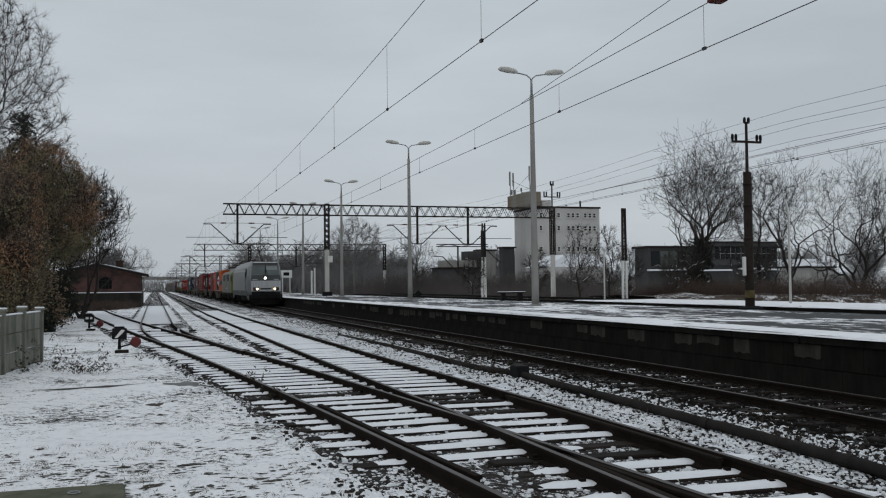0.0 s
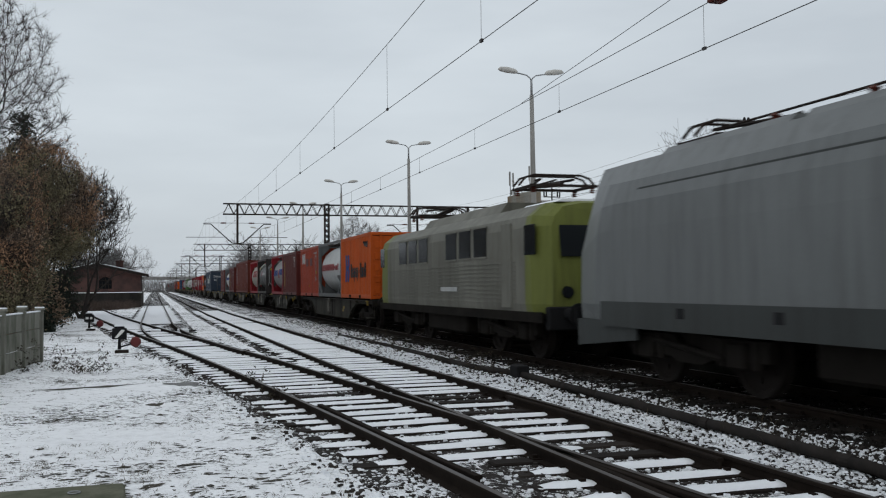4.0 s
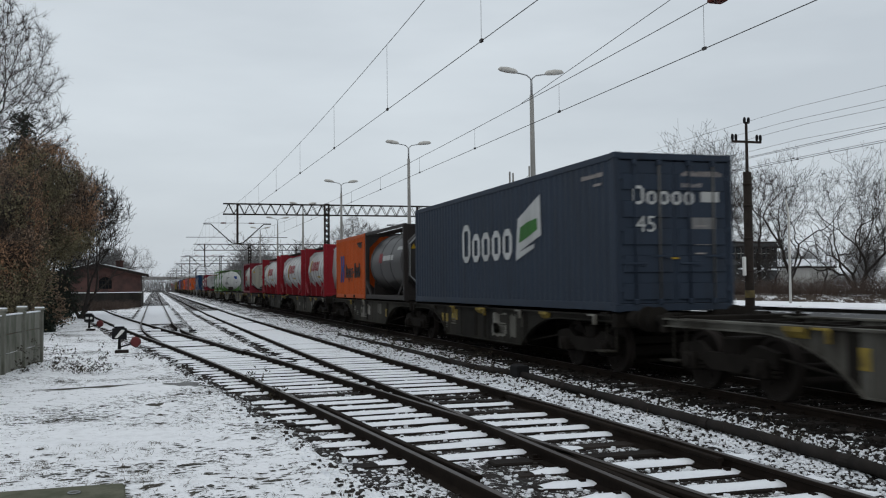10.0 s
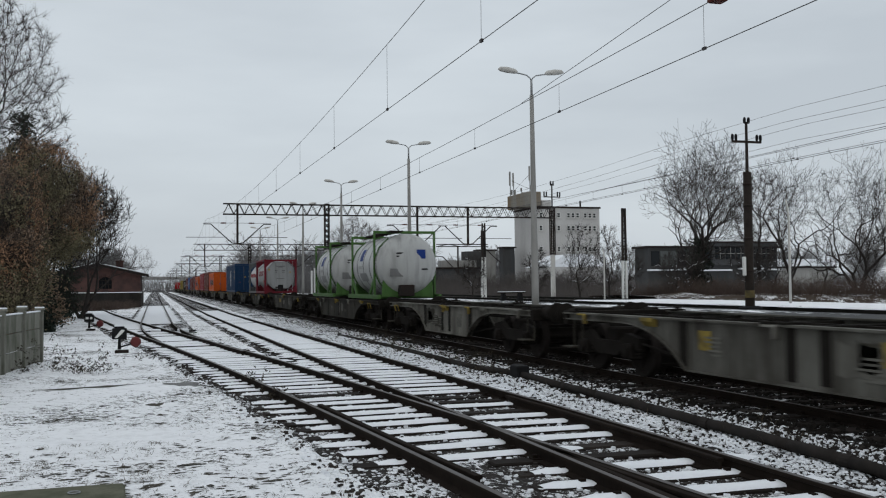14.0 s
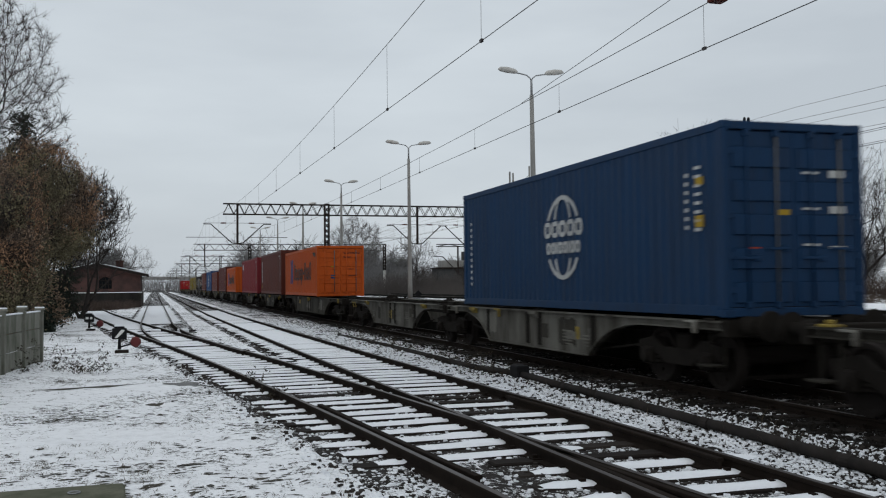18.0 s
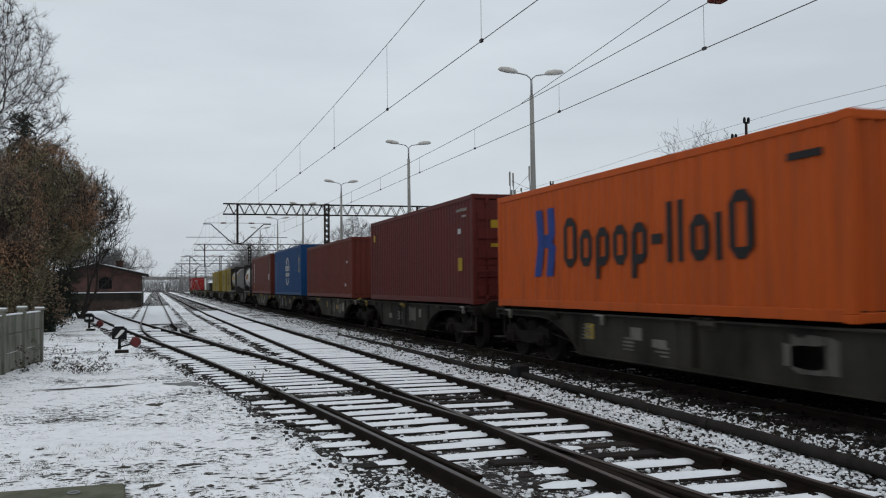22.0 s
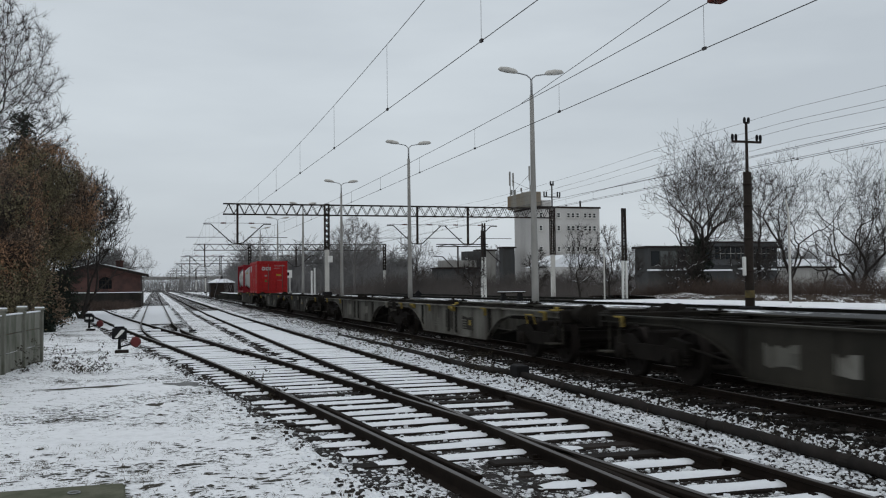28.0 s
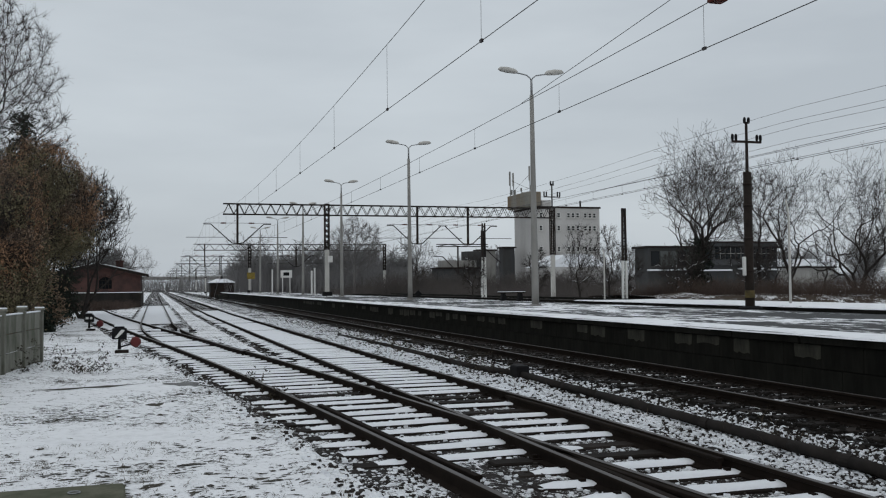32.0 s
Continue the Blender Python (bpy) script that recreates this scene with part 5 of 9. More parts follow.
tank(109.3, L20, P_FRAME_GREY, P_TANK_WHITE, "white tank container in a grey frame with blue lettering", "", [("word", 0.9, 1.3, P_INK_BLUE, "DDDDDDDDDDD-ooD", 4.3, 0.34, 0.24), ("panel", 0.7, 1.75, P_INK_YELLOW, 0.35, 0.28), ("panel", 1.2, 0.7, P_TANK_GREY, 1.1, 0.5)], True)
container(117.2, L20, H86, P_MAROON, "maroon twenty-foot shipping container with a small flag panel", True, [("panel", 5.4, H86 - 0.55, P_INK_YELLOW, 0.35, 0.14), ("panel", 5.4, H86 - 0.70, P_INK_BLUE, 0.35, 0.14), ("end", 0.2, 2.25, P_INK_YELLOW, 0.5, 0.2), ("end", 0.2, 2.05, P_INK_BLUE, 0.5, 0.18), ("end", -0.3, 1.5, P_INK_WHITE, 0.5, 0.1), ("end", 0.3, 1.0, P_INK_WHITE, 0.4, 0.12)] + CODE(L20, H86, None, 6))
container(145.0, L45, H96, P_NAVY, "slate-blue forty-five-foot shipping container with white script lettering", True, [("word", 5.2, 1.1, P_INK_WHITE, "Doooo", 3.7, 1.0, 0.16), ("poly", 4.95, 0.95, P_INK_WHITE, ((0, 0.1), (0.15, 1.05), (1.45, 1.5), (1.5, 0.62), (0.2, 0.3), (1.1, 0.45), (1.1, 0.36)), 0), ("poly", 4.95, 0.95, P_GREEN, ((0.22, 0.5), (0.3, 0.85), (0.75, 0.95), (1.3, 1.0), (1.3, 0.75), (0.7, 0.6)), 2), ("endtext", -0.8, 1.45, P_INK_WHITE, "45", 0.42), ("end", 0.35, 1.45, P_TANK_GREY, 0.5, 0.35), ("endword", -0.85, 1.95, P_INK_WHITE, "Doooo", 1.25, 0.34, 0.16), ("end", 0.55, 2.0, P_PLATE, 0.38, 0.2), ("end", -0.9, 0.95, P_INK_YELLOW, 1.8, 0.035)] + CODE(L45, H96, None, 7))
tank(160.2, L20, P_FRAME_DARK, P_TANK_DARK, "dark grey tank container in a dark frame beside a blue box", "", [("panel", 3.6, 1.35, P_INK_RED, 0.4, 0.35), ("panel", 1.9, 1.42, P_PLATE, 1.5, 0.18), ("panel", 0.8, 1.75, P_PLATE, 0.7, 0.12)], True, bands=4)
container(166.4, L20, H86, P_ORANGE, "orange twenty-foot shipping container with a blue emblem", True, hapag(H86, False) + CODE(L20, H86, P_INK_BLACK, 8))
UK = [("word", 0.0, 1.3, P_INK_RED, "DDlDD", 2.3, 0.5, 0.27), ("panel", 2.45, 0.95, P_INK_YELLOW, 0.35, 0.95), ("panel", -0.3, 0.95, P_INK_YELLOW, 0.9, 0.1)]
for u, ln in ((175.8, L20), (183.3, 9.125), (194.4, 9.125)):
    tank(u, ln, P_FRAME_RED, P_TANK_WHITE, "white tank container in a bright red frame with red lettering", "", [(k, y + ln * 0.45 - 0.6, *r) for k, y, *r in UK] + [("panel", 0.9, 1.9, P_INK_BLACK, 0.5, 0.1), ("panel", ln - 1.5, 0.8, P_TANK_GREY, 0.6, 0.5)] + ([("panel", 0.1, 1.02, P_PLATE, ln - 0.3, 0.12)] if u > 190 else []), False, bands=7)
tank(213.5, L20, P_FRAME_DKRED, P_TANK_CREAM, "cream tank container in a dark red frame with red lettering", "", [("word", 4.0, 1.1, P_INK_RED, "DDD", 1.25, 0.4, 0.28), ("panel", 0.75, 1.85, P_INK_YELLOW, 0.55, 0.2)], True, radius=1.1, end_marks="word")
for u in (249.8, 259.2):
    tank(u, L20, P_FRAME_GREEN, P_TANK_WHITE, "white tank container in a green end frame with small blue panels", "", [("panel", 3.2, 1.5, P_INK_BLUE, 0.5, 0.5), ("panel", 3.0, 1.2, P_PLATE, 0.9, 0.12), ("panel", 0.9, 1.4, P_INK_YELLOW, 0.3, 0.3), ("panel", 2.6, 0.7, P_TANK_GREY, 1.2, 0.35)], False, radius=1.17, inset=0.95, ladder=False, slim=True)
tank(288.1, L20, P_FRAME_DKRED, P_TANK_LIGHT, "dull grey tank container in a dark red frame, faded lettering", "", [("word", 1.6, 1.35, P_CRIMSON, "DDlDDDD", 3.2, 0.4, 0.24), ("panel", 1.6, 0.72, P_HAZ, 0.45, 0.35), ("panel", 2.4, 0.75, P_PLATE, 1.0, 0.28)], True)
tank(294.2, L20, P_FRAME_GREY, P_TANK_WHITE, "white tank container in a grey frame with red lettering", "", [("word", 0.9, 1.3, P_INK_RED, "DDDDDDDDDDD-ooD", 4.3, 0.34, 0.24), ("panel", 0.7, 1.75, P_INK_YELLOW, 0.35, 0.28), ("panel", 0.8, 0.7, P_TANK_GREY, 0.9, 0.5)], True)
container(315.55, L40, H96, P_BLUE, "deep blue forty-foot shipping container with a white globe emblem", True, cosco(H96))
container(351.85, L40, H86, P_ORANGE, "orange forty-foot shipping container with a blue emblem and black lettering", True, hapag(H86, True) + [("end", -0.5, 1.5, P_INK_YELLOW, 0.2, 0.18), ("end", -0.5, 0.9, P_BLUE2, 0.22, 0.3)] + CODE(L40, H86, P_INK_BLACK, 9))
container(366.2, L40, H96, P_BROWN2, "dull brown forty-foot shipping container with white upright lettering", True, triton(H96) + CODE(L40, H96, None, 10))
container(381.4, L45, H96, P_CRIMSON, "crimson forty-five-foot shipping container", True, cai(H96, L45) + CODE(L45, H96, None, 11))
container(402.9, L40, H86, P_ORANGE, "orange forty-foot shipping container with a plain pressed end", False, hapag(H86, True))
container(417.0, L40, H96, P_MAROON, "maroon forty-foot shipping container with yellow tags", True, [("panel", 11.4, H96 - 0.75, P_INK_YELLOW, 0.25, 0.25), ("panel", 0.9, 0.9, P_INK_YELLOW, 0.35, 0.35), ("panel", 1.0, 1.9, P_INK_WHITE, 0.25, 0.14), ("end", -0.7, 2.0, P_INK_YELLOW, 0.4, 0.35), ("end", -0.7, 1.3, P_INK_YELLOW, 0.4, 0.3), ("end", 0.3, 2.0, P_INK_WHITE, 0.4, 0.25)] + CODE(L40, H96, None, 12))
container(432.95, L40, H86, P_BROWN, "red-brown forty-foot shipping container with a plain pressed end", False, [("panel", 0.9, 1.5, P_INK_WHITE, 0.2, 0.1), ("panel", 1.2, 0.5, P_INK_WHITE, 0.25, 0.12)])
container(447.4, L40, H96, P_BLUE2, "bright blue forty-foot shipping container with a white globe emblem", True, cosco(H96))
container(462.2, L45 - 0.35, H96, P_BROWN2, "dull brown forty-five-foot shipping container with white upright lettering", False, triton(H96) + [("panel", 0.9, 1.0, P_PLATE, 0.45, 0.45)])
tank(477.3, L20, P_FRAME_DARK, P_TANK_WHITE, "white tank container in a black frame with a yellow panel", "", [("panel", 2.7, 1.2, P_INK_YELLOW, 1.45, 0.52), ("word", 2.85, 1.38, P_INK_BLACK, "Dolli", 1.1, 0.26, 0.24), ("word", 4.3, 1.15, P_INK_RED, "DD", 0.62, 0.56, 0.28), ("panel", 2.5, 0.72, P_INK_RED, 0.55, 0.26), ("panel", 1.0, 0.8, P_INK_BLUE, 1.4, 0.07), ("panel", 1.0, 0.65, P_INK_BLUE, 1.2, 0.07)], True, bands=3)
tank(493.1, L20, P_FRAME_DARK, P_TANK_GREY, "dull grey tank container with a yellow stripe in a brown frame", "", [("panel", 0.6, 1.25, P_INK_YELLOW, 4.6, 0.42), ("word", 1.2, 1.35, P_TANK_DARK, "DDDDDDDD", 3.2, 0.2, 0.24)], True, bands=4)
for k, u in enumerate((499.3, 507.1, 519.8, 527.3)):
    container(u, L20, H86, P_YELLOW, "mustard yellow twenty-foot shipping container with black block lettering", k > 0, yellow_marks(H86))
container(607.2, L20, H86, P_SCARLET, "scarlet twenty-foot shipping container with white lettering", True, cai(H86, L20) + CODE(L20, H86, None, 13))
tank(619.65, L20, P_FRAME_RED, P_TANK_WHITE, "white tank container in a bright red frame on the last wagon", "", [("word", 0.6, 1.25, P_TANK_CREAM, "DDlDDDDlD", 4.4, 0.4, 0.22), ("panel", 3.6, 1.75, P_INK_RED, 1.4, 0.09), ("panel", 3.6, 1.6, P_INK_RED, 1.2, 0.05)], True, end_marks="wings")

# ---- the leading electric locomotive ----
def ring_y(half, yshift):
    """A body cross-section: half is the outline of one side from the sill up to the roof's centre."""
    left = [(-x, yshift(z), z) for x, z in half]
    right = [(x, yshift(z), z) for x, z in half][::-1]
    return left + right


def loco_bogie(ob, y, u, base=1.3, dia=0.625):
    b = part("bogie", shared("lbolster", lambda: MB().box(-1.0, -1.6, 0.62, 1.0, 1.6, 0.9, 0.04).mesh("bogie", P_BOGIE)), None, ob, at=pose(0, y, 0))
    for s in (-1, 1):
        mb = MB()
        mb.prism([(-2.0, 0.55), (-2.0, 0.85), (-0.5, 0.85), (-0.3, 0.6), (0.3, 0.6), (0.5, 0.85), (2.0, 0.85), (2.0, 0.55), (0.6, 0.5), (0.35, 0.42), (-0.35, 0.42), (-0.6, 0.5)], "x", s * 1.08 - 0.08, s * 1.08 + 0.08)
        for dy in (-base, base):
            mb.box(s * 1.12 - 0.12, dy - 0.25, 0.42, s * 1.12 + 0.14, dy + 0.25, 0.82, 0.04)
            for e in (-0.42, 0.42):
                mb.lathe([(0.45, 0.10), (0.85, 0.10)], "z", 12, (s * 1.12, dy + e, 0))
        mb.tube([(s * 1.2, -1.0, 0.55), (s * 1.2, 1.0, 0.75)], 0.05, 8)
        part("side_frame", mb, P_BOGIE, b)
    for dy in (-base, base):
        me = shared("lwheels", lambda: loco_wheels())
        w = part("wheelset", me, None, b, "large steel driving wheels", at=pose(0, dy, 0.6))
        WHEELS.append((w, dy, 0.6, u + y + dy))
    return b


def loco_wheels():
    mb = MB().lathe([(-0.95, 0.09), (0.95, 0.09)], "x", 12)
    for s in (-1, 1):
        mb.lathe([(s * 0.68, 0.1), (s * 0.68, 0.625), (s * 0.71, 0.63), (s * 0.72, 0.605), (s * 0.83, 0.60), (s * 0.83, 0.53), (s * 0.77, 0.49), (s * 0.77, 0.2), (s * 0.86, 0.16), (s * 0.86, 0.0)], "x", 32)
        for k in range(6):
            a = math.pi / 3 * k
            mb.lathe([(s * 0.76, 0.05), (s * 0.80, 0.05)], "x", 8, (0, 0.35 * math.cos(a), 0.35 * math.sin(a)))
    return mb.mesh("wheelset", P_WHEEL)


def pantograph(ob, y, up, knee):
    """A half-scissor current collector; knee: -1 bends forward, 1 backward."""
    p = part("pantograph", MB().box(-0.85, -0.6, 3.93, 0.85, -0.52, 3.99).box(-0.85, 0.52, 3.93, 0.85, 0.6, 3.99).box(-0.8, -0.55, 3.93, -0.72, 0.55, 3.99).box(0.72, -0.55, 3.93, 0.8, 0.55, 3.99), M_STEEL_DK, ob, "current collector " + ("raised to the wire" if up else "folded down"), at=pose(0, y, 0))
    top = 5.60 if up else 4.25
    ky = knee * (1.05 if up else 1.5)
    kz = 4.02 + (0.78 if up else 0.12)
    part("lower_arm", MB().tube([(0, -knee * 0.45, 4.0), (0, ky, kz)], 0.055, 8).tube([(0.15, -knee * 0.25, 4.0), (0.15, ky, kz)], 0.03, 6), M_STEEL_DK, p)
    part("upper_arm", MB().tube([(0, ky, kz), (-0.42, -knee * 0.1, top - 0.1)], 0.032, 6).tube([(0, ky, kz), (0.42, -knee * 0.1, top - 0.1)], 0.032, 6).tube([(0, ky - 0.08, kz), (0, -knee * 0.1, top - 0.1)], 0.02, 6), M_STEEL_DK, p)
    bow = MB()
    for d in (-0.18, 0.18):
        bow.tube([(-0.98, d, top - 0.26), (-0.82, d, top - 0.07), (-0.6, d, top), (0.6, d, top), (0.82, d, top - 0.07), (0.98, d, top - 0.26)], 0.028, 6)
    bow.box(-0.45, -0.18, top - 0.12, -0.4, 0.18, top - 0.08).box(0.4, -0.18, top - 0.12, 0.45, 0.18, top - 0.08)
    part("collector_head", bow, M_STEEL_DK, p)
    for sx in (-0.75, 0.75):
        for sy in (-0.5, 0.5):
            mb = MB()
            for k in range(3):
                mb.lathe([(3.80 + 0.045 * k, 0.04), (3.82 + 0.045 * k, 0.075), (3.835 + 0.045 * k, 0.04)], "z", 10, (sx, sy, 0))
            part("insulator", mb, P_BROWN2, p)


def loco_modern():
    ob = mover("electric_locomotive", 0.0, "silver-grey four-axle electric locomotive with a white front and lit headlights", "locomotive")
    low, mid = 1.02, 2.16
    half_full = [(1.40, low), (1.485, 1.30), (1.49, 2.60), (1.47, 3.05), (1.37, 3.42), (1.10, 3.80), (0.5, 3.90)]
    half_tip = [(1.24, low), (1.26, 1.30), (1.25, 2.20), (1.19, 2.85), (1.12, 3.50), (1.04, 3.80), (0.48, 3.87)]
    L = 18.9
    def nose(z):
        return 0.62 if z < mid else 0.62 + (z - mid) * 0.38
    rings = []
    for k, off in ((0.0, 0.0), (0.07, 0.012), (0.14, 0.05), (0.9, 0.95), (1.0, 1.4)):
        half = [(a[0] + (b[0] - a[0]) * k, a[1] + (b[1] - a[1]) * k) for a, b in zip(half_tip, half_full)]
        rings.append(ring_y(half, lambda z, off=off: nose(z) + off))
    back = []
    for k, off in ((1.0, 1.4), (0.9, 0.95), (0.14, 0.05), (0.07, 0.012), (0.0, 0.0)):
        half = [(a[0] + (b[0] - a[0]) * k, a[1] + (b[1] - a[1]) * k) for a, b in zip(half_tip, half_full)]
        back.append(ring_y(half, lambda z, off=off: L - nose(z) - off))
    part("body", MB().rings(rings + back), P_SILVER, ob, "silver-grey body shell")
    # skirt band along both sides
    for s in (-1, 1):
        part("skirt", MB().prism([(1.9, 0.92), (L - 1.9, 0.92), (L - 1.9, 1.36), (1.9, 1.36)], "x", s * 1.486, s * 1.498), P_SKIRT, ob, "dark lower band of the side")
        part("roof_edge", MB().box(s * 1.40 - 0.02, 3.2, 3.22, s * 1.40 + 0.04, L - 3.2, 3.27, 0.008), P_SKIRT, ob)
        d = part("cab_door", MB().box(-0.012, 0, 0, 0.012, 0.62, 1.95, 0.006), P_SILVER, ob, at=pose(s * 1.492, 3.05, 1.40))
        part("door_handle", MB().box(-0.03, 0.5, 0.8, 0.03, 0.56, 0.95, 0.004), M_STEEL_DK, d)
        part("side_window", MB().box(-0.012, 0, 0, 0.012, 0.5, 0.95, 0.004), M_GLASS, ob, "dark cab side window", at=pose(s * 1.487, 2.35, 2.32))
        part("mirror", MB().box(-0.03, 0, 0, 0.03, 0.09, 0.5, 0.01), M_BLACK, ob, at=pose(s * 1.52, 3.0, 2.45))
        for z in (0.55, 0.78, 1.02):
            part("step", MB().box(-0.12, 0, 0, 0.12, 0.5, 0.03), M_STEEL_DK, ob, at=pose(s * 1.35, 3.1, z))
        part("handrail", MB().tube([(0, 0, 0), (s * 0.06, 0, 0.06), (s * 0.06, 0, 1.3), (0, 0, 1.36)], 0.016, 6), M_STEEL_GREY, ob, at=pose(s * 1.50, 2.93, 1.2))
        part("fleet_number", MB().box(-0.004, 0, 0, 0.004, 0.9, 0.08), P_PLATE, ob, "pale number bar", at=pose(s * 1.502, 8.2, 1.2))
        part("fleet_number", MB().box(-0.004, 0, 0, 0.004, 0.35, 0.1), P_SKIRT, ob, "dark number bar", at=pose(s * 1.496, 2.4, 1.62))
        for y in (4.6, 7.0, 9.4, 11.8, 14.2):
            part("hatch", MB().box(-0.006, 0, 0, 0.006, 0.2, 0.16), M_BLACK, ob, "small dark opening", at=pose(s * 1.498, y, 1.12))
        # deep valance under the cab, grab steps and roof louvres
        for ya, yb in ((0.78, 3.05), (L - 3.05, L - 0.78)):
            part("valance", MB().prism([(ya, 1.02), (ya, 0.52 if ya < 5 else 0.72), (yb, 0.72 if ya < 5 else 0.52), (yb, 1.02)], "x", s * 1.36, s * 1.42), P_SKIRT, ob, "dark valance below the cab")
        for ya, yb in ((4.9, 6.4), (L - 6.4, L - 4.9)):
            lv = MB()
            for k in range(6):
                z = 3.42 + 0.045 * k
                x = 1.34 - (z - 3.36) * 0.947
                lv.box(s * x - 0.012, ya, z, s * x + 0.022, yb, z + 0.03)
            part("louvre", lv, M_BLACK, ob, "dark roof-side louvres")
        part("door_seam", MB().box(s * 1.492 - 0.006, 3.02, 1.36, s * 1.492 + 0.006, 3.045, 3.3), M_BLACK, ob)
        part("cab_seam", MB().box(s * 1.492 - 0.006, 3.69, 1.36, s * 1.492 + 0.006, 3.715, 3.3), M_BLACK, ob)
    # roof fairings and gear
    for y0, y1 in ((3.2, 6.6), (6.9, 12.0), (12.3, 15.7)):
        part("roof_hatch", MB().prism([(-1.02, 3.76), (1.02, 3.76), (0.85, 3.95), (-0.85, 3.95)], "y", y0, y1), P_SILVER, ob)
    mb = MB()
    for y in (5.5, 7.4, 9.4, 11.3, 13.3):
        mb.lathe([(3.88, 0.05), (3.93, 0.09), (3.97, 0.05), (4.01, 0.09), (4.06, 0.05), (4.10, 0.09), (4.14, 0.04)], "z", 10, (-0.45, y, 0))
    part("insulator", mb, P_BROWN2, ob, "row of roof insulators")
    part("roof_cable", MB().tube([(-0.45, y, 4.14) for y in (4.2, 7.0, 9.4, 12.0, 14.4)], 0.02, 6), M_STEEL_DK, ob)
    pantograph(ob, 4.8, True, 1)
    pantograph(ob, 14.8, False, -1)
    part("antenna", MB().box(-0.03, 0, 3.8, 0.03, 0.05, 4.05), M_WHITE, ob, at=pose(0.2, 2.4, 0))
    # front
    def fy(z):
        return nose(z) - 0.012
    def front_panel(name, z0, z1, w0, w1, m, label, x0=None):
        a0, a1 = (-w0, w0) if x0 is None else x0
        q = [(a0, fy(z0), z0), (a1, fy(z0), z0), (a1 * w1 / w0, fy(z1), z1), (a0 * w1 / w0, fy(z1), z1)]
        b = [(x, y + 0.03, z) for x, y, z in q]
        return part(name, MB().add(q + b, [(0, 1, 2, 3), (7, 6, 5, 4), (0, 4, 5, 1), (1, 5, 6, 2), (2, 6, 7, 3), (3, 7, 4, 0)]), m, ob, label)
    front_panel("front_panel", 1.30, 2.20, 1.25, 1.24, P_LOCOWHITE, "white painted lower front")
    front_panel("number_plate", 1.44, 1.58, 0.46, 0.46, P_SKIRT, "row of dark number bars").location.y = -0.006
    front_panel("front_band", 2.22, 2.68, 1.235, 1.20, P_BAND, "dark grey band under the windscreen")
    for x0 in ((-1.12, -0.72), (0.66, 1.08)):
        front_panel("grab_plate", 2.27, 2.33, 1.2, 1.2, P_PLATE, "pale grab plate", x0).location.y = -0.012
    front_panel("windscreen", 2.72, 3.47, 1.15, 1.08, P_SCREEN, "divided windscreen, the sky's reflection put into its colour")
    front_panel("sun_blind", 3.12, 3.44, 1.1, 1.06, P_BLIND, "pale blind drawn half down behind the glass", (0.08, 1.0)).location.y = -0.004
    front_panel("roof_band", 3.51, 3.76, 1.08, 1.03, P_BAND, "dark grey band over the windscreen")
    front_panel("snow", 3.765, 3.80, 1.04, 1.03, M_SNOWCAP, "line of snow on the brow").location.y = -0.01
    part("screen_pillar", MB().add([(-0.035, fy(2.7) - 0.012, 2.70), (0.035, fy(2.7) - 0.012, 2.70), (0.035, fy(3.5) - 0.012, 3.5), (-0.035, fy(3.5) - 0.012, 3.5), (-0.035, fy(2.7) + 0.02, 2.70), (0.035, fy(2.7) + 0.02, 2.70), (0.035, fy(3.5) + 0.02, 3.5), (-0.035, fy(3.5) + 0.02, 3.5)], [(0, 1, 2, 3), (7, 6, 5, 4), (0, 4, 5, 1), (1, 5, 6, 2), (2, 6, 7, 3), (3, 7, 4, 0)]), M_BLACK, ob, "dark post between the windscreen halves")
    for x0, x1 in ((-0.18, -0.08), (0.2, 0.02)):
        part("wiper", MB().tube([(x0, fy(2.6) - 0.03, 2.60), (x1, fy(3.15) - 0.03, 3.15)], 0.016, 6).lathe([(-0.03, 0.0), (-0.03, 0.05), (0.02, 0.05)], "y", 10, (x0, fy(2.6), 2.60)), M_BLACK, ob)
    for sx in (-1, 1):
        part("cheek_rail", MB().tube([(sx * 1.3, 0.74, 1.5), (sx * 1.36, 0.74, 1.56), (sx * 1.36, 0.78, 2.1), (sx * 1.3, 0.78, 2.16)], 0.016, 6), M_STEEL_GREY, ob)
        part("front_step", MB().box(sx * 1.0 - 0.3, 0.48, 0.50, sx * 1.0 + 0.3, 0.7, 0.54, 0.008), M_STEEL_DK, ob)
    for x, z, r in ((-0.74, 1.49, 0.10), (0.74, 1.49, 0.10), (-0.04, 2.42, 0.11)):
        h = part("headlight", MB().lathe([(-0.02, 0.0), (-0.02, r), (0.03, r * 1.05)], "y", 20), L_HEAD if z < 2 else L_TOP, ob, "lit round headlight", at=pose(x, fy(z) - 0.012, z))
        if z < 2:
            e = 0.36 if x > 0 else -0.36
            part("lamp_housing", MB().box(min(-0.14, e), 0.0, -0.14, max(0.14, e), 0.02, 0.14, 0.006), M_BLACK, h, "dark lamp surround")
            part("tail_lamp", MB().lathe([(-0.012, 0.0), (-0.012, 0.07), (0.01, 0.07)], "y", 14, (e * 0.68, 0, 0)), M_RED, h, "unlit tail lamp")
        else:
            part("lamp_housing", MB().lathe([(0.0, 0.15), (0.012, 0.16), (0.03, 0.16)], "y", 20), M_BLACK, h, "dark lamp surround")
    part("buffer_beam", MB().box(-1.25, 0.62, 0.62, 1.25, 1.3, 1.30, 0.05), M_BLACK, ob, "black buffer beam")
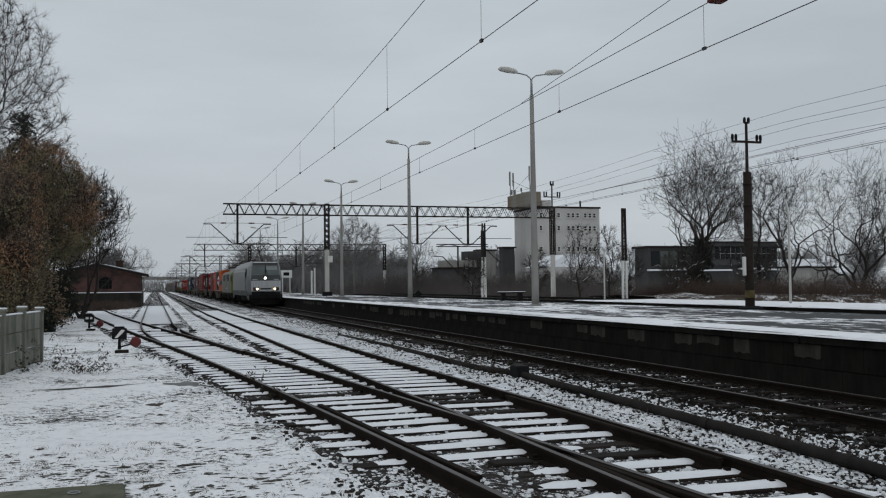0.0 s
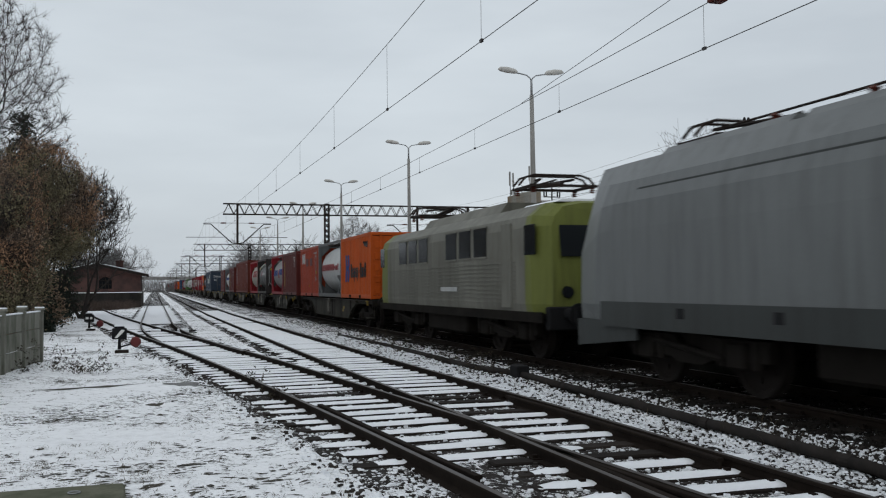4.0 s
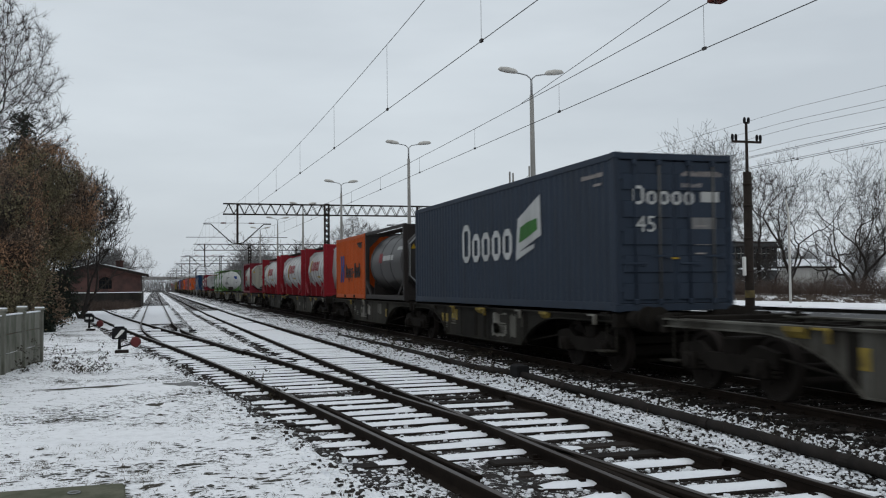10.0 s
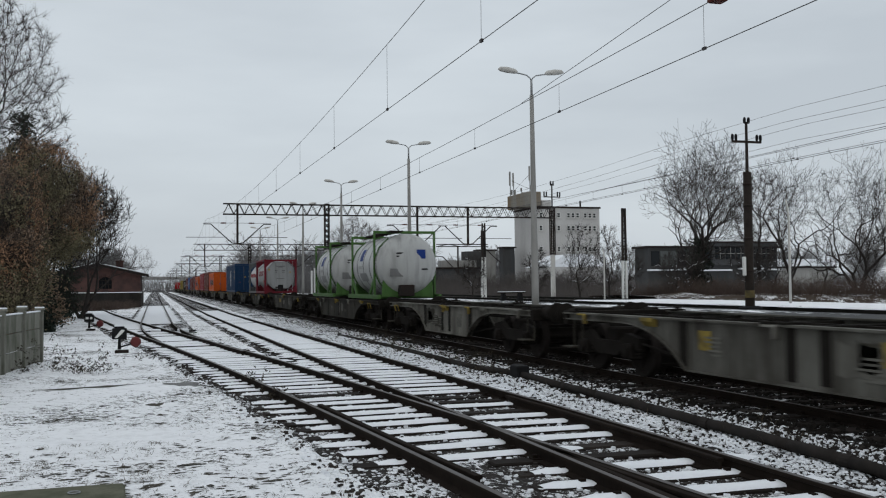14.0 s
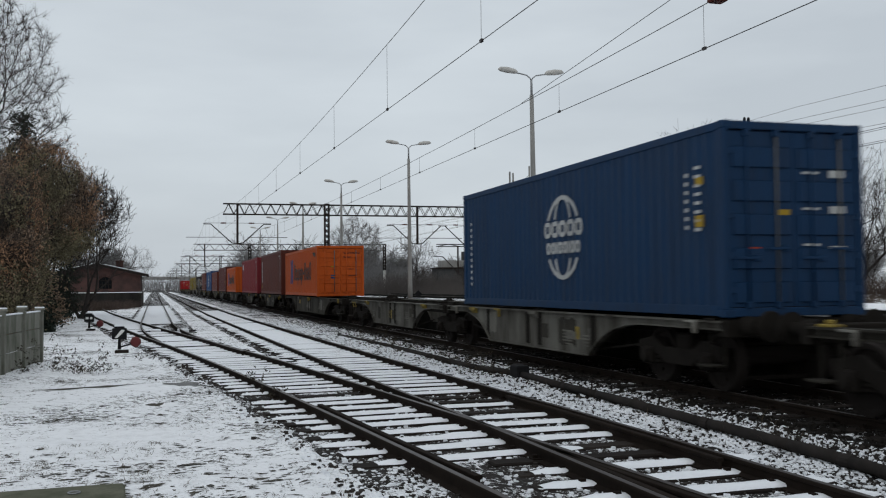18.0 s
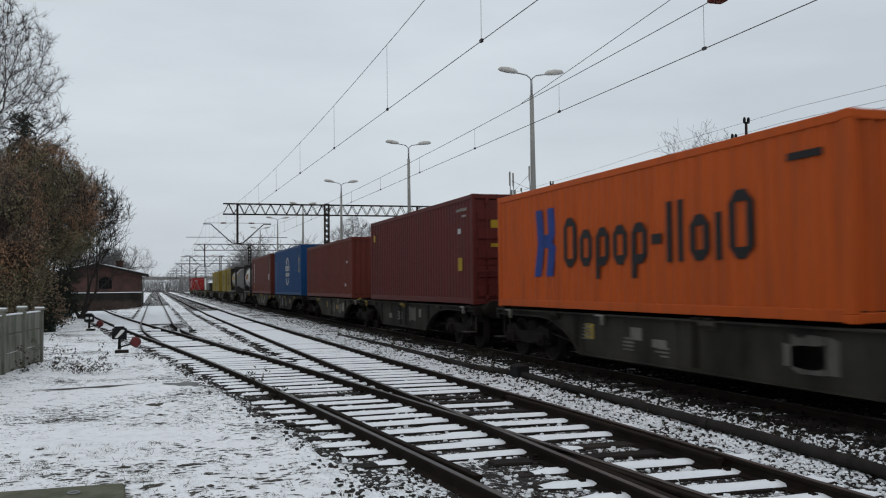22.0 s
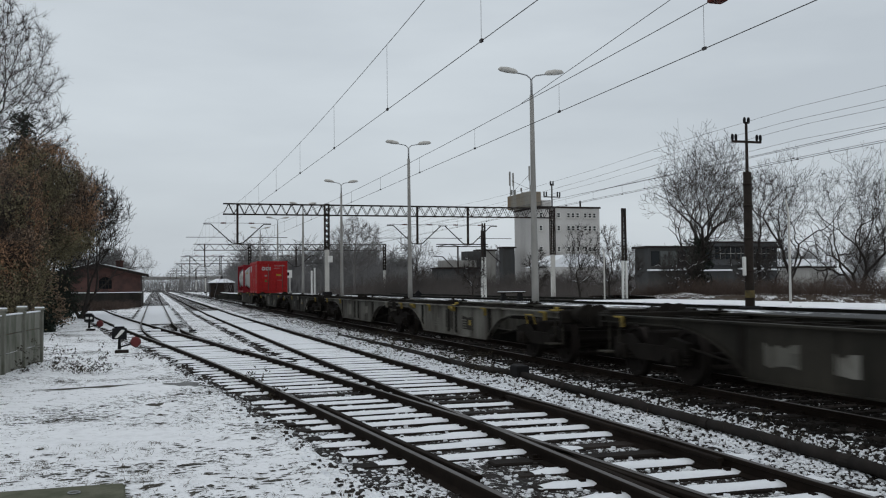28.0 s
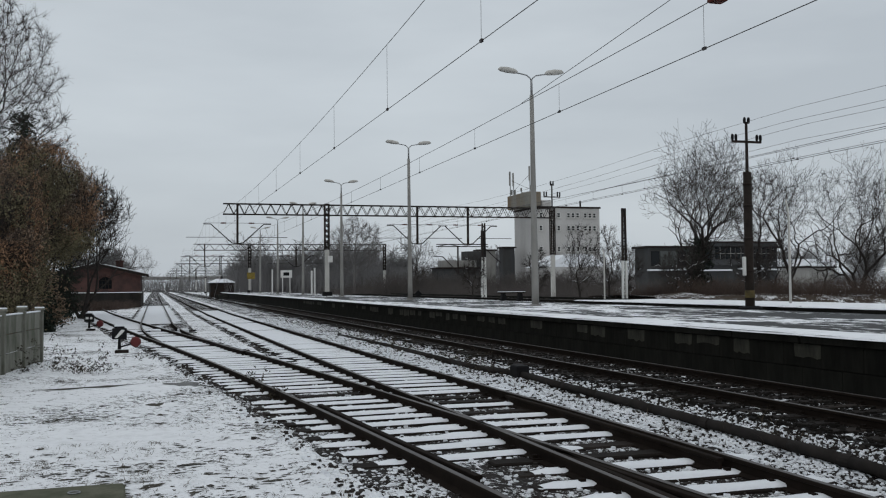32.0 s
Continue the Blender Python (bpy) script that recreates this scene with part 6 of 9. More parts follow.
    part("snow_plough", MB().prism([(-1.25, 0.62), (1.25, 0.62), (1.15, 0.18), (-1.15, 0.18)], "y", 0.75, 0.82), M_BLACK, ob, "dark track guard")
    for x in (-0.875, 0.875):
        part("buffer", MB().box(-0.28, 0.0, -0.17, 0.28, 0.05, 0.17, 0.02).lathe([(0.05, 0.1), (0.6, 0.13)], "y", 14), M_BLACK, ob, at=pose(x, 0.05, 1.04))
        part("buffer", MB().box(-0.28, -0.05, -0.17, 0.28, 0.0, 0.17, 0.02).lathe([(-0.6, 0.13), (-0.05, 0.1)], "y", 14), M_BLACK, ob, at=pose(x, L - 0.05, 1.04))
    part("coupling", MB().tube([(0, 0.1, 0.95), (0, 0.7, 1.05)], 0.06, 8).tube([(0.35, 0.6, 1.0), (0.35, 0.2, 0.5), (0.3, 0.5, 0.45)], 0.03, 6).tube([(-0.35, 0.6, 1.0), (-0.35, 0.2, 0.5), (-0.3, 0.5, 0.45)], 0.03, 6), P_BOGIE, ob)
    part("underframe_box", MB().box(-1.2, 7.2, 0.42, 1.2, 11.6, 1.0, 0.06), P_BOGIE, ob, "dark equipment case between the bogies")
    loco_bogie(ob, 4.3, 0)
    loco_bogie(ob, L - 4.3, 0)


def loco_old():
    U, L = 19.2, 16.2
    ob = mover("old_electric_locomotive", U, "older boxy grey electric locomotive with lime green cab ends", "locomotive")
    half = [(1.42, 1.05), (1.46, 1.25), (1.46, 2.9), (1.38, 3.15), (1.05, 3.42), (0.5, 3.52)]
    tip = [(1.15, 1.05), (1.18, 1.25), (1.15, 2.9), (1.08, 3.10), (0.85, 3.32), (0.4, 3.40)]
    def ends(y, k, s):
        h = [(a[0] + (b[0] - a[0]) * k, a[1] + (b[1] - a[1]) * k) for a, b in zip(tip, half)]
        return ring_y(h, lambda z: y + s * 0.16 * max(0, z - 2.1))
    part("cab", MB().rings([ends(0.62, 0, 1), ends(0.75, 0.4, 1), ends(1.15, 1.0, 0.6), ends(1.5, 1.0, 0.1)]), P_LIME, ob, "lime green cab end")
    part("cab_side", MB().rings([ends(1.5, 1.0, 0.1), ends(2.0, 1.0, 0)], caps=False), P_OLDGREY, ob)
    part("cab", MB().rings([ends(L - 2.0, 1.0, 0), ends(L - 1.15, 1.0, -0.6), ends(L - 0.75, 0.4, -1), ends(L - 0.62, 0, -1)]), P_LIME, ob, "lime green cab end")
    part("body", MB().rings([ends(2.0, 1.0, 0), ends(L - 2.0, 1.0, 0)]), P_OLDGREY, ob, "ribbed grey side walls")
    for s in (-1, 1):
        for k in range(9):
            part("rib", MB().box(-0.012, 2.1, 0, 0.012, L - 2.1, 0.02), P_OLDGREY, ob, at=pose(s * 1.466, 0, 1.35 + 0.1 * k))
        for y in (4.0, 5.2, 6.4, 9.2, 10.4, 11.6):
            w = part("window", MB().box(-0.012, 0, 0, 0.012, 0.92, 0.70, 0.004), M_GLASS, ob, "dark engine-room window", at=pose(s * 1.468, y, 2.35))
            part("window_frame", MB().box(-0.02, -0.04, -0.04, 0.02, 0.96, 0.0).box(-0.02, -0.04, 0.70, 0.02, 0.96, 0.74), P_OLDGREY, w)
        for y in (0.95, L - 1.55):
            part("cab_window", MB().box(-0.012, 0, 0, 0.012, 0.6, 0.65, 0.004), M_GLASS, ob, "dark cab side window", at=pose(s * 1.45, y, 2.3))
        part("cab_door", MB().box(-0.012, 0, 0, 0.012, 0.62, 1.9, 0.004), P_OLDGREY, ob, at=pose(s * 1.47, 2.3, 1.15))
        part("number_bar", MB().box(-0.004, 0, 0, 0.004, 1.5, 0.12), P_PLATE, ob, "pale number bar", at=pose(s * 1.482, 6.3, 1.5))
        part("sill", MB().box(s * 1.40 - 0.03, 0.7, 0.86, s * 1.40 + 0.03, L - 0.7, 1.08), P_WAGON_DK, ob)
    for x in (-0.55, 0.55):
        part("windscreen", MB().box(-0.42, -0.012, 0, 0.42, 0.012, 0.68, 0.004), M_GLASS, ob, "dark windscreen", at=pose(x, 0.68, 2.25, -9))
    for x in (-0.85, 0.85):
        part("headlight", MB().lathe([(-0.03, 0.0), (-0.03, 0.12), (0.03, 0.13)], "y", 16), M_GLASS, ob, "unlit round headlight", at=pose(x, 0.62, 1.5))
        for y, s in ((0.05, 1), (L - 0.05, -1)):
            part("buffer", MB().lathe([(0.0, 0.0), (0.0, 0.24), (s * 0.05, 0.24), (s * 0.06, 0.1), (s * 0.6, 0.13)], "y", 16), M_BLACK, ob, at=pose(x, y, 1.04))
    part("buffer_beam", MB().box(-1.3, 0.6, 0.7, 1.3, 0.8, 1.2, 0.03), M_BLACK, ob)
    part("roof_snow", MB().prism([(-0.9, 3.44), (0.9, 3.44), (0.8, 3.50), (-0.8, 3.50)], "y", 1.0, 3.0), M_SNOWCAP, ob, "thin snow on the cab roof")
    part("roof_box", MB().prism([(-0.9, 3.45), (0.9, 3.45), (0.7, 3.72), (-0.7, 3.72)], "y", 4.5, 11.5), P_OLDGREY, ob, "ventilator housing on the roof")
    for y in (3.2, 12.8):
        pantograph(ob, y, False, -1 if y > 8 else 1)
    part("underframe_box", MB().box(-1.25, 6.2, 0.4, 1.25, 9.9, 0.95, 0.05), P_BOGIE, ob, "dark equipment case between the bogies")
    loco_bogie(ob, 3.6, U)
    loco_bogie(ob, L - 3.6, U)


loco_modern()
loco_old()
# ---------------- overhead line ----------------
def lattice_beam(mb, xa, xb, y, z0, z1, d=0.55, bay=0.95):
    """A four-chord lattice girder across the tracks."""
    for yy in (y - d / 2, y + d / 2):
        for z in (z0, z1):
            mb.box(xa, yy - 0.045, z - 0.045, xb, yy + 0.045, z + 0.045)
        n = max(2, round((xb - xa) / bay))
        for i in range(n):
            a, b = xa + (xb - xa) * i / n, xa + (xb - xa) * (i + 0.5) / n
            c = xa + (xb - xa) * (i + 1) / n
            mb.tube([(a, yy, z0), (b, yy, z1)], 0.028, 4)
            mb.tube([(b, yy, z1), (c, yy, z0)], 0.028, 4)
    return mb


def hanger(ob, x, y, z0, z1):
    part("hanger", MB().box(x - 0.09, y - 0.09, z1, x + 0.09, y + 0.09, z0), M_STEEL_DK, ob, "dark hanging post")
    for s in (-1, 1):
        a = part("bracket", MB().tube([(x + s * 0.1, y, z1 + 0.05), (x + s * 0.5, y, z1 + 0.1), (x + s * 2.35, y, z1 + 1.80), (x + s * 3.0, y, z1 + 1.80)], 0.05, 6), M_STEEL_DK, ob, "bent tube bracket")
        part("insulator", MB().lathe([(-0.25, 0.03), (-0.2, 0.07), (-0.1, 0.05), (0, 0.07), (0.1, 0.05), (0.2, 0.07), (0.25, 0.03)], "x", 8, (x + s * 1.25, y, z1 + 1.9)), P_BROWN2, ob)
    part("span_tube", MB().tube([(x - 3.0, y, z1 + 1.9), (x + 3.0, y, z1 + 1.9)], 0.018, 5), M_STEEL_DK, ob)
    for s in (-1, 1):
        part("registration_arm", MB().tube([(x + s * 0.9, y, z1 + 0.62), (x + s * 4.5, y, z1 + 0.60)], 0.026, 5), M_STEEL_DK, ob)


def lattice_mast(x, y, z0, h, parent=None, label="lattice catenary mast, white below and dark above", w=0.42, split=0.55):
    ob = thing("catenary_mast", pose(x, y, z0), label, "mast", "catenary masts")
    for k, (a, b, m, nm) in enumerate(((0.0, h * split, M_WHITE, "lower_mast"), (h * split, h, M_STEEL_DK, "upper_mast"))):
        mb = MB()
        for sx in (-1, 1):
            t0, t1 = 1 - 0.35 * a / h, 1 - 0.35 * b / h
            mb.add([(sx * w / 2 * t0 + dx, dy, a) for dx in (-0.04, 0.04) for dy in (-0.09, 0.09)] + [(sx * w / 2 * t1 + dx, dy, b) for dx in (-0.04, 0.04) for dy in (-0.09, 0.09)],
                   [(0, 1, 3, 2), (4, 6, 7, 5), (0, 4, 5, 1), (2, 3, 7, 6), (0, 2, 6, 4), (1, 5, 7, 3)])
        z = a + 0.15
        s = 1
        while z < b - 0.4:
            t = 1 - 0.35 * z / h
            mb.box(-w / 2 * t, -0.03, z, w / 2 * t, 0.03, z + 0.05)
            mb.tube([(-s * w / 2 * t, 0, z), (s * w / 2 * t, 0, z + 0.45)], 0.02, 4)
            s = -s
            z += 0.5
        part(nm, mb, m, ob)
    part("footing", MB().box(-0.45, -0.35, -0.5, 0.45, 0.35, 0.12, 0.05), M_BLACK, ob, "dark tarred footing")
    return ob


def gantry(y, xa, xm, xb, zb, zbase, hangers, detail=True):
    ob = thing("catenary_gantry", pose(0, 0, 0), "dark lattice gantry across the tracks on masts white at the foot", "gantry", "catenary gantries")
    part("beam", lattice_beam(MB(), xa, xb, y, zb - 0.95, zb, bay=0.95 if detail else 1.6), M_STEEL_DK, ob, "dark lattice girder")
    for x, zl in ((xm, zbase), (xb, GZ)):
        h = zb + 0.1 - zl
        lower = MB()
        w = 0.19
        lower.box(x - w, y - w, zl + 0.35, x + w, y + w, zl + h * 0.5, 0.03)
        part("mast_foot", lower, M_CONC_PALE, ob, "white-painted lower mast")
        part("mast_base", MB().box(x - 0.4, y - 0.4, zl - 0.1, x + 0.4, y + 0.4, zl + 0.38, 0.05), M_BLACK, ob, "black tarred base")
        up = MB()
        for sx in (-1, 1):
            for sy in (-1, 1):
                up.box(x + sx * w - 0.05, y + sy * w - 0.05, zl + h * 0.5, x + sx * w + 0.05, y + sy * w + 0.05, zl + h)
        z = zl + h * 0.5
        while z < zl + h - 0.5:
            for sy in (-w, w):
                up.tube([(x - w, y + sy, z), (x + w, y + sy, z + 0.5)], 0.03, 4).tube([(x + w, y + sy, z), (x - w, y + sy, z + 0.5)], 0.03, 4)
            z += 0.5
        up.box(x - w - 0.02, y - w - 0.02, zl + h - 0.02, x + w + 0.02, y + w + 0.02, zl + h + 0.03)
        part("mast_top", up, M_STEEL_DK, ob, "dark lattice upper mast")
        if detail and x == xm:
            part("notice_plate", MB().box(x + 0.05, y - w - 0.06, zl + 3.1, x + 0.5, y - w - 0.03, zl + 3.7, 0.004), M_WHITE, ob, "small white enamel plate")
    for x in hangers:
        hanger(ob, x, y, zb, zb - 3.65)
    return ob


G1 = 88.0


def pole_head(ob, x, y, z):
    """A thin extension with a cross arm and upright insulators."""
    part("extension", MB().tube([(x, y, z), (x, y, z + 2.5)], 0.07, 6), M_STEEL_DK, ob)
    part("cross_arm", MB().box(x - 0.9, y - 0.05, z + 1.12, x + 0.9, y + 0.05, z + 1.22), M_STEEL_DK, ob)
    for dx, dz in ((-0.85, 1.22), (-0.6, 1.22), (0.6, 1.22), (0.85, 1.22), (-0.14, 2.3), (0.14, 2.3)):
        part("insulator", MB().lathe([(0.0, 0.04), (0.06, 0.08), (0.42, 0.08), (0.48, 0.04)], "z", 8, (x + dx, y, z + dz)), M_BLACK, ob)


pole_head(gantry(G1, 5.94, 15.36, 38.1, 9.22, 0.78, (7.2, 24.1, 29.2)), 38.1, G1, 9.2)
gantry(155.0, 5.9, 14.6, 36.7, 8.5, 0.78, (7.6, 22.0), False)
for k in range(1, 6):
    gantry(155.0 + 66.0 * k, 5.6, 14.3, 36.5, 8.6, 0.0, (7.6, 22.0), False)

# wires: messenger, contact wire and droppers for each wired track
def overhead(fx, zc, zm_low, zm_high, ya, yb, supports, name_label):
    ob = thing("overhead_wire", pose(0, 0, 0), name_label, "overhead wire", "overhead wires")
    def sag(y):
        a = max((s for s in supports if s <= y), default=supports[0] - 66)
        b = min((s for s in supports if s > y), default=a + 66)
        t = (y - a) / max(b - a, 1)
        return zm_low + (zm_high - zm_low) * (2 * t - 1) ** 2
    ys = [ya + (yb - ya) * i / 240 for i in range(241)]
    part("contact_wire", MB().tube([(fx(y), y, zc) for y in ys], 0.0085, 4), M_WIRE, ob)
    part("messenger_wire", MB().tube([(fx(y), y, sag(y)) for y in ys], 0.0085, 4), M_WIRE, ob)
    y = ya + 3.6
    while y < yb and y < 260:
        if y > -30:
            part("dropper", MB().tube([(fx(y), y, sag(y)), (fx(y), y, zc)], 0.004, 4), M_WIRE, ob)
            part("dropper_clamp", MB().box(fx(y) - 0.02, y - 0.05, zc - 0.02, fx(y) + 0.02, y + 0.05, zc + 0.03), M_WIRE, ob)
        y += 6.2
    return ob


FAR = [155, 221, 287, 353, 419, 485, 551, 617, 683]
overhead(lambda y: XC, 5.73, 6.235, 6.88, -200, 680, [-182, -92, -2, 88] + FAR, "overhead contact line above the main track")
overhead(lambda y: 5.2 - 0.011 * min(max(y, 0), 70), 5.6, 6.5, 7.85, -200, 680, [-158, -76, 6, 88] + FAR, "overhead contact line above the second track")
overhead(lambda y: 20.45, 5.73, 6.15, 6.75, -200, 680, [-130, -20, 88] + FAR, "overhead contact line above the track between the platforms")
overhead(lambda y: 25.0, 6.7, 7.1, 7.6, -200, 400, [-130, -20, 88] + FAR, "overhead feeder line beyond the platforms")
bw = thing("bracing_wire", pose(0, 0, 0), "slanting tie wire joining the overhead line", "wire")
part("wire", MB().tube([(XC, 23.0, 6.38), (XC, 15.5, 6.91), (XC, 4.0, 7.7)], 0.008, 4), M_WIRE, bw)

# telegraph wires on the dark pole
def span(pts, r=0.006):
    return MB().tube(pts, r, 4)


tw = thing("telegraph_wire", pose(0, 0, 0), "thin telegraph wires on insulators beside the far platform", "wire")
for z, x in ((7.85, 21.4), (7.3, 20.9), (7.3, 21.9), (6.7, 21.4)):
    pts = []
    for i in range(40):
        y = -60 + 8 * i
        t = ((y - 31) % 46) / 46
        pts.append((x + 0.05 * (y - 31) * 0.12, y, z - 0.9 * 4 * t * (1 - t) * 0.5))
    part("wire", span(pts), M_WIRE, tw)

# a tensioning weight and insulator hung over the main track
ins = thing("section_insulator", pose(XC, 13.96, 0), "dark brown insulator block in the overhead line", "insulator")
part("body", MB().box(-0.14, -0.12, 6.42, 0.14, 0.12, 6.50, 0.02).box(-0.07, -0.05, 6.50, 0.07, 0.05, 6.56, 0.01), P_BROWN2, ins)

# ---------------- platform lamps ----------------
def platform_lamp(m):
    ob = thing("platform_lamp", m, "tall grey concrete platform lamp with two curved arms", "street lamp", "platform lamps")
    mb = MB()
    n = 12
    part("post", MB().lathe([(0.0, 0.155), (0.9, 0.15), (6.0, 0.105), (8.85, 0.085)], "z", 12), M_CONC, ob, "tapered grey concrete post", True)
    part("upper_tube", MB().lathe([(8.8, 0.055), (9.3, 0.05), (9.55, 0.045)], "z", 10), M_STEEL_GREY, ob, "", True)
    for s in (-1, 1):
        pts = [(0, 0, 9.43), (s * 0.06, 0, 9.58), (s * 0.2, 0, 9.69), (s * 0.5, 0, 9.75), (s * 0.85, 0, 9.79)]
        a = part("arm", MB().tube(pts, 0.028, 8), M_STEEL_GREY, ob, "", True)
        rings = []
        for t, w, h in ((0.0, 0.05, 0.05), (0.10, 0.13, 0.13), (0.45, 0.16, 0.17), (0.75, 0.13, 0.13), (0.86, 0.03, 0.03)):
            x = s * (0.62 + t)
            z = 9.79 + 0.11 * t
            rings.append([(x, w * math.cos(2 * math.pi * k / n), z + h * (math.sin(2 * math.pi * k / n) if math.sin(2 * math.pi * k / n) > 0 else 0.5 * math.sin(2 * math.pi * k / n))) for k in range(n)])
        part("lamp_head", MB().rings(rings), M_CONC_PALE, a, "pale boat-shaped lantern", True)
    part("footing", MB().lathe([(-0.05, 0.26), (0.06, 0.24), (0.08, 0.17)], "z", 12), M_CONC, ob)
    return ob


lamp0 = platform_lamp(pose(15.25, 37.1, 0.77, 0, -0.3))
for y in (57.7, 80.4, 102.6, 124.5, 146.0):
    copy_thing(lamp0, pose(15.3, y, 0.77, 0, RND.uniform(-0.3, 0.3)))
# ---------------- the dark telegraph pole beside the track ----------------
tp = thing("telegraph_pole", pose(21.0, 30.4, GZ), "dark timber pole with a cross arm, insulators and yellow band", "pole")
part("pole", MB().lathe([(0.0, 0.19), (1.2, 0.17), (5.9, 0.15)], "z", 12), M_SLEEPER, tp, "tarred timber pole", True)
part("pole_top", MB().lathe([(5.8, 0.06), (7.75, 0.05)], "z", 8), M_STEEL_DK, tp, "thin steel extension")
part("cross_arm", MB().box(-0.62, -0.04, 6.98, 0.62, 0.04, 7.06), M_STEEL_DK, tp)
for x, z in ((-0.6, 7.06), (-0.45, 7.06), (0.45, 7.06), (0.6, 7.06), (-0.07, 7.7), (0.1, 7.7)):
    part("insulator", MB().lathe([(0.0, 0.03), (0.05, 0.055), (0.18, 0.055), (0.24, 0.03)], "z", 8, (x, 0, z)), M_BLACK, tp)
part("band", MB().lathe([(1.25, 0.178), (1.27, 0.182), (1.5, 0.18), (1.52, 0.174)], "z", 12), mat("faded_yellow_band", (0.17, 0.13, 0.05), 0.8, 0, (0.06, 0.05, 0.03), 4, 20, 0.5), tp, "faded yellow band")
for z in (2.2, 3.4, 4.6, 5.4):
    part("clamp", MB().lathe([(z, 0.165), (z + 0.01, 0.19), (z + 0.06, 0.19), (z + 0.07, 0.165)], "z", 12), M_STEEL_DK, tp)
part("footing", MB().box(-0.35, -0.3, -0.3, 0.35, 0.3, 0.95, 0.06), M_BLACK, tp, "dark footing block")

# white post beside it, and the tall white signal tube
part("plate", MB().box(-0.34, -0.16, 2.06, -0.22, -0.05, 2.76, 0.02), M_WHITE, tp, "white enamel plate on the pole")
sp_ = thing("lamp_pole", pose(25.3, 33.8, 0.77), "slim pale lamp pole with a drooping arm on the second platform", "street lamp")
part("pole", MB().tube([(0, 0, 0), (0.0, 0, 3.2), (0.0, 0, 3.6), (-0.05, 0, 4.0), (-0.12, 0, 4.3)], [0.055, 0.045, 0.04, 0.035, 0.025], 8), M_CONC_PALE, sp_, "", True)
sp2 = thing("lamp_pole", pose(24.9, 50.1, 0.77), "slim white pole beyond the second platform", "pole")
part("pole", MB().tube([(0, 0, 0), (0, 0, 2.5), (-0.06, 0, 2.75), (-0.12, 0, 2.85)], [0.05, 0.042, 0.035, 0.025], 8), M_CONC_PALE, sp2)
lattice_mast(27.4, 52.4, GZ, 6.4, w=0.26, split=0.5)
lattice_mast(24.5, 70.0, GZ, 6.6, w=0.3, split=0.6)
lm = lattice_mast(30.0, 86.0, GZ, 7.0, w=0.34, split=0.5)
part("arm", MB().box(-4.6, -0.06, 5.42, 0.5, 0.06, 5.50).box(-4.6, -0.06, 5.62, 0.5, 0.06, 5.70).tube([(-4.6, 0, 5.46), (-3.4, 0, 5.66)], 0.03, 4).tube([(-3.4, 0, 5.66), (-2.2, 0, 5.46)], 0.03, 4).tube([(-2.2, 0, 5.46), (-1.0, 0, 5.66)], 0.03, 4), M_STEEL_DK, lm, "dark lattice arm")
part("drop_post", MB().box(-2.55, -0.06, 2.9, -2.43, 0.06, 5.45), M_STEEL_DK, lm)
part("stay", MB().tube([(-2.5, 0, 3.0), (-4.0, 0, 4.5), (-4.9, 0, 4.55)], 0.045, 6).tube([(0.1, 0, 5.4), (1.8, 0, 3.9)], 0.04, 6), M_STEEL_DK, lm)

# ---------------- bench, small signs ----------------
bench = thing("bench", pose(19.2, 50.2, GZ + 0.93), "low dark bench on two black legs with snow", "bench")
part("seat", MB().box(-0.8, -0.2, 0.40, 0.8, 0.2, 0.47, 0.015), M_SLEEPER, bench)
part("snow", MB().box(-0.78, -0.17, 0.471, 0.78, 0.17, 0.505, 0.014), M_SNOWCAP, bench, "thin snow on the seat")
for x in (-0.5, 0.5):
    part("leg", MB().prism([(x - 0.16, -0.0), (x + 0.16, 0.0), (x + 0.07, 0.40), (x - 0.07, 0.40)], "y", -0.18, 0.18), M_BLACK, bench)

def small_signal(x, y, z, h):
    ob = thing("dwarf_sign", pose(x, y, z), "small black diamond sign on a thin post", "sign")
    part("post", MB().tube([(0, 0, 0), (0, 0, h)], 0.025, 6), M_BLACK, ob)
    part("plate", MB().prism([(-0.28, h), (0, h + 0.28), (0.28, h), (0, h - 0.28)], "y", -0.04, -0.015), M_BLACK, ob)
small_signal(18.10, 66.04, 0.75, 0.30)
small_signal(44.51, 135.86, GZ, 0.8)

# ---------------- station sign boards further along the platform ----------------
sb = thing("station_sign", pose(15.4, 117.0, 0.76), "white station sign on two posts, writing too small to read", "sign")
for x in (-0.45, 0.45):
    part("post", MB().box(x - 0.05, -0.05, 0, x + 0.05, 0.05, 2.9), M_WHITE, sb)
part("board", MB().box(-0.7, -0.09, 2.0, 0.7, -0.052, 2.9, 0.01), M_WHITE, sb)
part("symbol", MB().box(-0.35, -0.1, 2.25, 0.35, -0.088, 2.65), M_BLACK, sb, "dark bar of writing")
for x, y, h in ((16.3, 103.0, 2.6), (16.7, 103.5, 2.9), (15.0, 128.0, 3.2)):
    w_ = thing("marker_post", pose(x, y, 0.76), "white marker post on the platform", "post")
    part("post", MB().box(-0.09, -0.06, 0, 0.09, 0.06, h, 0.01), M_WHITE, w_)
ys_ = thing("speed_sign", pose(14.3, 150.0, 0.7), "faded yellow sign board on a post", "sign")
part("post", MB().box(-0.06, -0.06, 0, 0.06, 0.06, 2.4), M_STEEL_GREY, ys_)
part("board", MB().box(-0.6, -0.1, 2.2, 0.6, -0.06, 3.2, 0.01), M_YELLOW, ys_)

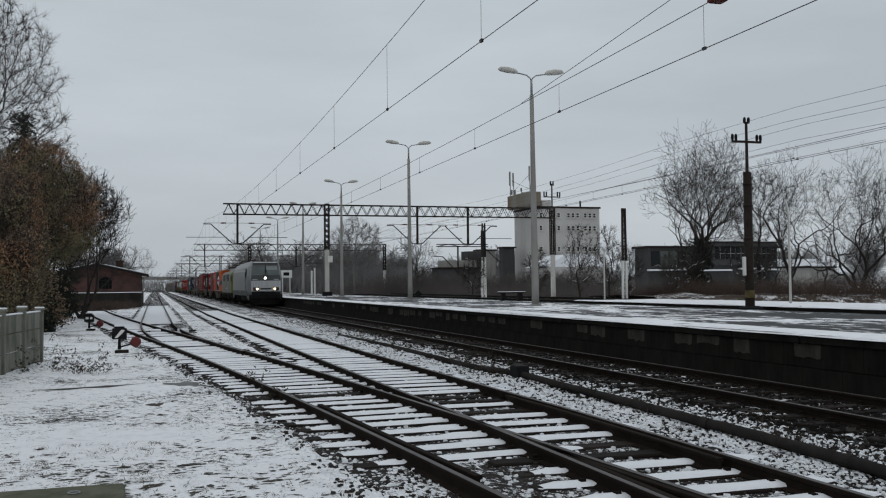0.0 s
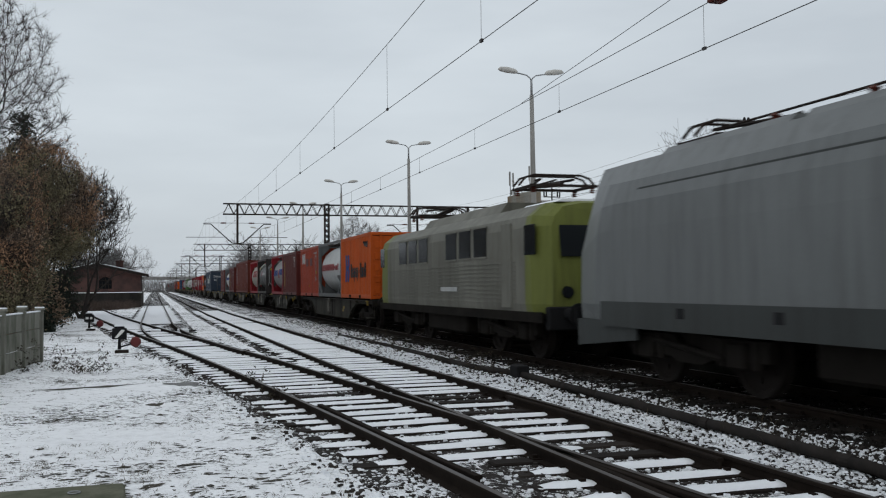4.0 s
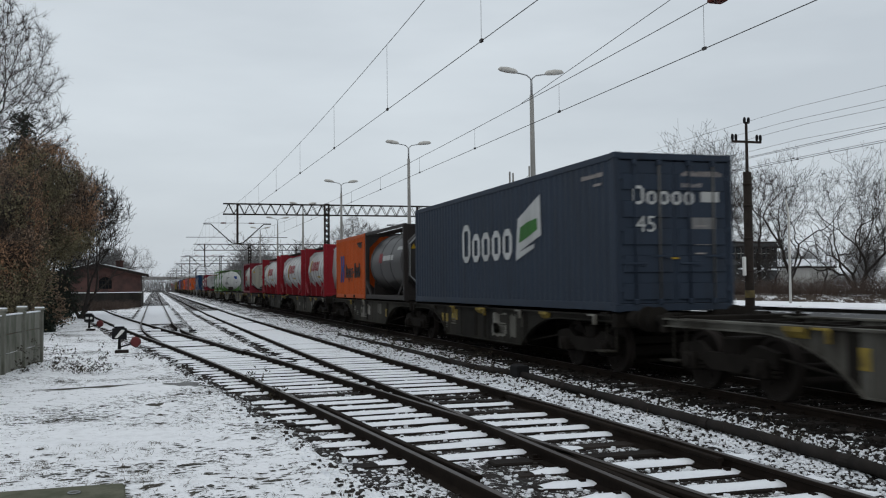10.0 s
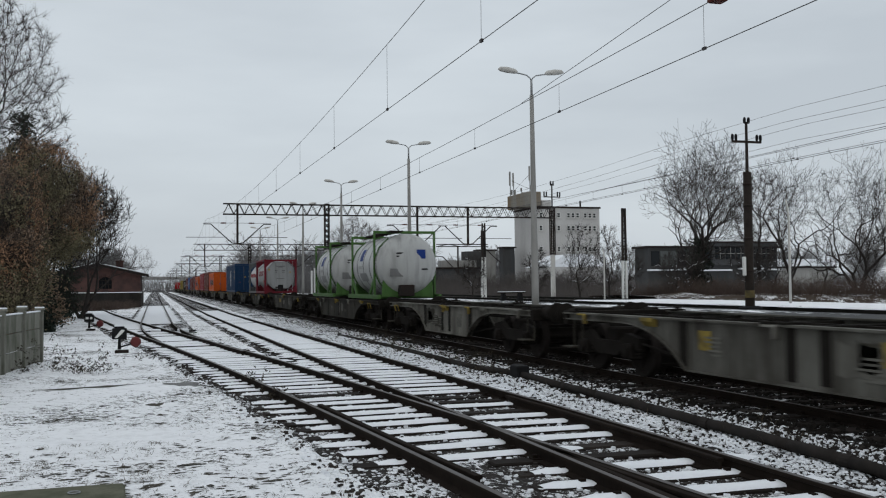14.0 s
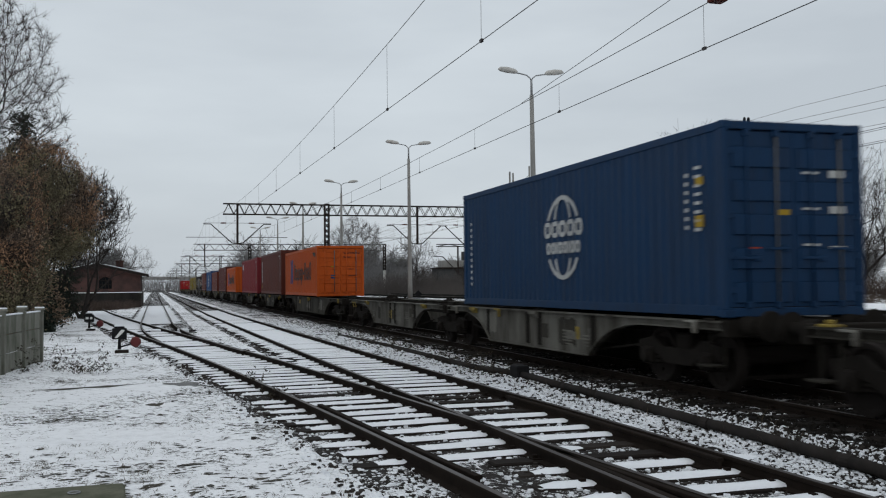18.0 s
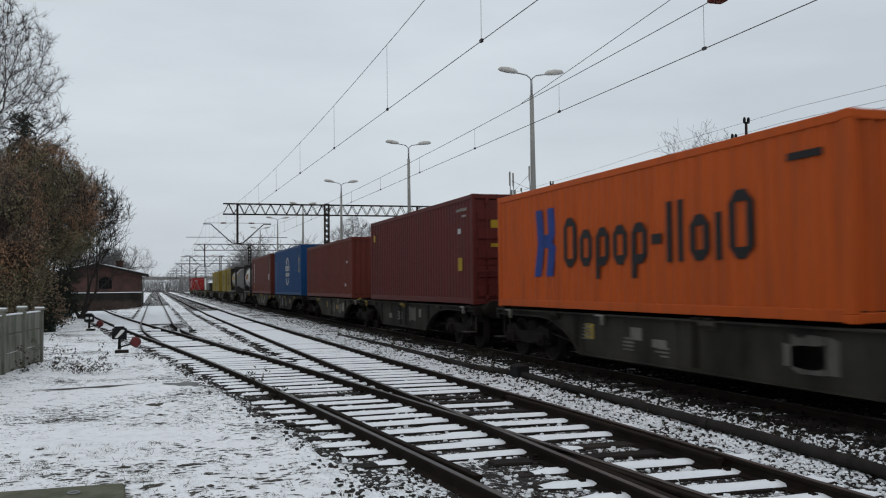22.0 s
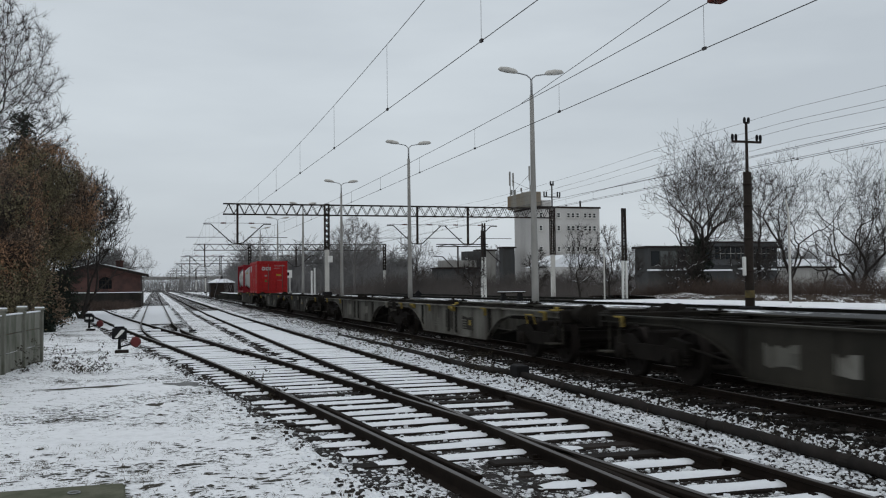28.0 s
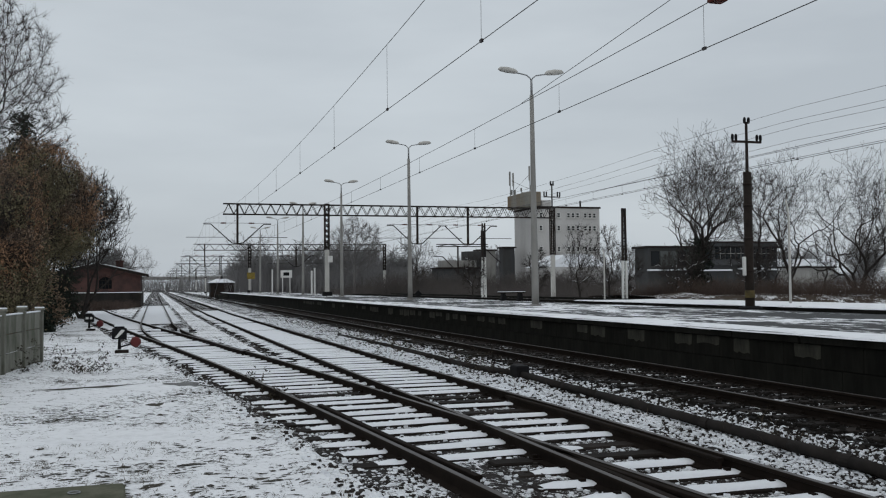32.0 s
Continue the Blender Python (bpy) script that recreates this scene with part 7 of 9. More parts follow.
# cabin at the platform's far end
cb = thing("cabin", pose(11.5, 175.0, 0.70), "small dark cabin with a snowy hipped roof at the platform's end", "cabin")
part("wall", MB().box(-2.05, -1.5, -0.9, 2.05, 1.5, 1.85, 0.02), M_STEEL_DK, cb)
part("roof", MB().add([(-2.3, -1.9, 1.85), (2.3, -1.9, 1.85), (2.3, 1.9, 1.85), (-2.3, 1.9, 1.85), (-0.9, 0, 2.5), (0.9, 0, 2.5), (-2.3, -1.9, 1.75), (2.3, -1.9, 1.75), (2.3, 1.9, 1.75), (-2.3, 1.9, 1.75)], [(0, 1, 5, 4), (1, 2, 5), (2, 3, 4, 5), (3, 0, 4), (6, 7, 1, 0), (7, 8, 2, 1), (8, 9, 3, 2), (9, 6, 0, 3), (9, 8, 7, 6)]), M_SNOWCAP, cb, "snow-covered roof")
part("chimney", MB().box(-0.2, -0.2, 2.2, 0.2, 0.2, 2.95), M_BLACK, cb)
part("window", MB().box(-1.3, -1.52, 0.75, -0.9, -1.50, 1.1), M_GLASS, cb)
rp = thing("platform_ramp", pose(9.6, 150.0, GZ), "dark concrete ramp end below the platform", "ramp")
part("block", MB().prism([(-3.5, 0), (5.0, 0), (5.0, 0.7), (-0.6, 0.72)], "x", -0.3, 1.6), M_PLATWALL, rp)

# ---------------- industrial building with roof masts ----------------
def facade_window(ob, x, y, z, w, h, panes=2):
    f = part("window", MB().box(x, y - 0.05, z, x + w, y - 0.02, z + h), M_GLASS, ob, "dark multi-pane window")
    fr = MB()
    for i in range(panes + 1):
        xx = x + (w - 0.1) * i / panes
        fr.box(xx, y - 0.09, z, xx + 0.1, y - 0.04, z + h)
    fr.box(x, y - 0.09, z, x + w, y - 0.04, z + 0.1).box(x, y - 0.09, z + h - 0.1, x + w, y - 0.04, z + h).box(x, y - 0.09, z + h * 0.45, x + w, y - 0.04, z + h * 0.45 + 0.08)
    part("frame", fr, M_WHITE, f)
    part("sill", MB().box(x - 0.1, y - 0.2, z - 0.14, x + w + 0.1, y, z - 0.02), M_CONC_PALE, f)


M_RENDER_WALL = mat("grubby_white_render", (0.50, 0.49, 0.475), 0.9, 0, (0.36, 0.345, 0.335), 0.15, 4, 0.45, 0.1, 0, 0.3)
M_TANK_RUST = mat("rust_stained_water_tank", (0.22, 0.22, 0.20), 0.9, 0, (0.17, 0.125, 0.08), 0.35, 5, 0.55, 0.1, 0, 0.25)
BY = 150.0
ib = thing("industrial_building", pose(0, 0, 0), "four-storey white industrial building with a rooftop tank and aerials", "building")
part("wall", MB().box(62.3, BY, GZ - 0.5, 73.8, BY + 11, 14.6), M_RENDER_WALL, ib, "grubby white rendered wall")
part("roof", MB().box(62.1, BY - 0.2, 14.6, 74.0, BY + 11.2, 14.9, 0.05), M_STEEL_DK, ib, "dark flat roof edge")
part("rooftop_tank", MB().box(60.6, BY + 0.1, 14.92, 63.0, BY + 10, 17.4, 0.1), M_TANK_RUST, ib, "rust-stained tank house")
part("roof_house", MB().box(63.3, BY + 0.5, 14.88, 65.0, BY + 4, 16.0, 0.08), M_RENDER_WALL, ib)
for z0, h_ in ((12.95, 0.9), (10.7, 0.95), (7.15, 0.9), (4.6, 0.9)):
    for x0, k_ in ((62.5, 1), (64.9, 2), (67.6, 3), (70.75, 3)):
        for k in range(k_):
            facade_window(ib, x0 + 0.86 * k, BY, z0, 0.66, h_, 1)
for x, y, h in ((60.9, 9.2, 4.4), (61.3, 8.6, 4.1), (61.1, 0.4, 4.3), (61.7, 0.8, 2.6), (61.2, 4.5, 1.0)):
    m_ = part("aerial", MB().tube([(x, BY + y, 17.3), (x, BY + y, 17.4 + h)], 0.08, 6), M_STEEL_GREY, ib, "roof aerial mast")
    part("antenna_panel", MB().box(x - 0.28, BY + y - 0.25, 17.4 + h * 0.42, x - 0.02, BY + y - 0.06, 17.4 + h, 0.03), M_CONC, m_)
    part("antenna_panel", MB().box(x + 0.02, BY + y - 0.25, 17.4 + h * 0.05, x + 0.34, BY + y - 0.06, 17.4 + h * 0.26, 0.03), M_CONC, m_)
part("guy_wire", MB().tube([(60.9, BY + 9, 20.2), (61.1, BY + 0.8, 17.9)], 0.03, 4).tube([(61.1, BY + 0.4, 20.4), (61.0, BY + 8.6, 17.9)], 0.03, 4), M_STEEL_DK, ib)
part("flue", MB().lathe([(14.4, 0.16), (16.2, 0.16)], "z", 8, (71.6, BY + 3, 0)), M_STEEL_DK, ib)
part("lean_to_roof", MB().prism([(59.5, 4.4), (70.5, 4.4), (68.0, 6.4), (63.5, 6.4)], "y", BY - 9, BY - 1), M_SNOWCAP, ib, "snowy roof of the low annexe")
part("annexe_wall", MB().box(59.8, BY - 9, GZ - 0.5, 70.2, BY - 0.7, 4.38), M_RENDER_WALL, ib)

# long dark shed and lower sheds to the side of it
M_SHED = mat("dark_grey_cladding", (0.064, 0.067, 0.070), 0.85, 0, (0.045, 0.042, 0.038), 0.3, 6, 0.4, 0.1, 0.15, 0.3)
def shed(x0, x1, y0, y1, z1, m, label, snow=True):
    ob = thing("shed", pose(0, 0, 0), label, "shed", "sheds beyond the platforms")
    part("wall", MB().box(x0, y0, GZ - 0.4, x1, y1, z1), m, ob)
    part("roof", MB().box(x0 - 0.3, y0 - 0.3, z1, x1 + 0.3, y1 + 0.3, z1 + 0.25, 0.05), M_STEEL_DK, ob, "flat dark roof")
    return ob


s1 = shed(40.9, 47.6, 138, 141, 4.1, M_SHED, "long dark shed with a stepped roof behind the tracks")
part("upper_wall", MB().box(41.7, 138.6, 4.3, 47.3, 140.5, 5.4), M_CONC, s1, "pale set-back parapet")
part("upper_block", MB().box(45.8, 139.0, 4.0, 48.6, 141.5, 6.8), M_SHED, s1)
shed(58.2, 60.3, 156, 158, 8.0, M_SHED, "square dark grey shed beside the white building")
shed(55.4, 58.6, 161, 163, 7.7, M_CONC, "pale flat-roofed shed behind the yard")
s5 = shed(52.6, 69.4, 95, 98, 5.55, M_SHED, "long dark hall behind bare trees with a snowy window band")
part("upper_wall", MB().box(60.6, 94.7, 3.6, 69.2, 97.6, 6.15), M_SHED, s5, "higher dark wing")
part("upper_roof", MB().box(60.4, 94.5, 6.15, 69.5, 97.8, 6.32, 0.04), M_STEEL_DK, s5, "flat dark roof")
M_BAY = mat("dull_green_grey_panel", (0.105, 0.115, 0.112), 0.8, 0, (0.07, 0.075, 0.072), 0.5, 6, 0.4)
for k in range(7):
    x = 53.0 + 1.12 * k
    part("bay", MB().box(x, 94.9, 3.55, x + 0.98, 94.985, 5.2, 0.01), M_BAY if k % 3 else M_GLASS, s5, "pale panelled bay")
for k in range(6):
    x = 61.0 + 1.36 * k
    w_ = part("window", MB().box(x, 94.62, 4.3, x + 1.15, 94.69, 5.6), M_GLASS, s5, "dark window band")
    part("frame", MB().box(x, 94.58, 4.9, x + 1.15, 94.64, 4.97).box(x + 0.54, 94.58, 4.3, x + 0.6, 94.64, 5.6), M_CONC, w_)
for xa, xb, z in ((52.4, 55.9, 3.0), (56.3, 58.6, 3.05), (59.0, 63.0, 2.95), (64.0, 67.2, 3.1), (68.0, 69.6, 3.0), (57.0, 60.0, 1.7)):
    part("snow_ledge", MB().box(xa, 94.3, z, xb, 94.92, z + 0.17, 0.03), M_SNOWCAP, s5, "snow on the ledge")
s6 = shed(72.5, 96.0, 118, 124, 3.6, M_CONC, "low pale shed with a snowy roof beyond the trees")
part("roof_snow", MB().prism([(72.0, 3.86), (96.5, 3.86), (95.5, 4.9), (73.0, 4.9)], "y", 117.6, 124.4), M_SNOWCAP, s6, "snow-covered roof")
# ---------------- brick goods shed on its loading ramp ----------------
gs = thing("goods_shed", pose(0, 0, 0), "old red brick goods shed with an arched window and snowy eaves", "shed")
HX0, HX1, HPX, HZ0, HZE, HZP = -9.6, -1.3, -5.3, 1.3, 3.05, 3.95
wy = 98.0
# front gable with a real opening for the arched window
wx0, wx1, wz0, wz1 = -5.15, -3.95, 1.62, 2.45
arch = [(wx0 + (wx1 - wx0) * k / 8, wz1 + 0.34 * math.sin(math.pi * k / 8)) for k in range(9)]
rz = lambda x: HZP - (HZP - HZE) * (x - HPX) / (HX1 - HPX)
part("gable_wall", MB().prism([(HX0, HZ0), (wx0, HZ0), (wx0, rz(wx0)), (HPX, HZP), (HX0, HZE)], "y", wy, wy + 0.35)
     .prism([(wx1, HZ0), (HX1, HZ0), (HX1, HZE), (wx1, rz(wx1))], "y", wy, wy + 0.35)
     .prism([(wx0, HZ0), (wx1, HZ0), (wx1, wz0), (wx0, wz0)], "y", wy, wy + 0.35)
     .prism([(wx0, rz(wx0))] + arch + [(wx1, rz(wx1))], "y", wy, wy + 0.35), M_BRICK, gs, "weathered red brick gable")
part("side_wall", MB().box(HX1 - 0.35, wy + 0.35, HZ0, HX1, wy + 16, HZE), M_BRICK, gs)
part("side_wall", MB().box(HX0, wy + 0.35, HZ0, HX0 + 0.35, wy + 16, HZE), M_BRICK, gs)
part("back_wall", MB().box(HX0, wy + 15.65, HZ0, HX1, wy + 16, HZE), M_BRICK, gs)
w_ = part("window", MB().prism([(wx0, wz0)] + [(wx1, wz0)] + arch[::-1], "y", wy + 0.14, wy + 0.17), M_GLASS, gs, "dark arched window")
fr = MB()
for k in range(5):
    x = wx0 + (wx1 - wx0) * k / 4
    fr.box(x - 0.03, wy + 0.08, wz0, x + 0.03, wy + 0.14, wz1 + (0.3 if 0 < k < 4 else 0))
for z in (wz0, wz0 + 0.42, wz1):
    fr.box(wx0, wy + 0.08, z - 0.03, wx1, wy + 0.14, z + 0.03)
part("window_frame", fr, M_STEEL_DK, w_)
for k in range(9):
    a = math.pi * k / 8
    part("arch_brick", MB().box(-0.07, -0.03, 0, 0.07, 0.05, 0.24, 0.01), M_BRICK, gs, at=pose(wx0 + (wx1 - wx0) * k / 8, wy, wz1 + 0.34 * math.sin(a), 0, 45 * (k / 4 - 1)))
M_ROOF = mat("dark_tarred_roof", (0.035, 0.033, 0.033), 0.8, 0, (0.06, 0.055, 0.05), 0.6, 12)
for sx, (xa, za, xb, zb) in enumerate(((HPX, HZP + 0.05, HX1 + 0.75, HZE - 0.14), (HPX, HZP + 0.05, HX0 - 0.75, HZE - 0.14))):
    part("roof", MB().prism([(xa, za), (xb, zb), (xb, zb + 0.12), (xa, za + 0.12)], "y", wy - 0.6, wy + 16.6), M_ROOF, gs, "tarred roof with wide eaves")
    part("verge_snow", MB().prism([(xa, za + 0.121), (xb, zb + 0.121), (xb, zb + 0.19), (xa, za + 0.19)], "y", wy - 0.63, wy - 0.1), M_SNOWCAP, gs, "snow along the verge")
    part("fascia", MB().prism([(xa, za - 0.16), (xb, zb - 0.16), (xb, zb), (xa, za)], "y", wy - 0.62, wy - 0.56), M_STEEL_DK, gs)
part("chimney", MB().box(-3.8, wy + 6, 3.4, -3.1, wy + 6.7, 4.55, 0.03).box(-3.86, wy + 5.94, 4.4, -3.04, wy + 6.76, 4.5), M_BRICK, gs, "squat brick chimney")
M_RAMP = mat("stained_stone", (0.040, 0.036, 0.032), 0.9, 0, (0.015, 0.014, 0.013), 0.8, 12, 0.5, 0.3, 0, 0.5)
lr = thing("loading_ramp", pose(0, 0, 0), "dark stone loading ramp with snow on its edge", "ramp")
part("wall", MB().box(-11.5, 95.0, GZ - 0.3, -1.2, 117, 1.24), M_RAMP, lr)
part("snow_top", MB().box(-11.5, 94.95, 1.245, -1.15, 98, 1.30, 0.02), M_SNOWCAP, lr, "snow on the ramp edge")
for k in range(5):
    part("pier", MB().box(-10.6 + 2.15 * k, 94.86, GZ - 0.2, -10.1 + 2.15 * k, 95.02, 1.2, 0.02), M_RAMP, lr)
lw = thing("low_wall", pose(-9.5, 72.0, GZ), "low dark stone wall under bushes", "wall")
part("block", MB().box(-2.5, -0.4, 0, 2.2, 0.4, 0.95, 0.05), M_PLATWALL, lw)
part("snow", MB().box(-2.4, -0.35, 0.951, 2.1, 0.35, 1.02, 0.03), M_SNOWCAP, lw)

# ---------------- concrete fence ----------------
fence = thing("concrete_fence", pose(0, 0, 0), "weathered concrete panel fence with posts, moss and snow on top", "fence")
M_FENCE = mat("mossy_pale_concrete", (0.25, 0.245, 0.215), 0.9, 0, (0.085, 0.09, 0.066), 2.2, 20, 0.5, 0.3, 0.1, 0.3)
fp = [(-2.78, 26.1), (-2.96, 24.2), (-3.14, 22.3), (-3.32, 20.4), (-3.5, 18.5), (-3.68, 16.6), (-3.86, 14.7)]
for i, (x, y) in enumerate(fp):
    h = 1.30 if i == 0 else 1.36
    part("post", MB().box(-0.09, -0.09, -0.3, 0.09, 0.09, h + 0.0, 0.015).box(-0.12, -0.12, h, 0.12, 0.12, h + 0.05, 0.012), M_FENCE, fence, at=pose(x, y, GZ))
    part("post_snow", MB().box(-0.11, -0.11, h + 0.051, 0.11, 0.11, h + 0.085, 0.015), M_SNOWCAP, fence, "cap of snow", at=pose(x, y, GZ))
    if i:
        x0, y0 = fp[i - 1]
        L_ = math.hypot(x - x0, y - y0)
        an = math.degrees(math.atan2(y - y0, x - x0))
        for k in range(3):
            part("panel", MB().box(0.08, -0.035, 0.02 + 0.42 * k, L_ - 0.08, 0.035, 0.42 + 0.42 * k, 0.01), M_FENCE, fence, at=pose(x0, y0, GZ, 0, 0, an))
        part("panel_snow", MB().box(0.1, -0.05, 1.262, L_ - 0.1, 0.05, 1.295, 0.012), M_SNOWCAP, fence, "line of snow", at=pose(x0, y0, GZ, 0, 0, an))

# ---------------- point levers with lanterns ----------------
def point_lever(m, mark):
    ob = thing("point_lantern", m, "black point lantern with a weighted lever beside the siding", "signal", "point lanterns")
    part("post", MB().lathe([(0, 0.06), (0.02, 0.05), (0.3, 0.035)], "z", 10), M_BLACK, ob)
    part("lantern", MB().box(-0.2, -0.14, 0.29, 0.2, 0.14, 0.60, 0.02).box(-0.14, -0.1, 0.60, 0.14, 0.1, 0.65, 0.02), M_BLACK, ob, "black lantern box")
    if mark:
        part("mark", MB().prism([(-0.13, 0.33), (-0.05, 0.33), (0.14, 0.52), (0.14, 0.56), (0.05, 0.56)], "y", -0.15, -0.141), M_WHITE, ob, "white slanting mark")
    else:
        part("mark", MB().box(-0.14, -0.15, 0.40, -0.02, -0.141, 0.5), M_WHITE, ob, "white bar")
        part("mark", MB().box(0.04, -0.15, 0.40, 0.14, -0.141, 0.5), M_WHITE, ob, "white bar")
    part("snow", MB().box(-0.15, -0.11, 0.651, 0.15, 0.11, 0.69, 0.018), M_SNOWCAP, ob)
    part("lever", MB().tube([(0, 0.02, 0.06), (0.26, 0.02, 0.13), (0.42, 0.02, 0.2)], 0.022, 8), M_BLACK, ob)
    for s in (0, 1):
        part("weight", MB().lathe([(-0.06 + 0.06 * s, 0.0 if not s else 0.15), (-0.05 + 0.06 * s, 0.11 if not s else 0.15), (-0.0 + 0.05 * s, 0.15 if not s else 0.11), (0.0 + 0.06 * s, 0.15 if not s else 0.0)], "y", 18, (0.44, 0.02, 0.2)), M_RED if s == 0 else M_WHITE, ob, "red half of the lever weight" if s == 0 else "white half of the lever weight")
    part("sleeper_base", MB().box(-0.12, -0.2, -0.14, 0.25, 0.2, -0.02, 0.01), M_SLEEPER, ob)
    return ob


point_lever(pose(-0.95, 28.7, GZ + 0.1), True)
point_lever(pose(-2.72, 44.4, GZ + 0.1), False)
pm = thing("point_rod_cover", pose(0.35, 40.5, GZ), "white-capped point rod box between the rails", "rail fitting")
part("cover", MB().box(-0.5, -0.25, 0, -0.1, 0.25, 0.16, 0.03), M_SNOWCAP, pm)
part("cover", MB().box(0.55, -0.25, 0, 1.0, 0.25, 0.16, 0.03), M_SNOWCAP, pm)
part("rod", MB().tube([(-1.0, 0, 0.08), (1.3, 0, 0.08)], 0.025, 6), M_BLACK, pm)

# ---------------- cable duct beside the main track ----------------
duct = thing("cable_duct", pose(0, 0, 0), "black plastic cable pipe lying on the snowy ballast", "pipe")
dp = [(6.47, 34.63), (6.63, 26.69), (6.52, 20.92), (6.53, 18.96), (6.82, 17.45), (6.66, 14.93), (6.63, 13.6), (6.57, 11.73), (6.51, 10.38), (6.51, 9.79), (6.45, 8.67), (6.39, 7.73), (6.31, 7.14), (6.21, 4.64), (6.01, -4.0)]
for i in range(len(dp) - 1):
    (x0, y0), (x1, y1) = dp[i], dp[i + 1]
    za, zb = -0.06 - 0.0035 * max(0.0, y0 - 13), -0.06 - 0.0035 * max(0.0, y1 - 13)
    part("pipe", MB().tube([(x0, y0, za), ((x0 + x1) / 2 + 0.02, (y0 + y1) / 2, (za + zb) / 2), (x1, y1, zb)], 0.064, 14), M_RUBBER, duct, smooth=True)
    if i % 3 == 1:
        part("sleeve", MB().tube([(x1, y1 - 0.08, zb), (x1, y1 + 0.08, zb)], 0.071, 12), M_RUBBER, duct, "wider pipe sleeve")
part("junction_box", MB().box(6.69, 17.25, -0.14, 6.95, 17.65, 0.10, 0.02), M_BLACK, duct, "small black junction box")

# slab, foreground
slab = thing("concrete_slab", pose(-0.95, 8.55, GZ, 0, 0, 2), "mossy flat concrete slab with a metal eye", "slab")
part("slab", MB().box(-0.9, -0.35, -0.05, 0.72, 0.62, 0.075, 0.02), mat("mossy_slab", (0.13, 0.128, 0.095), 0.9, 0, (0.06, 0.066, 0.042), 3, 25, 0.5, 0.4), slab)
part("lifting_eye", MB().tube([(0.30 + 0.05 * math.cos(2 * math.pi * k / 10), 0.3 + 0.05 * math.sin(2 * math.pi * k / 10), 0.082) for k in range(11)], 0.007, 6), M_STEEL_GREY, slab)

# bare patches where feet and wheels have worn through the snow
M_EARTH = mat("wet_dark_earth", (0.075, 0.068, 0.055), 0.85, 0, (0.035, 0.032, 0.026), 4, 30, 0.5, 0.4)
M_MELT = mat("grey_slush", (0.10, 0.10, 0.098), 0.6, 0, (0.10, 0.10, 0.095), 3, 25, 0.5, 0.3)
def patch(x, y, rx, ry, m, seed):
    mb = MB()
    n = 22
    rings = []
    for f in (0.0, 0.5, 1.0):
        ring = []
        for k in range(n):
            a = 2 * math.pi * k / n
            rr = f * (1 + 0.75 * noise.noise((math.cos(a) * 1.3 + seed, math.sin(a) * 1.3, seed * 0.7)) + 0.4 * noise.noise((math.cos(a) * 4 + seed, math.sin(a) * 4, seed)))
            px_, py_ = x + rx * rr * math.cos(a), y + ry * rr * math.sin(a)
            ring.append((px_, py_, bumps(px_, py_) + 0.010 - 0.008 * f))
        rings.append(ring)
    mb.rings(rings, caps=False)
    structure("ground_bare_patch", mb, m, "bare trodden patch in the snow", True)
for k, (x, y, rx, ry, m) in enumerate(((0.55, 18.6, 0.42, 0.5, M_MELT), (-0.95, 18.75, 0.72, 0.13, M_EARTH), (0.02, 15.9, 0.12, 0.14, M_EARTH), (0.06, 14.6, 0.10, 0.09, M_EARTH), (0.09, 13.6, 0.09, 0.09, M_EARTH), (0.38, 10.3, 0.12, 0.10, M_EARTH), (-0.35, 28.0, 0.5, 0.2, M_EARTH))):
    patch(x, y, rx, ry, m, k + 1.3)
# ---------------- trees ----------------
def many_tubes(name, items, sides, material, smooth=False):
    """One mesh of many thin tapered tubes; items: (points, radii)."""
    vs, fs, base = [], [], 0
    by = {}
    for pts, rad in items:
        by.setdefault(len(pts), []).append((pts, rad))
    ang = np.arange(sides) * 2 * np.pi / sides
    ca, sa = np.cos(ang), np.sin(ang)
    for n, group in by.items():
        P = np.array([[tuple(q) for q in g[0]] for g in group], float)
        R = np.array([g[1] for g in group], float)
        D = np.gradient(P, axis=1)
        D /= np.linalg.norm(D, axis=2, keepdims=True) + 1e-9
        ref = np.where(np.abs(D[..., 2:3]) < 0.9, np.array([0, 0, 1.0]), np.array([1.0, 0, 0]))
        A = np.cross(D, ref)
        A /= np.linalg.norm(A, axis=2, keepdims=True) + 1e-9
        B = np.cross(D, A)
        V = P[:, :, None] + (A[:, :, None] * ca[:, None] + B[:, :, None] * sa[:, None]) * R[:, :, None, None]
        k = len(group)
        vs.append(V.reshape(-1, 3))
        i, j = np.meshgrid(np.arange(n - 1), np.arange(sides), indexing="ij")
        jn = (j + 1) % sides
        q = np.stack([i * sides + j, i * sides + jn, (i + 1) * sides + jn, (i + 1) * sides + j], -1).reshape(-1, 4)
        fs.append((q[None] + (base + np.arange(k) * n * sides)[:, None, None]).reshape(-1, 4))
        base += k * n * sides
    return quad_mesh(name, np.concatenate(vs), np.concatenate(fs), material, smooth)


def quad_mesh(name, v, f, material, smooth=False):
    me = bpy.data.meshes.new(name)
    me.vertices.add(len(v))
    me.vertices.foreach_set("co", np.asarray(v, np.float32).ravel())
    me.loops.add(len(f) * 4)
    me.loops.foreach_set("vertex_index", np.asarray(f, np.int32).ravel())
    me.polygons.add(len(f))
    me.polygons.foreach_set("loop_start", np.arange(len(f), dtype=np.int32) * 4)
    me.update(calc_edges=True)
    if smooth:
        me.polygons.foreach_set("use_smooth", [True] * len(f))
    me.materials.append(material)
    return me


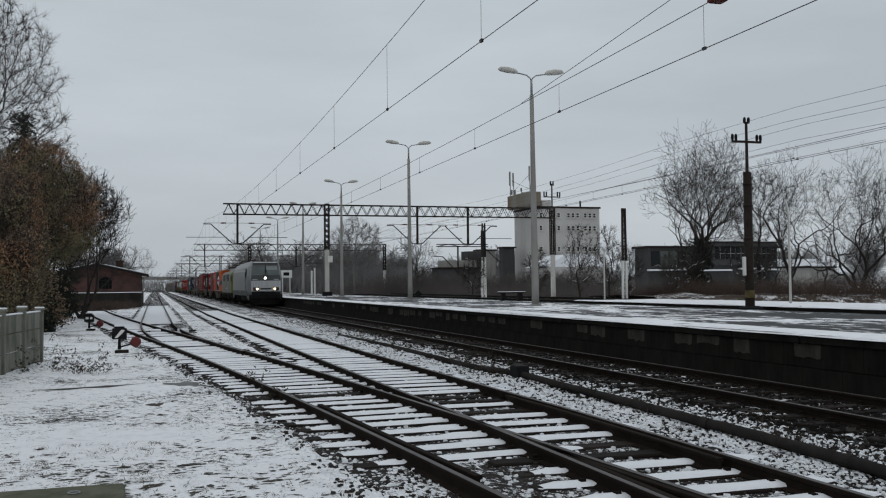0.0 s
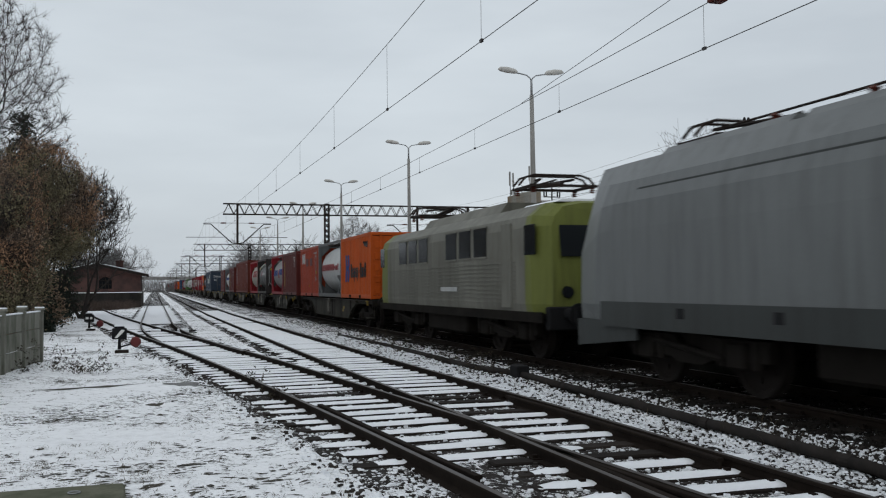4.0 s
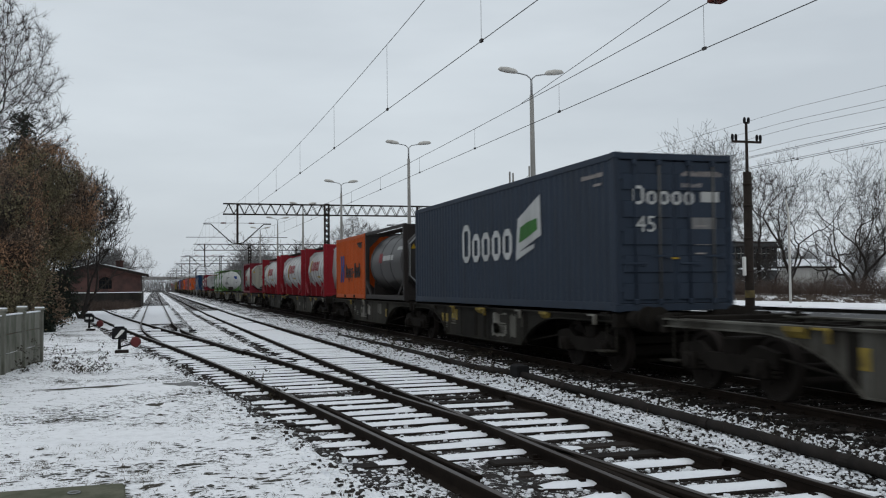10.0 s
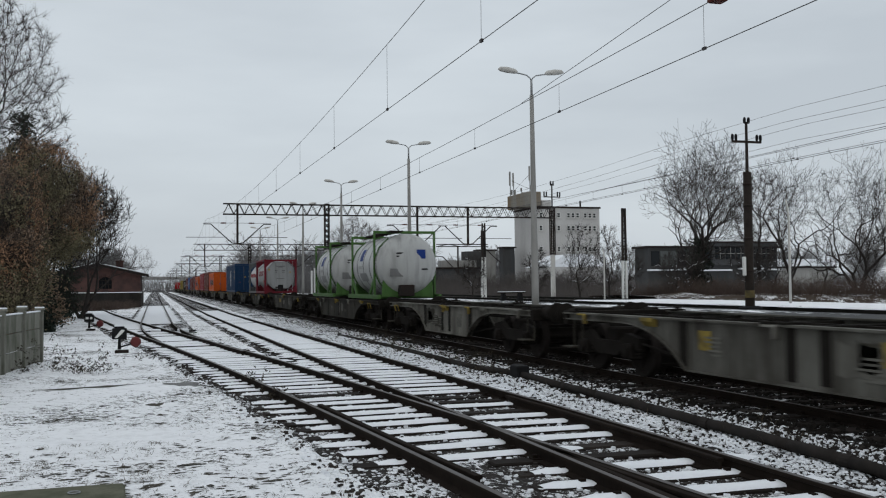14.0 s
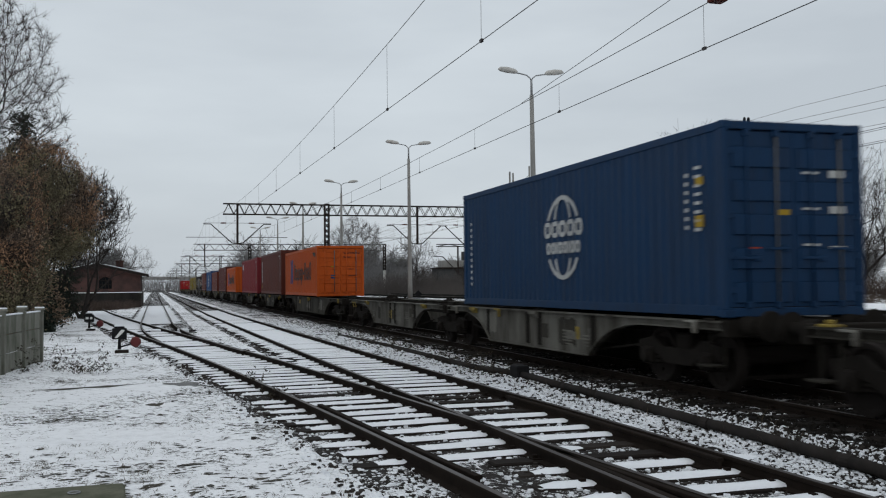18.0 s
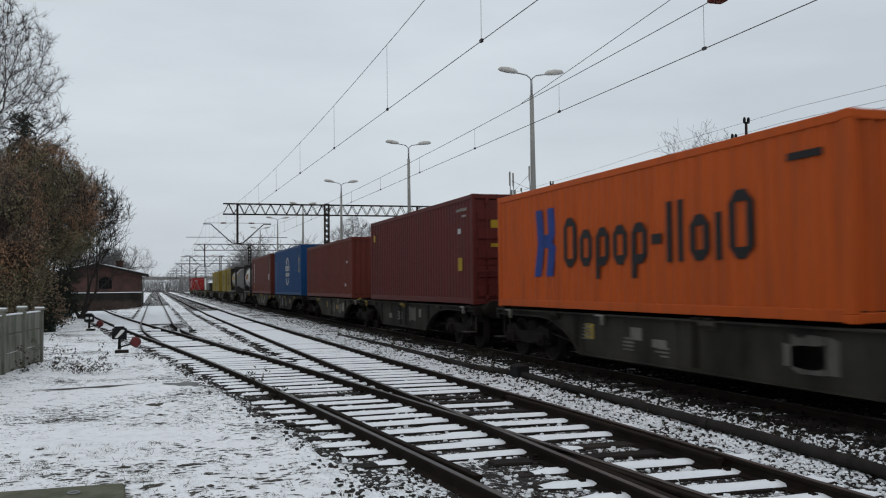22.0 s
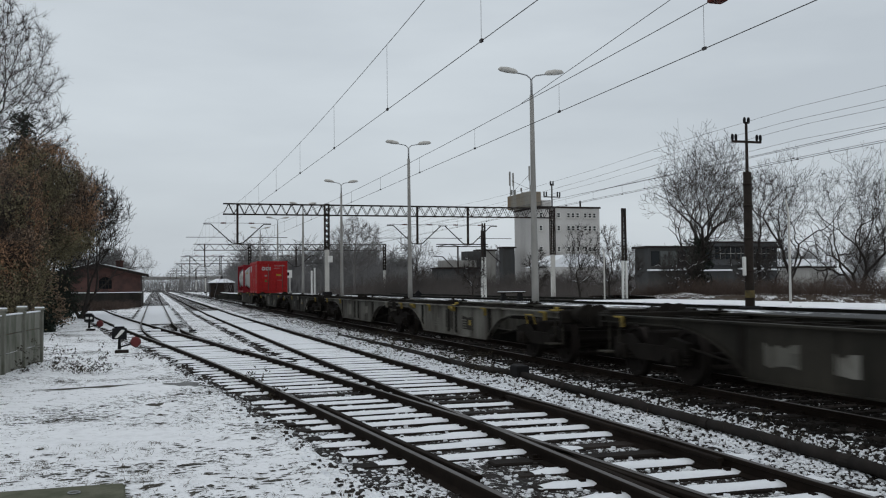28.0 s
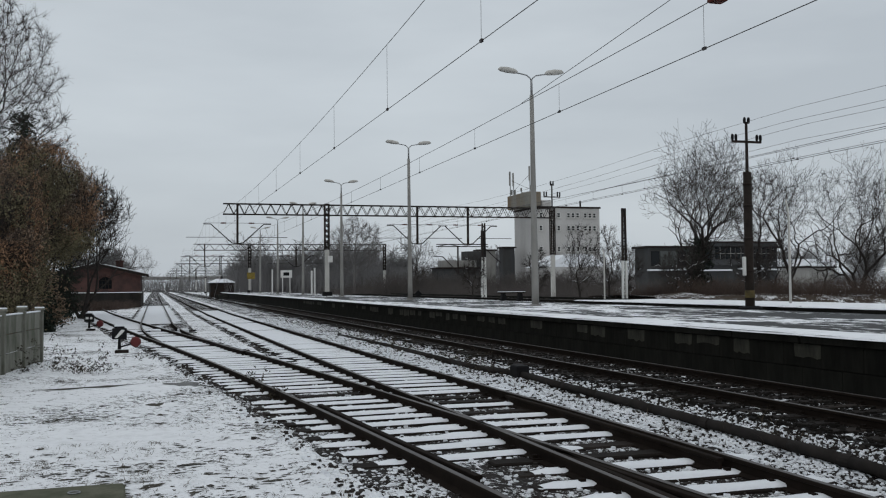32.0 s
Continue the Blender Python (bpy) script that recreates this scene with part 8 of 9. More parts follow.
def grow(out, p, d, length, r, level, top, rnd, bend, up, kids, spread, clear=0.2, taper=0.0):
    """Grow one branch and, from it, the next smaller ones."""
    n = (9 if taper else 5) if level == 0 else 4 if level == 1 else 3 if level == 2 else 2
    pts, rad = [p], [r]
    q, dd = p, d
    for i in range(n):
        dd = (dd + Vector((rnd.uniform(-1, 1), rnd.uniform(-1, 1), rnd.uniform(-0.42, 0.7))) * bend + Vector((0, 0, up))).normalized()
        q = q + dd * (length / n)
        pts.append(q)
        rad.append(r * (1 - 0.82 * (i + 1) / n) + 0.002)
        if level < top and (level > 0 or (i + 1) / n > clear):
            for _ in range(kids[level] if i < n - 1 else kids[level] + 1):
                a = rnd.uniform(0, 2 * math.pi)
                side = dd.cross(Vector((math.cos(a), math.sin(a), 0.3))).normalized()
                nd = (dd * rnd.uniform(0.45, 0.9) + side * spread * rnd.uniform(0.7, 1.2)).normalized()
                grow(out, q - dd * rnd.uniform(0, length / n * 0.7), nd, length * rnd.uniform(0.42, 0.72) * (1 - taper * (i + 1) / n if level == 0 else 1), max(rad[-1] * 0.72, 0.004), level + 1, top, rnd, bend, up, kids, spread)
    out[min(level, 2)].append((pts, rad))


def colonise(seed, prof, n, step, kill, up, jit, lean=(0.0, 0.0), trunk_wander=0.06, rounds=75):
    """Branches that grow towards points strewn in a crown; prof: (height, radius, sideways shift) of the crown."""
    rs = np.random.RandomState(seed)
    zs, rr, cx = [np.array(v, float) for v in zip(*prof)]
    A = np.empty((0, 3))
    while len(A) < n:
        z = rs.uniform(zs[0], zs[-1], n)
        r = np.interp(z, zs, rr)
        keep = rs.rand(n) < (r / rr.max()) ** 1.6
        t, q = rs.uniform(0, 2 * np.pi, n), np.sqrt(rs.uniform(0.05, 1, n)) * rs.uniform(0.82, 1.1, n)
        A = np.concatenate([A, np.stack([np.interp(z, zs, cx) + np.cos(t) * r * q, np.sin(t) * r * q, z], 1)[keep]])
    A = A[:n]
    P, par = [np.array((0.0, 0.0, -0.15))], [-1]
    d = np.array((lean[0], lean[1], 1.0))
    while P[-1][2] < zs[0] + 0.12 * (zs[-1] - zs[0]):
        d = d + rs.normal(0, trunk_wander, 3) * (1, 1, 0.2)
        d /= np.linalg.norm(d)
        P.append(P[-1] + d * step)
        par.append(len(P) - 2)
    P = np.array(P)
    D2 = ((A[:, None] - P[None]) ** 2).sum(-1)
    near, best = D2.argmin(1), D2.min(1)
    forks = np.zeros(len(P), int)
    for _ in range(rounds):
        if not len(A):
            break
        v = A - P[near]
        v /= np.sqrt(best)[:, None] + 1e-6
        S = np.zeros((len(P), 3))
        np.add.at(S, near, v)
        idx = np.unique(near)
        idx = idx[forks[idx] < 2]
        if not len(idx):
            break
        forks[idx] += 1
        nd = S[idx]
        nd /= np.linalg.norm(nd, axis=1, keepdims=True) + 1e-6
        nd = nd + rs.normal(0, jit, nd.shape) + (0, 0, up)
        nd /= np.linalg.norm(nd, axis=1, keepdims=True) + 1e-6
        Q = P[idx] + nd * step
        o = len(P)
        P = np.concatenate([P, Q])
        forks = np.concatenate([forks, np.zeros(len(Q), int)])
        par += [int(i) for i in idx]
        D2 = (A ** 2).sum(1)[:, None] + (Q ** 2).sum(1)[None] - 2 * A @ Q.T
        m = D2.min(1)
        near = np.where(m < best, D2.argmin(1) + o, near)
        best = np.minimum(best, np.maximum(m, 1e-6))
        keep = best > kill * kill
        A, near, best = A[keep], near[keep], best[keep]
    Q = np.array(par)
    for _ in range(2):
        S, C = np.zeros_like(P), np.zeros(len(P))
        np.add.at(S, Q[1:], P[1:])
        np.add.at(C, Q[1:], 1)
        m = (C > 0) & (np.arange(len(P)) > 0)
        P[m] = 0.5 * P[m] + 0.25 * P[Q[m]] + 0.25 * S[m] / C[m][:, None]
    return P, par


def grown_tree(x, y, z, prof, seed, label, n=900, step=0.33, kill=0.5, up=0.1, jit=0.25, tip=0.0068, power=2.05, twigs=3000, twig_len=0.5, twig_r=0.0045, lean=(0.0, 0.0), group="bare trees beyond the platforms", bark=None, crown=None, snow=0.0, thick=1.0, name="tree"):
    """A bare tree; returns it and its thin shoots' points, on which leaves may sit."""
    P, par = colonise(seed, prof, n, step, kill, up, jit, lean)
    rs = np.random.RandomState(seed + 1)
    kids = [[] for _ in P]
    acc = np.zeros(len(P))
    for i in range(len(P) - 1, -1, -1):
        if not kids[i]:
            acc[i] = tip ** power
        if par[i] >= 0:
            kids[par[i]].append(i)
            acc[par[i]] += acc[i]
    R = acc ** (1 / power)
    R = R * (1 + (thick - 1) * np.clip((R / tip - 3) / 9, 0, 1))
    lots = ([], [], [])
    caps = []
    heads = [(0, None)]
    while heads:
        i, start = heads.pop()
        chain, rad = ([P[start]], [R[i]]) if start is not None else ([], [])
        while True:
            chain.append(P[i])
            rad.append(R[i])
            if not kids[i]:
                break
            ks = sorted(kids[i], key=lambda k: -R[k])
            heads += [(k, i) for k in ks[1:]]
            i = ks[0]
        if len(chain) < 2:
            continue
        lots[0 if start is None else 1 if rad[0] > 0.032 else 2].append((chain, rad))
        if snow and rad[0] > 0.016:
            k = 0
            while k < len(chain) - 1:
                dd = chain[k + 1] - chain[k]
                if abs(dd[2]) < 0.75 * np.linalg.norm(dd) and rs.rand() < snow:
                    caps.append(([chain[k] + (0, 0, rad[k] * 0.75), chain[k + 1] + (0, 0, rad[k + 1] * 0.75)], [max(rad[k] * 0.7, 0.012), max(rad[k + 1] * 0.7, 0.012)]))
                k += 1
    thin = np.array([i for i in range(len(P)) if par[i] >= 0 and R[i] < 0.026])
    pick = thin[rs.randint(0, len(thin), twigs)]
    d = P[pick] - P[np.array(par)[pick]]
    d /= np.linalg.norm(d, axis=1, keepdims=True) + 1e-6
    d = d * 0.8 + rs.normal(0, 0.55, d.shape) + (0, 0, up * 2)
    d /= np.linalg.norm(d, axis=1, keepdims=True) + 1e-6
    ln = rs.uniform(0.35, 1.1, (twigs, 1)) * twig_len
    a = P[pick]
    b = a + d * ln * 0.5
    c = b + (d + rs.normal(0, 0.35, d.shape) + (0, 0, 0.25)) * ln * 0.5
    fine = [([a[i], c[i]], [twig_r, twig_r * 0.5]) for i in range(twigs)]
    ob = thing(name, pose(x, y, z), label, "tree", group)
    part("trunk", many_tubes("trunk", lots[0], 9, bark or M_BARK, True), None, ob)
    if lots[1]:
        part("branchwork", many_tubes("branchwork", lots[1], 5, bark or M_BARK, True), None, ob)
    part("crown", many_tubes("crown", lots[2] + fine, 3, crown or M_TWIG), None, ob)
    if caps:
        tagged(part("snow", many_tubes("snow", caps, 4, M_SNOWCAP), None, ob, "thin snow lying on the limbs"), kind="stuff")
    return ob, list(c) + list(b)


def forked_tree(x, y, stems, seed, label, depth=9, first=2.6, ratio=0.83, angle=0.42, wind=0.12, up=0.06, fine=0.0085, crown=(7.0, 3.4, 5.6), group="bare trees beyond the platforms"):
    """A bare tree whose limbs fork again and again inside an oval crown (centre height, half width, half height); stems: (lean x, lean y, radius)."""
    rnd = random.Random(seed)
    out = ([], [], [])
    cz, cw, ch = crown

    def fork(p, d, ln, r, k):
        pts, rad = [p.copy()], [r]
        steps = 4
        for i in range(steps):
            d = (d + Vector((rnd.gauss(0, wind), rnd.gauss(0, wind), rnd.gauss(0, wind) + up))).normalized()
            p = p + d * ln / steps
            pts.append(p.copy())
            rad.append(r * (1 - 0.22 * (i + 1) / steps))
        reach = math.hypot(p.x, p.y) ** 2 / cw ** 2 + (p.z - cz) ** 2 / ch ** 2
        last = k >= depth or (k > 3 and reach > 1.0)
        if last:
            rad = [v * (1 - 0.2 * i) for i, v in enumerate(rad)]
        out[0 if k == 0 else 1 if k < 4 else 2].append((pts, rad))
        if last:
            return
        if k > 2 and reach > 0.9:
            k, ln = max(k, depth - 3), ln * 0.7
        q = d.orthogonal().normalized()
        turn = rnd.uniform(0, 2 * math.pi)
        share = rnd.uniform(0.5, 0.72)
        for side, w in ((1, share), (-1, 1 - share)):
            lean = side * angle * (1.35 - w) * rnd.uniform(0.75, 1.3)
            nd = (Matrix.Rotation(turn, 3, d) @ (Matrix.Rotation(lean, 3, q) @ d)).normalized()
            fork(p, nd, ln * ratio * rnd.uniform(0.8, 1.18), rad[-1] * w ** 0.42, k + 1)
        if 1 <= k < depth - 2 and rnd.random() < 0.75:
            side = (Matrix.Rotation(rnd.uniform(0, 6.28), 3, d) @ (Matrix.Rotation(0.9, 3, q) @ d)).normalized()
            fork(pts[2], side, ln * 0.55, rad[2] * 0.45, k + 2)

    for lx, ly, r in stems:
        fork(Vector((0, 0, -0.15)), Vector((lx, ly, 1)).normalized(), first, r, 0)
    ob = thing("tree", pose(x, y, GZ), label, "tree", group)
    part("trunk", many_tubes("trunk", out[0], 9, M_BARK, True), None, ob)
    part("branchwork", many_tubes("branchwork", [(p, [max(v, 0.02) for v in r]) for p, r in out[1]], 5, M_BARK, True), None, ob)
    part("crown", many_tubes("crown", [(p, [max(v, fine) for v in r]) for p, r in out[2]], 3, M_BARK), None, ob)
    return ob


def leaf_cloud(pts, seed, count, size, jitter, material, droop=0.0, name="leaves"):
    """A mesh of many small leaves strewn round the given points."""
    rs = np.random.RandomState(seed)
    P = np.array([tuple(p) for p in pts], float)[rs.randint(0, len(pts), count)]
    C = P + rs.normal(0, jitter, (count, 3))
    C[:, 2] -= droop * rs.rand(count)
    A = rs.uniform(-1, 1, (count, 3))
    A /= np.linalg.norm(A, axis=1, keepdims=True)
    B = np.cross(A, rs.uniform(-1, 1, (count, 3)))
    B /= np.linalg.norm(B, axis=1, keepdims=True)
    A *= size * rs.uniform(0.6, 1.3, (count, 1))
    B *= size * rs.uniform(0.35, 0.7, (count, 1))
    V = np.stack([C - A, C + B * 0.8, C + A, C - B], 1).reshape(-1, 3)
    return quad_mesh(name, V, np.arange(count * 4).reshape(-1, 4), material)


# right-hand side: bare trees behind the second platform
tA = forked_tree(37.1, 60, [(-0.02, 0, 0.32), (0.24, 0.1, 0.22), (-0.3, 0.1, 0.15)], 3, "tall bare tree with ivy on its dark forked trunk", depth=10, first=2.7, ratio=0.83, angle=0.55, wind=0.06, up=0.035, crown=(7.9, 4.0, 5.6))
rI = random.Random(5)
part("ivy", leaf_cloud([(rI.gauss(0.12, 0.4), rI.gauss(0, 0.32), rI.uniform(0.3, 5.0)) for _ in range(300)], 5, 2800, 0.11, 0.12, M_NEEDLE), None, tA, "dark ivy round the trunk")
GN = "gnarled bare tree with twisting dark limbs"
grown_tree(42.6, 60.5, GZ, [(2.8, 0.8, 0), (4.6, 2.2, 0.2), (7.0, 2.4, 0.4), (9.0, 2.0, 0.5), (10.1, 0.7, 0.6)], 21, GN, n=460, step=0.30, kill=0.48, up=0.04, jit=0.2, tip=0.0085, twigs=4600, twig_len=0.45, twig_r=0.0075, thick=2.6)
forked_tree(44.6, 60, [(0.18, 0, 0.2), (0.45, 0.1, 0.13)], 22, GN, depth=9, first=2.5, ratio=0.84, angle=0.62, wind=0.19, up=0.06, crown=(6.7, 3.2, 5.0))
forked_tree(50.8, 60, [(-0.26, 0, 0.19), (0.05, 0.1, 0.17), (0.32, -0.1, 0.16)], 23, GN, depth=9, first=2.6, ratio=0.84, angle=0.6, wind=0.19, up=0.06, crown=(7.0, 3.5, 5.3))
grown_tree(56.0, 61, GZ, [(2.4, 0.7, 0), (4.6, 2.2, 0), (7.5, 2.8, 0), (9.6, 2.3, 0.1), (10.8, 0.8, 0)], 24, GN, n=420, step=0.31, kill=0.5, up=0.02, jit=0.36, tip=0.009, twigs=4200, twig_len=0.45, twig_r=0.0075, thick=2.7)
SM = "small bare tree among the brush with snow on its limbs"
for i, (x, y, h, w, lx) in enumerate(((47.3, 59, 6.0, 1.1, 0.0), (35.2, 58, 4.6, 1.7, -0.2), (33.6, 57, 3.9, 1.6, 0.1), (28.0, 60, 5.9, 1.3, 0.0), (30.3, 60.5, 5.9, 1.2, 0.0), (32.2, 61, 4.6, 1.2, 0.1), (39.5, 57, 4.4, 1.8, 0.1), (49.2, 57, 5.2, 1.2, -0.2), (53.6, 58, 5.6, 1.5, 0.1), (24.8, 60, 4.4, 1.0, 0.0), (21.6, 64, 4.0, 1.0, 0.0), (41.6, 57, 4.6, 1.4, 0.0))):
    grown_tree(x, y, GZ, [(1.2, 0.5, 0), (2.2, w * 0.8, lx), (h * 0.72, w, lx), (h * 0.92, w * 0.7, lx), (h + 0.1, 0.2, lx)], 30 + i, SM, n=320, step=0.24, kill=0.34, up=0.02, jit=0.36, twigs=1800, twig_len=0.42, twig_r=0.006, tip=0.0085, thick=1.7, snow=0.8)
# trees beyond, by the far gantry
# the mist before these trees is put into a paler twig colour
M_TWIG_MID = mat("twigs_paled_by_mist", (0.15, 0.142, 0.138), 0.9, 0, (0.11, 0.105, 0.102), 0.3, 5, bump=0)
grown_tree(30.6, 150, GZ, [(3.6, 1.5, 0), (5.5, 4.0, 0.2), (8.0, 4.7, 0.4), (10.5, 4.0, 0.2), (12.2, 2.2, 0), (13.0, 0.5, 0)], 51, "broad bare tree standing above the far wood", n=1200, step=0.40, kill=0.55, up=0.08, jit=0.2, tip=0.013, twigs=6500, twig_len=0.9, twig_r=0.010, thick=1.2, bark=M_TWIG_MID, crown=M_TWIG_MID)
for i, (x, y, h) in enumerate(((38.5, 140, 6.5), (42.0, 142, 6.0), (36.0, 132, 5.5), (60.0, 128, 7.4), (64.0, 126, 8.4), (67.5, 125, 7.4), (57.0, 120, 5.5), (70.5, 122, 6.5))):
    grown_tree(x, y, GZ, [(1.2, 0.6, 0), (2.4, h * 0.28, 0), (h * 0.7, h * 0.32, 0), (h, 0.4, 0)], 60 + i, "small bare tree before the sheds", n=220, step=0.36, kill=0.5, up=0.06, jit=0.35, tip=0.010, twigs=900, twig_len=0.7, twig_r=0.009, thick=1.2)

# left-hand side
LG = "trees by the siding"
grown_tree(-11.5, 58, GZ, [(4.5, 2.0, 0.5), (7.0, 6.0, 0.5), (10.0, 6.5, 0.5), (13.3, 6.2, 0.5), (15.0, 5.9, 0.5), (16.6, 5.3, 0.5), (18.2, 4.0, 0.4), (20.0, 2.2, 0.2), (21.2, 0.6, 0)], 81, "tall bare tree with fine upswept branches", n=6200, step=0.38, kill=0.42, up=0.12, jit=0.09, tip=0.0078, twigs=34000, twig_len=0.55, twig_r=0.0078, thick=1.3, group=LG)
grown_tree(-5.6, 68, GZ, [(2.4, 1.0, 0.6), (4.2, 2.2, 1.0), (6.0, 2.6, 1.0), (7.8, 2.6, 1.1), (8.8, 1.9, 0.9), (9.7, 0.8, 0.6)], 83, "leaning bare tree over the brick shed", n=1200, step=0.31, kill=0.4, up=0.10, jit=0.1, tip=0.0085, twigs=9000, twig_len=0.5, twig_r=0.008, lean=(0.1, 0), group=LG)
grown_tree(-2.5, 122, GZ, [(1.6, 1.0, 0), (3.0, 3.0, 0), (5.0, 3.4, 0), (6.6, 2.2, 0), (7.2, 0.5, 0)], 84, "small bare tree behind the shed", n=320, step=0.4, kill=0.55, up=0.06, jit=0.3, tip=0.009, twigs=1500, twig_len=0.8, twig_r=0.008, group=LG, bark=M_TWIG_MID, crown=M_TWIG_MID)


def brown_tree(x, y, prof, seed, leaves, label, n=500):
    """Withered leaves sit in clumps along the shoots, thinning towards the outer twigs."""
    ob, tips = grown_tree(x, y, GZ, prof, seed, label, n=n, step=0.28, kill=0.4, up=0.08, jit=0.14, twigs=5200, twig_len=0.75, twig_r=0.007, group=LG)
    rnd = random.Random(seed + 1)
    top = prof[-1][0]
    keep = [p for p in tips if noise.noise((p[0] * 0.9, p[1] * 0.9, p[2] * 0.9 + seed)) > -0.12 - 0.4 * (1 - p[2] / top)]
    tone = lambda p: noise.noise((p[0] * 0.45 + 7, p[1] * 0.45, p[2] * 0.4 + seed * 3))
    olive = [p for p in keep if tone(p) < -0.08]
    rust = [p for p in keep if tone(p) > 0.16]
    brown = [p for p in keep if -0.08 <= tone(p) <= 0.16]
    for pts, m, words in ((brown, M_LEAF_DRY, "withered brown leaves in clumps"), (olive, M_LEAF_OLIVE, "dull olive leaves in clumps"), (rust, M_LEAF_RUST, "rust-brown leaves in clumps")):
        if pts:
            part("foliage", leaf_cloud(pts, seed, leaves * len(pts) // len(keep), 0.05, 0.08, m), None, ob, words)
    low = [p for p in keep if p[2] < top * 0.5]
    part("low_foliage", leaf_cloud(low, seed + 5, leaves // 3, 0.055, 0.14, M_LEAF_OLIVE), None, ob, "dense withered lower leaves")
    return ob


HB = "hornbeam with withered brown leaves beside the siding"
brown_tree(-5.9, 43, [(0.4, 1.1, 0), (1.6, 1.5, 0), (3.6, 1.6, 0), (5.4, 1.4, 0), (6.9, 0.6, 0)], 91, 22000, HB, 800)
brown_tree(-5.3, 50, [(2.0, 0.7, -0.3), (3.5, 1.4, -0.1), (4.8, 2.6, 0.1), (6.7, 2.5, 0), (7.8, 1.9, 0), (8.9, 0.9, 0)], 92, 30000, HB, 1100)
brown_tree(-7.3, 48, [(0.6, 1.4, 0), (2.5, 2.0, 0), (5.5, 2.2, 0), (7.4, 1.6, 0), (8.6, 0.7, 0)], 94, 24000, HB, 900)
brown_tree(-6.2, 57, [(3.2, 1.2, 0.2), (4.4, 2.6, 0.3), (6.0, 3.0, 0.3), (8.0, 2.6, 0.2), (9.6, 1.2, 0)], 93, 26000, HB, 1000)
brown_tree(-5.35, 38.5, [(0.4, 0.8, 0), (1.4, 1.1, 0), (2.8, 1.15, 0), (4.4, 0.9, 0), (5.6, 0.4, 0)], 95, 13000, HB, 500)
# dark conifer between them
forked_tree(-4.25, 62, [(0.1, 0, 0.13), (0.4, 0, 0.1), (-0.3, 0, 0.1)], 97, "bare twiggy tree behind the brown hornbeams", depth=9, first=2.0, ratio=0.82, angle=0.55, wind=0.08, up=0.04, fine=0.01, crown=(6.0, 3.0, 3.6), group=LG)
cf = thing("conifer", pose(-7.1, 58, GZ), "dark ragged conifer among the brown trees", "tree", LG)
part("trunk", MB().tube([(0, 0, 0), (0.1, 0, 6), (0.05, 0, 11.9)], [0.2, 0.13, 0.02], 8), M_BARK, cf)
nd, bl = [], []
rC = random.Random(9)
for k in range(250):
    z = rC.uniform(3.5, 11.8)
    rad = ((12.2 - z) * 0.2 + 0.45) * rC.choice((0.5, 0.8, 1.1, 1.5))
    a = rC.uniform(0, 2 * math.pi)
    e = Vector((math.cos(a) * rad, math.sin(a) * rad, z - 0.3 * rad))
    s = Vector((0, 0, z))
    bl.append(([s, (s + e) / 2 + Vector((0, 0, 0.1)), e], [0.025, 0.015, 0.005]))
    nd += [s + (e - s) * (0.25 + 0.75 * j / 5) for j in range(6)]
part("branchwork", many_tubes("branchwork", bl, 4, M_BARK), None, cf)
part("foliage", leaf_cloud(nd, 9, 3800, 0.10, 0.22, M_NEEDLE, 0.3), None, cf, "dark drooping needles")
# dark evergreen bushes at the foot
for i, (x, y, w, h) in enumerate(((-5.4, 62, 0.95, 3.5), (-5.2, 52, 0.8, 1.9), (-5.1, 41, 0.5, 1.4), (-6.9, 66, 1.3, 3.4), (-9.6, 84, 2.2, 3.2), (-4.75, 44.5, 0.55, 1.7))):
    bs = thing("bush", pose(x, y, GZ), "dark tangled bush at the edge of the siding", "bush", "bushes by the siding")
    rb_ = random.Random(200 + i)
    mb = []
    for k in range(90):
        a, l = rb_.uniform(0, 2 * math.pi), rb_.uniform(0.5, 1.0)
        e = Vector((math.cos(a) * w * l * rb_.random(), math.sin(a) * w * l * rb_.random(), h * l))
        mb.append(([(e.x * 0.1, e.y * 0.1, 0), e * 0.5 + Vector((rb_.gauss(0, .1), rb_.gauss(0, .1), 0.1)), e], [0.016, 0.011, 0.005]))
    part("branchwork", many_tubes("branchwork", mb, 3, M_BARK), None, bs)
    pts = [Vector((rb_.gauss(0, w * 0.5), rb_.gauss(0, w * 0.5), abs(rb_.gauss(0, h * 0.42)))) for _ in range(150)]
    part("foliage", leaf_cloud(pts, 200 + i, 2600, 0.09, 0.16, M_NEEDLE if i in (0, 3, 5) else M_LEAF_DRY), None, bs, "dull dark leaves")


# ---------------- brush, far woods, weeds: what nobody could count ----------------
def stuff(name, mb, material, label):
    me = mb.mesh(name, material) if isinstance(mb, MB) else many_tubes(name, mb, 3, material)
    return tagged(new(name, me), label, "", "", "stuff")


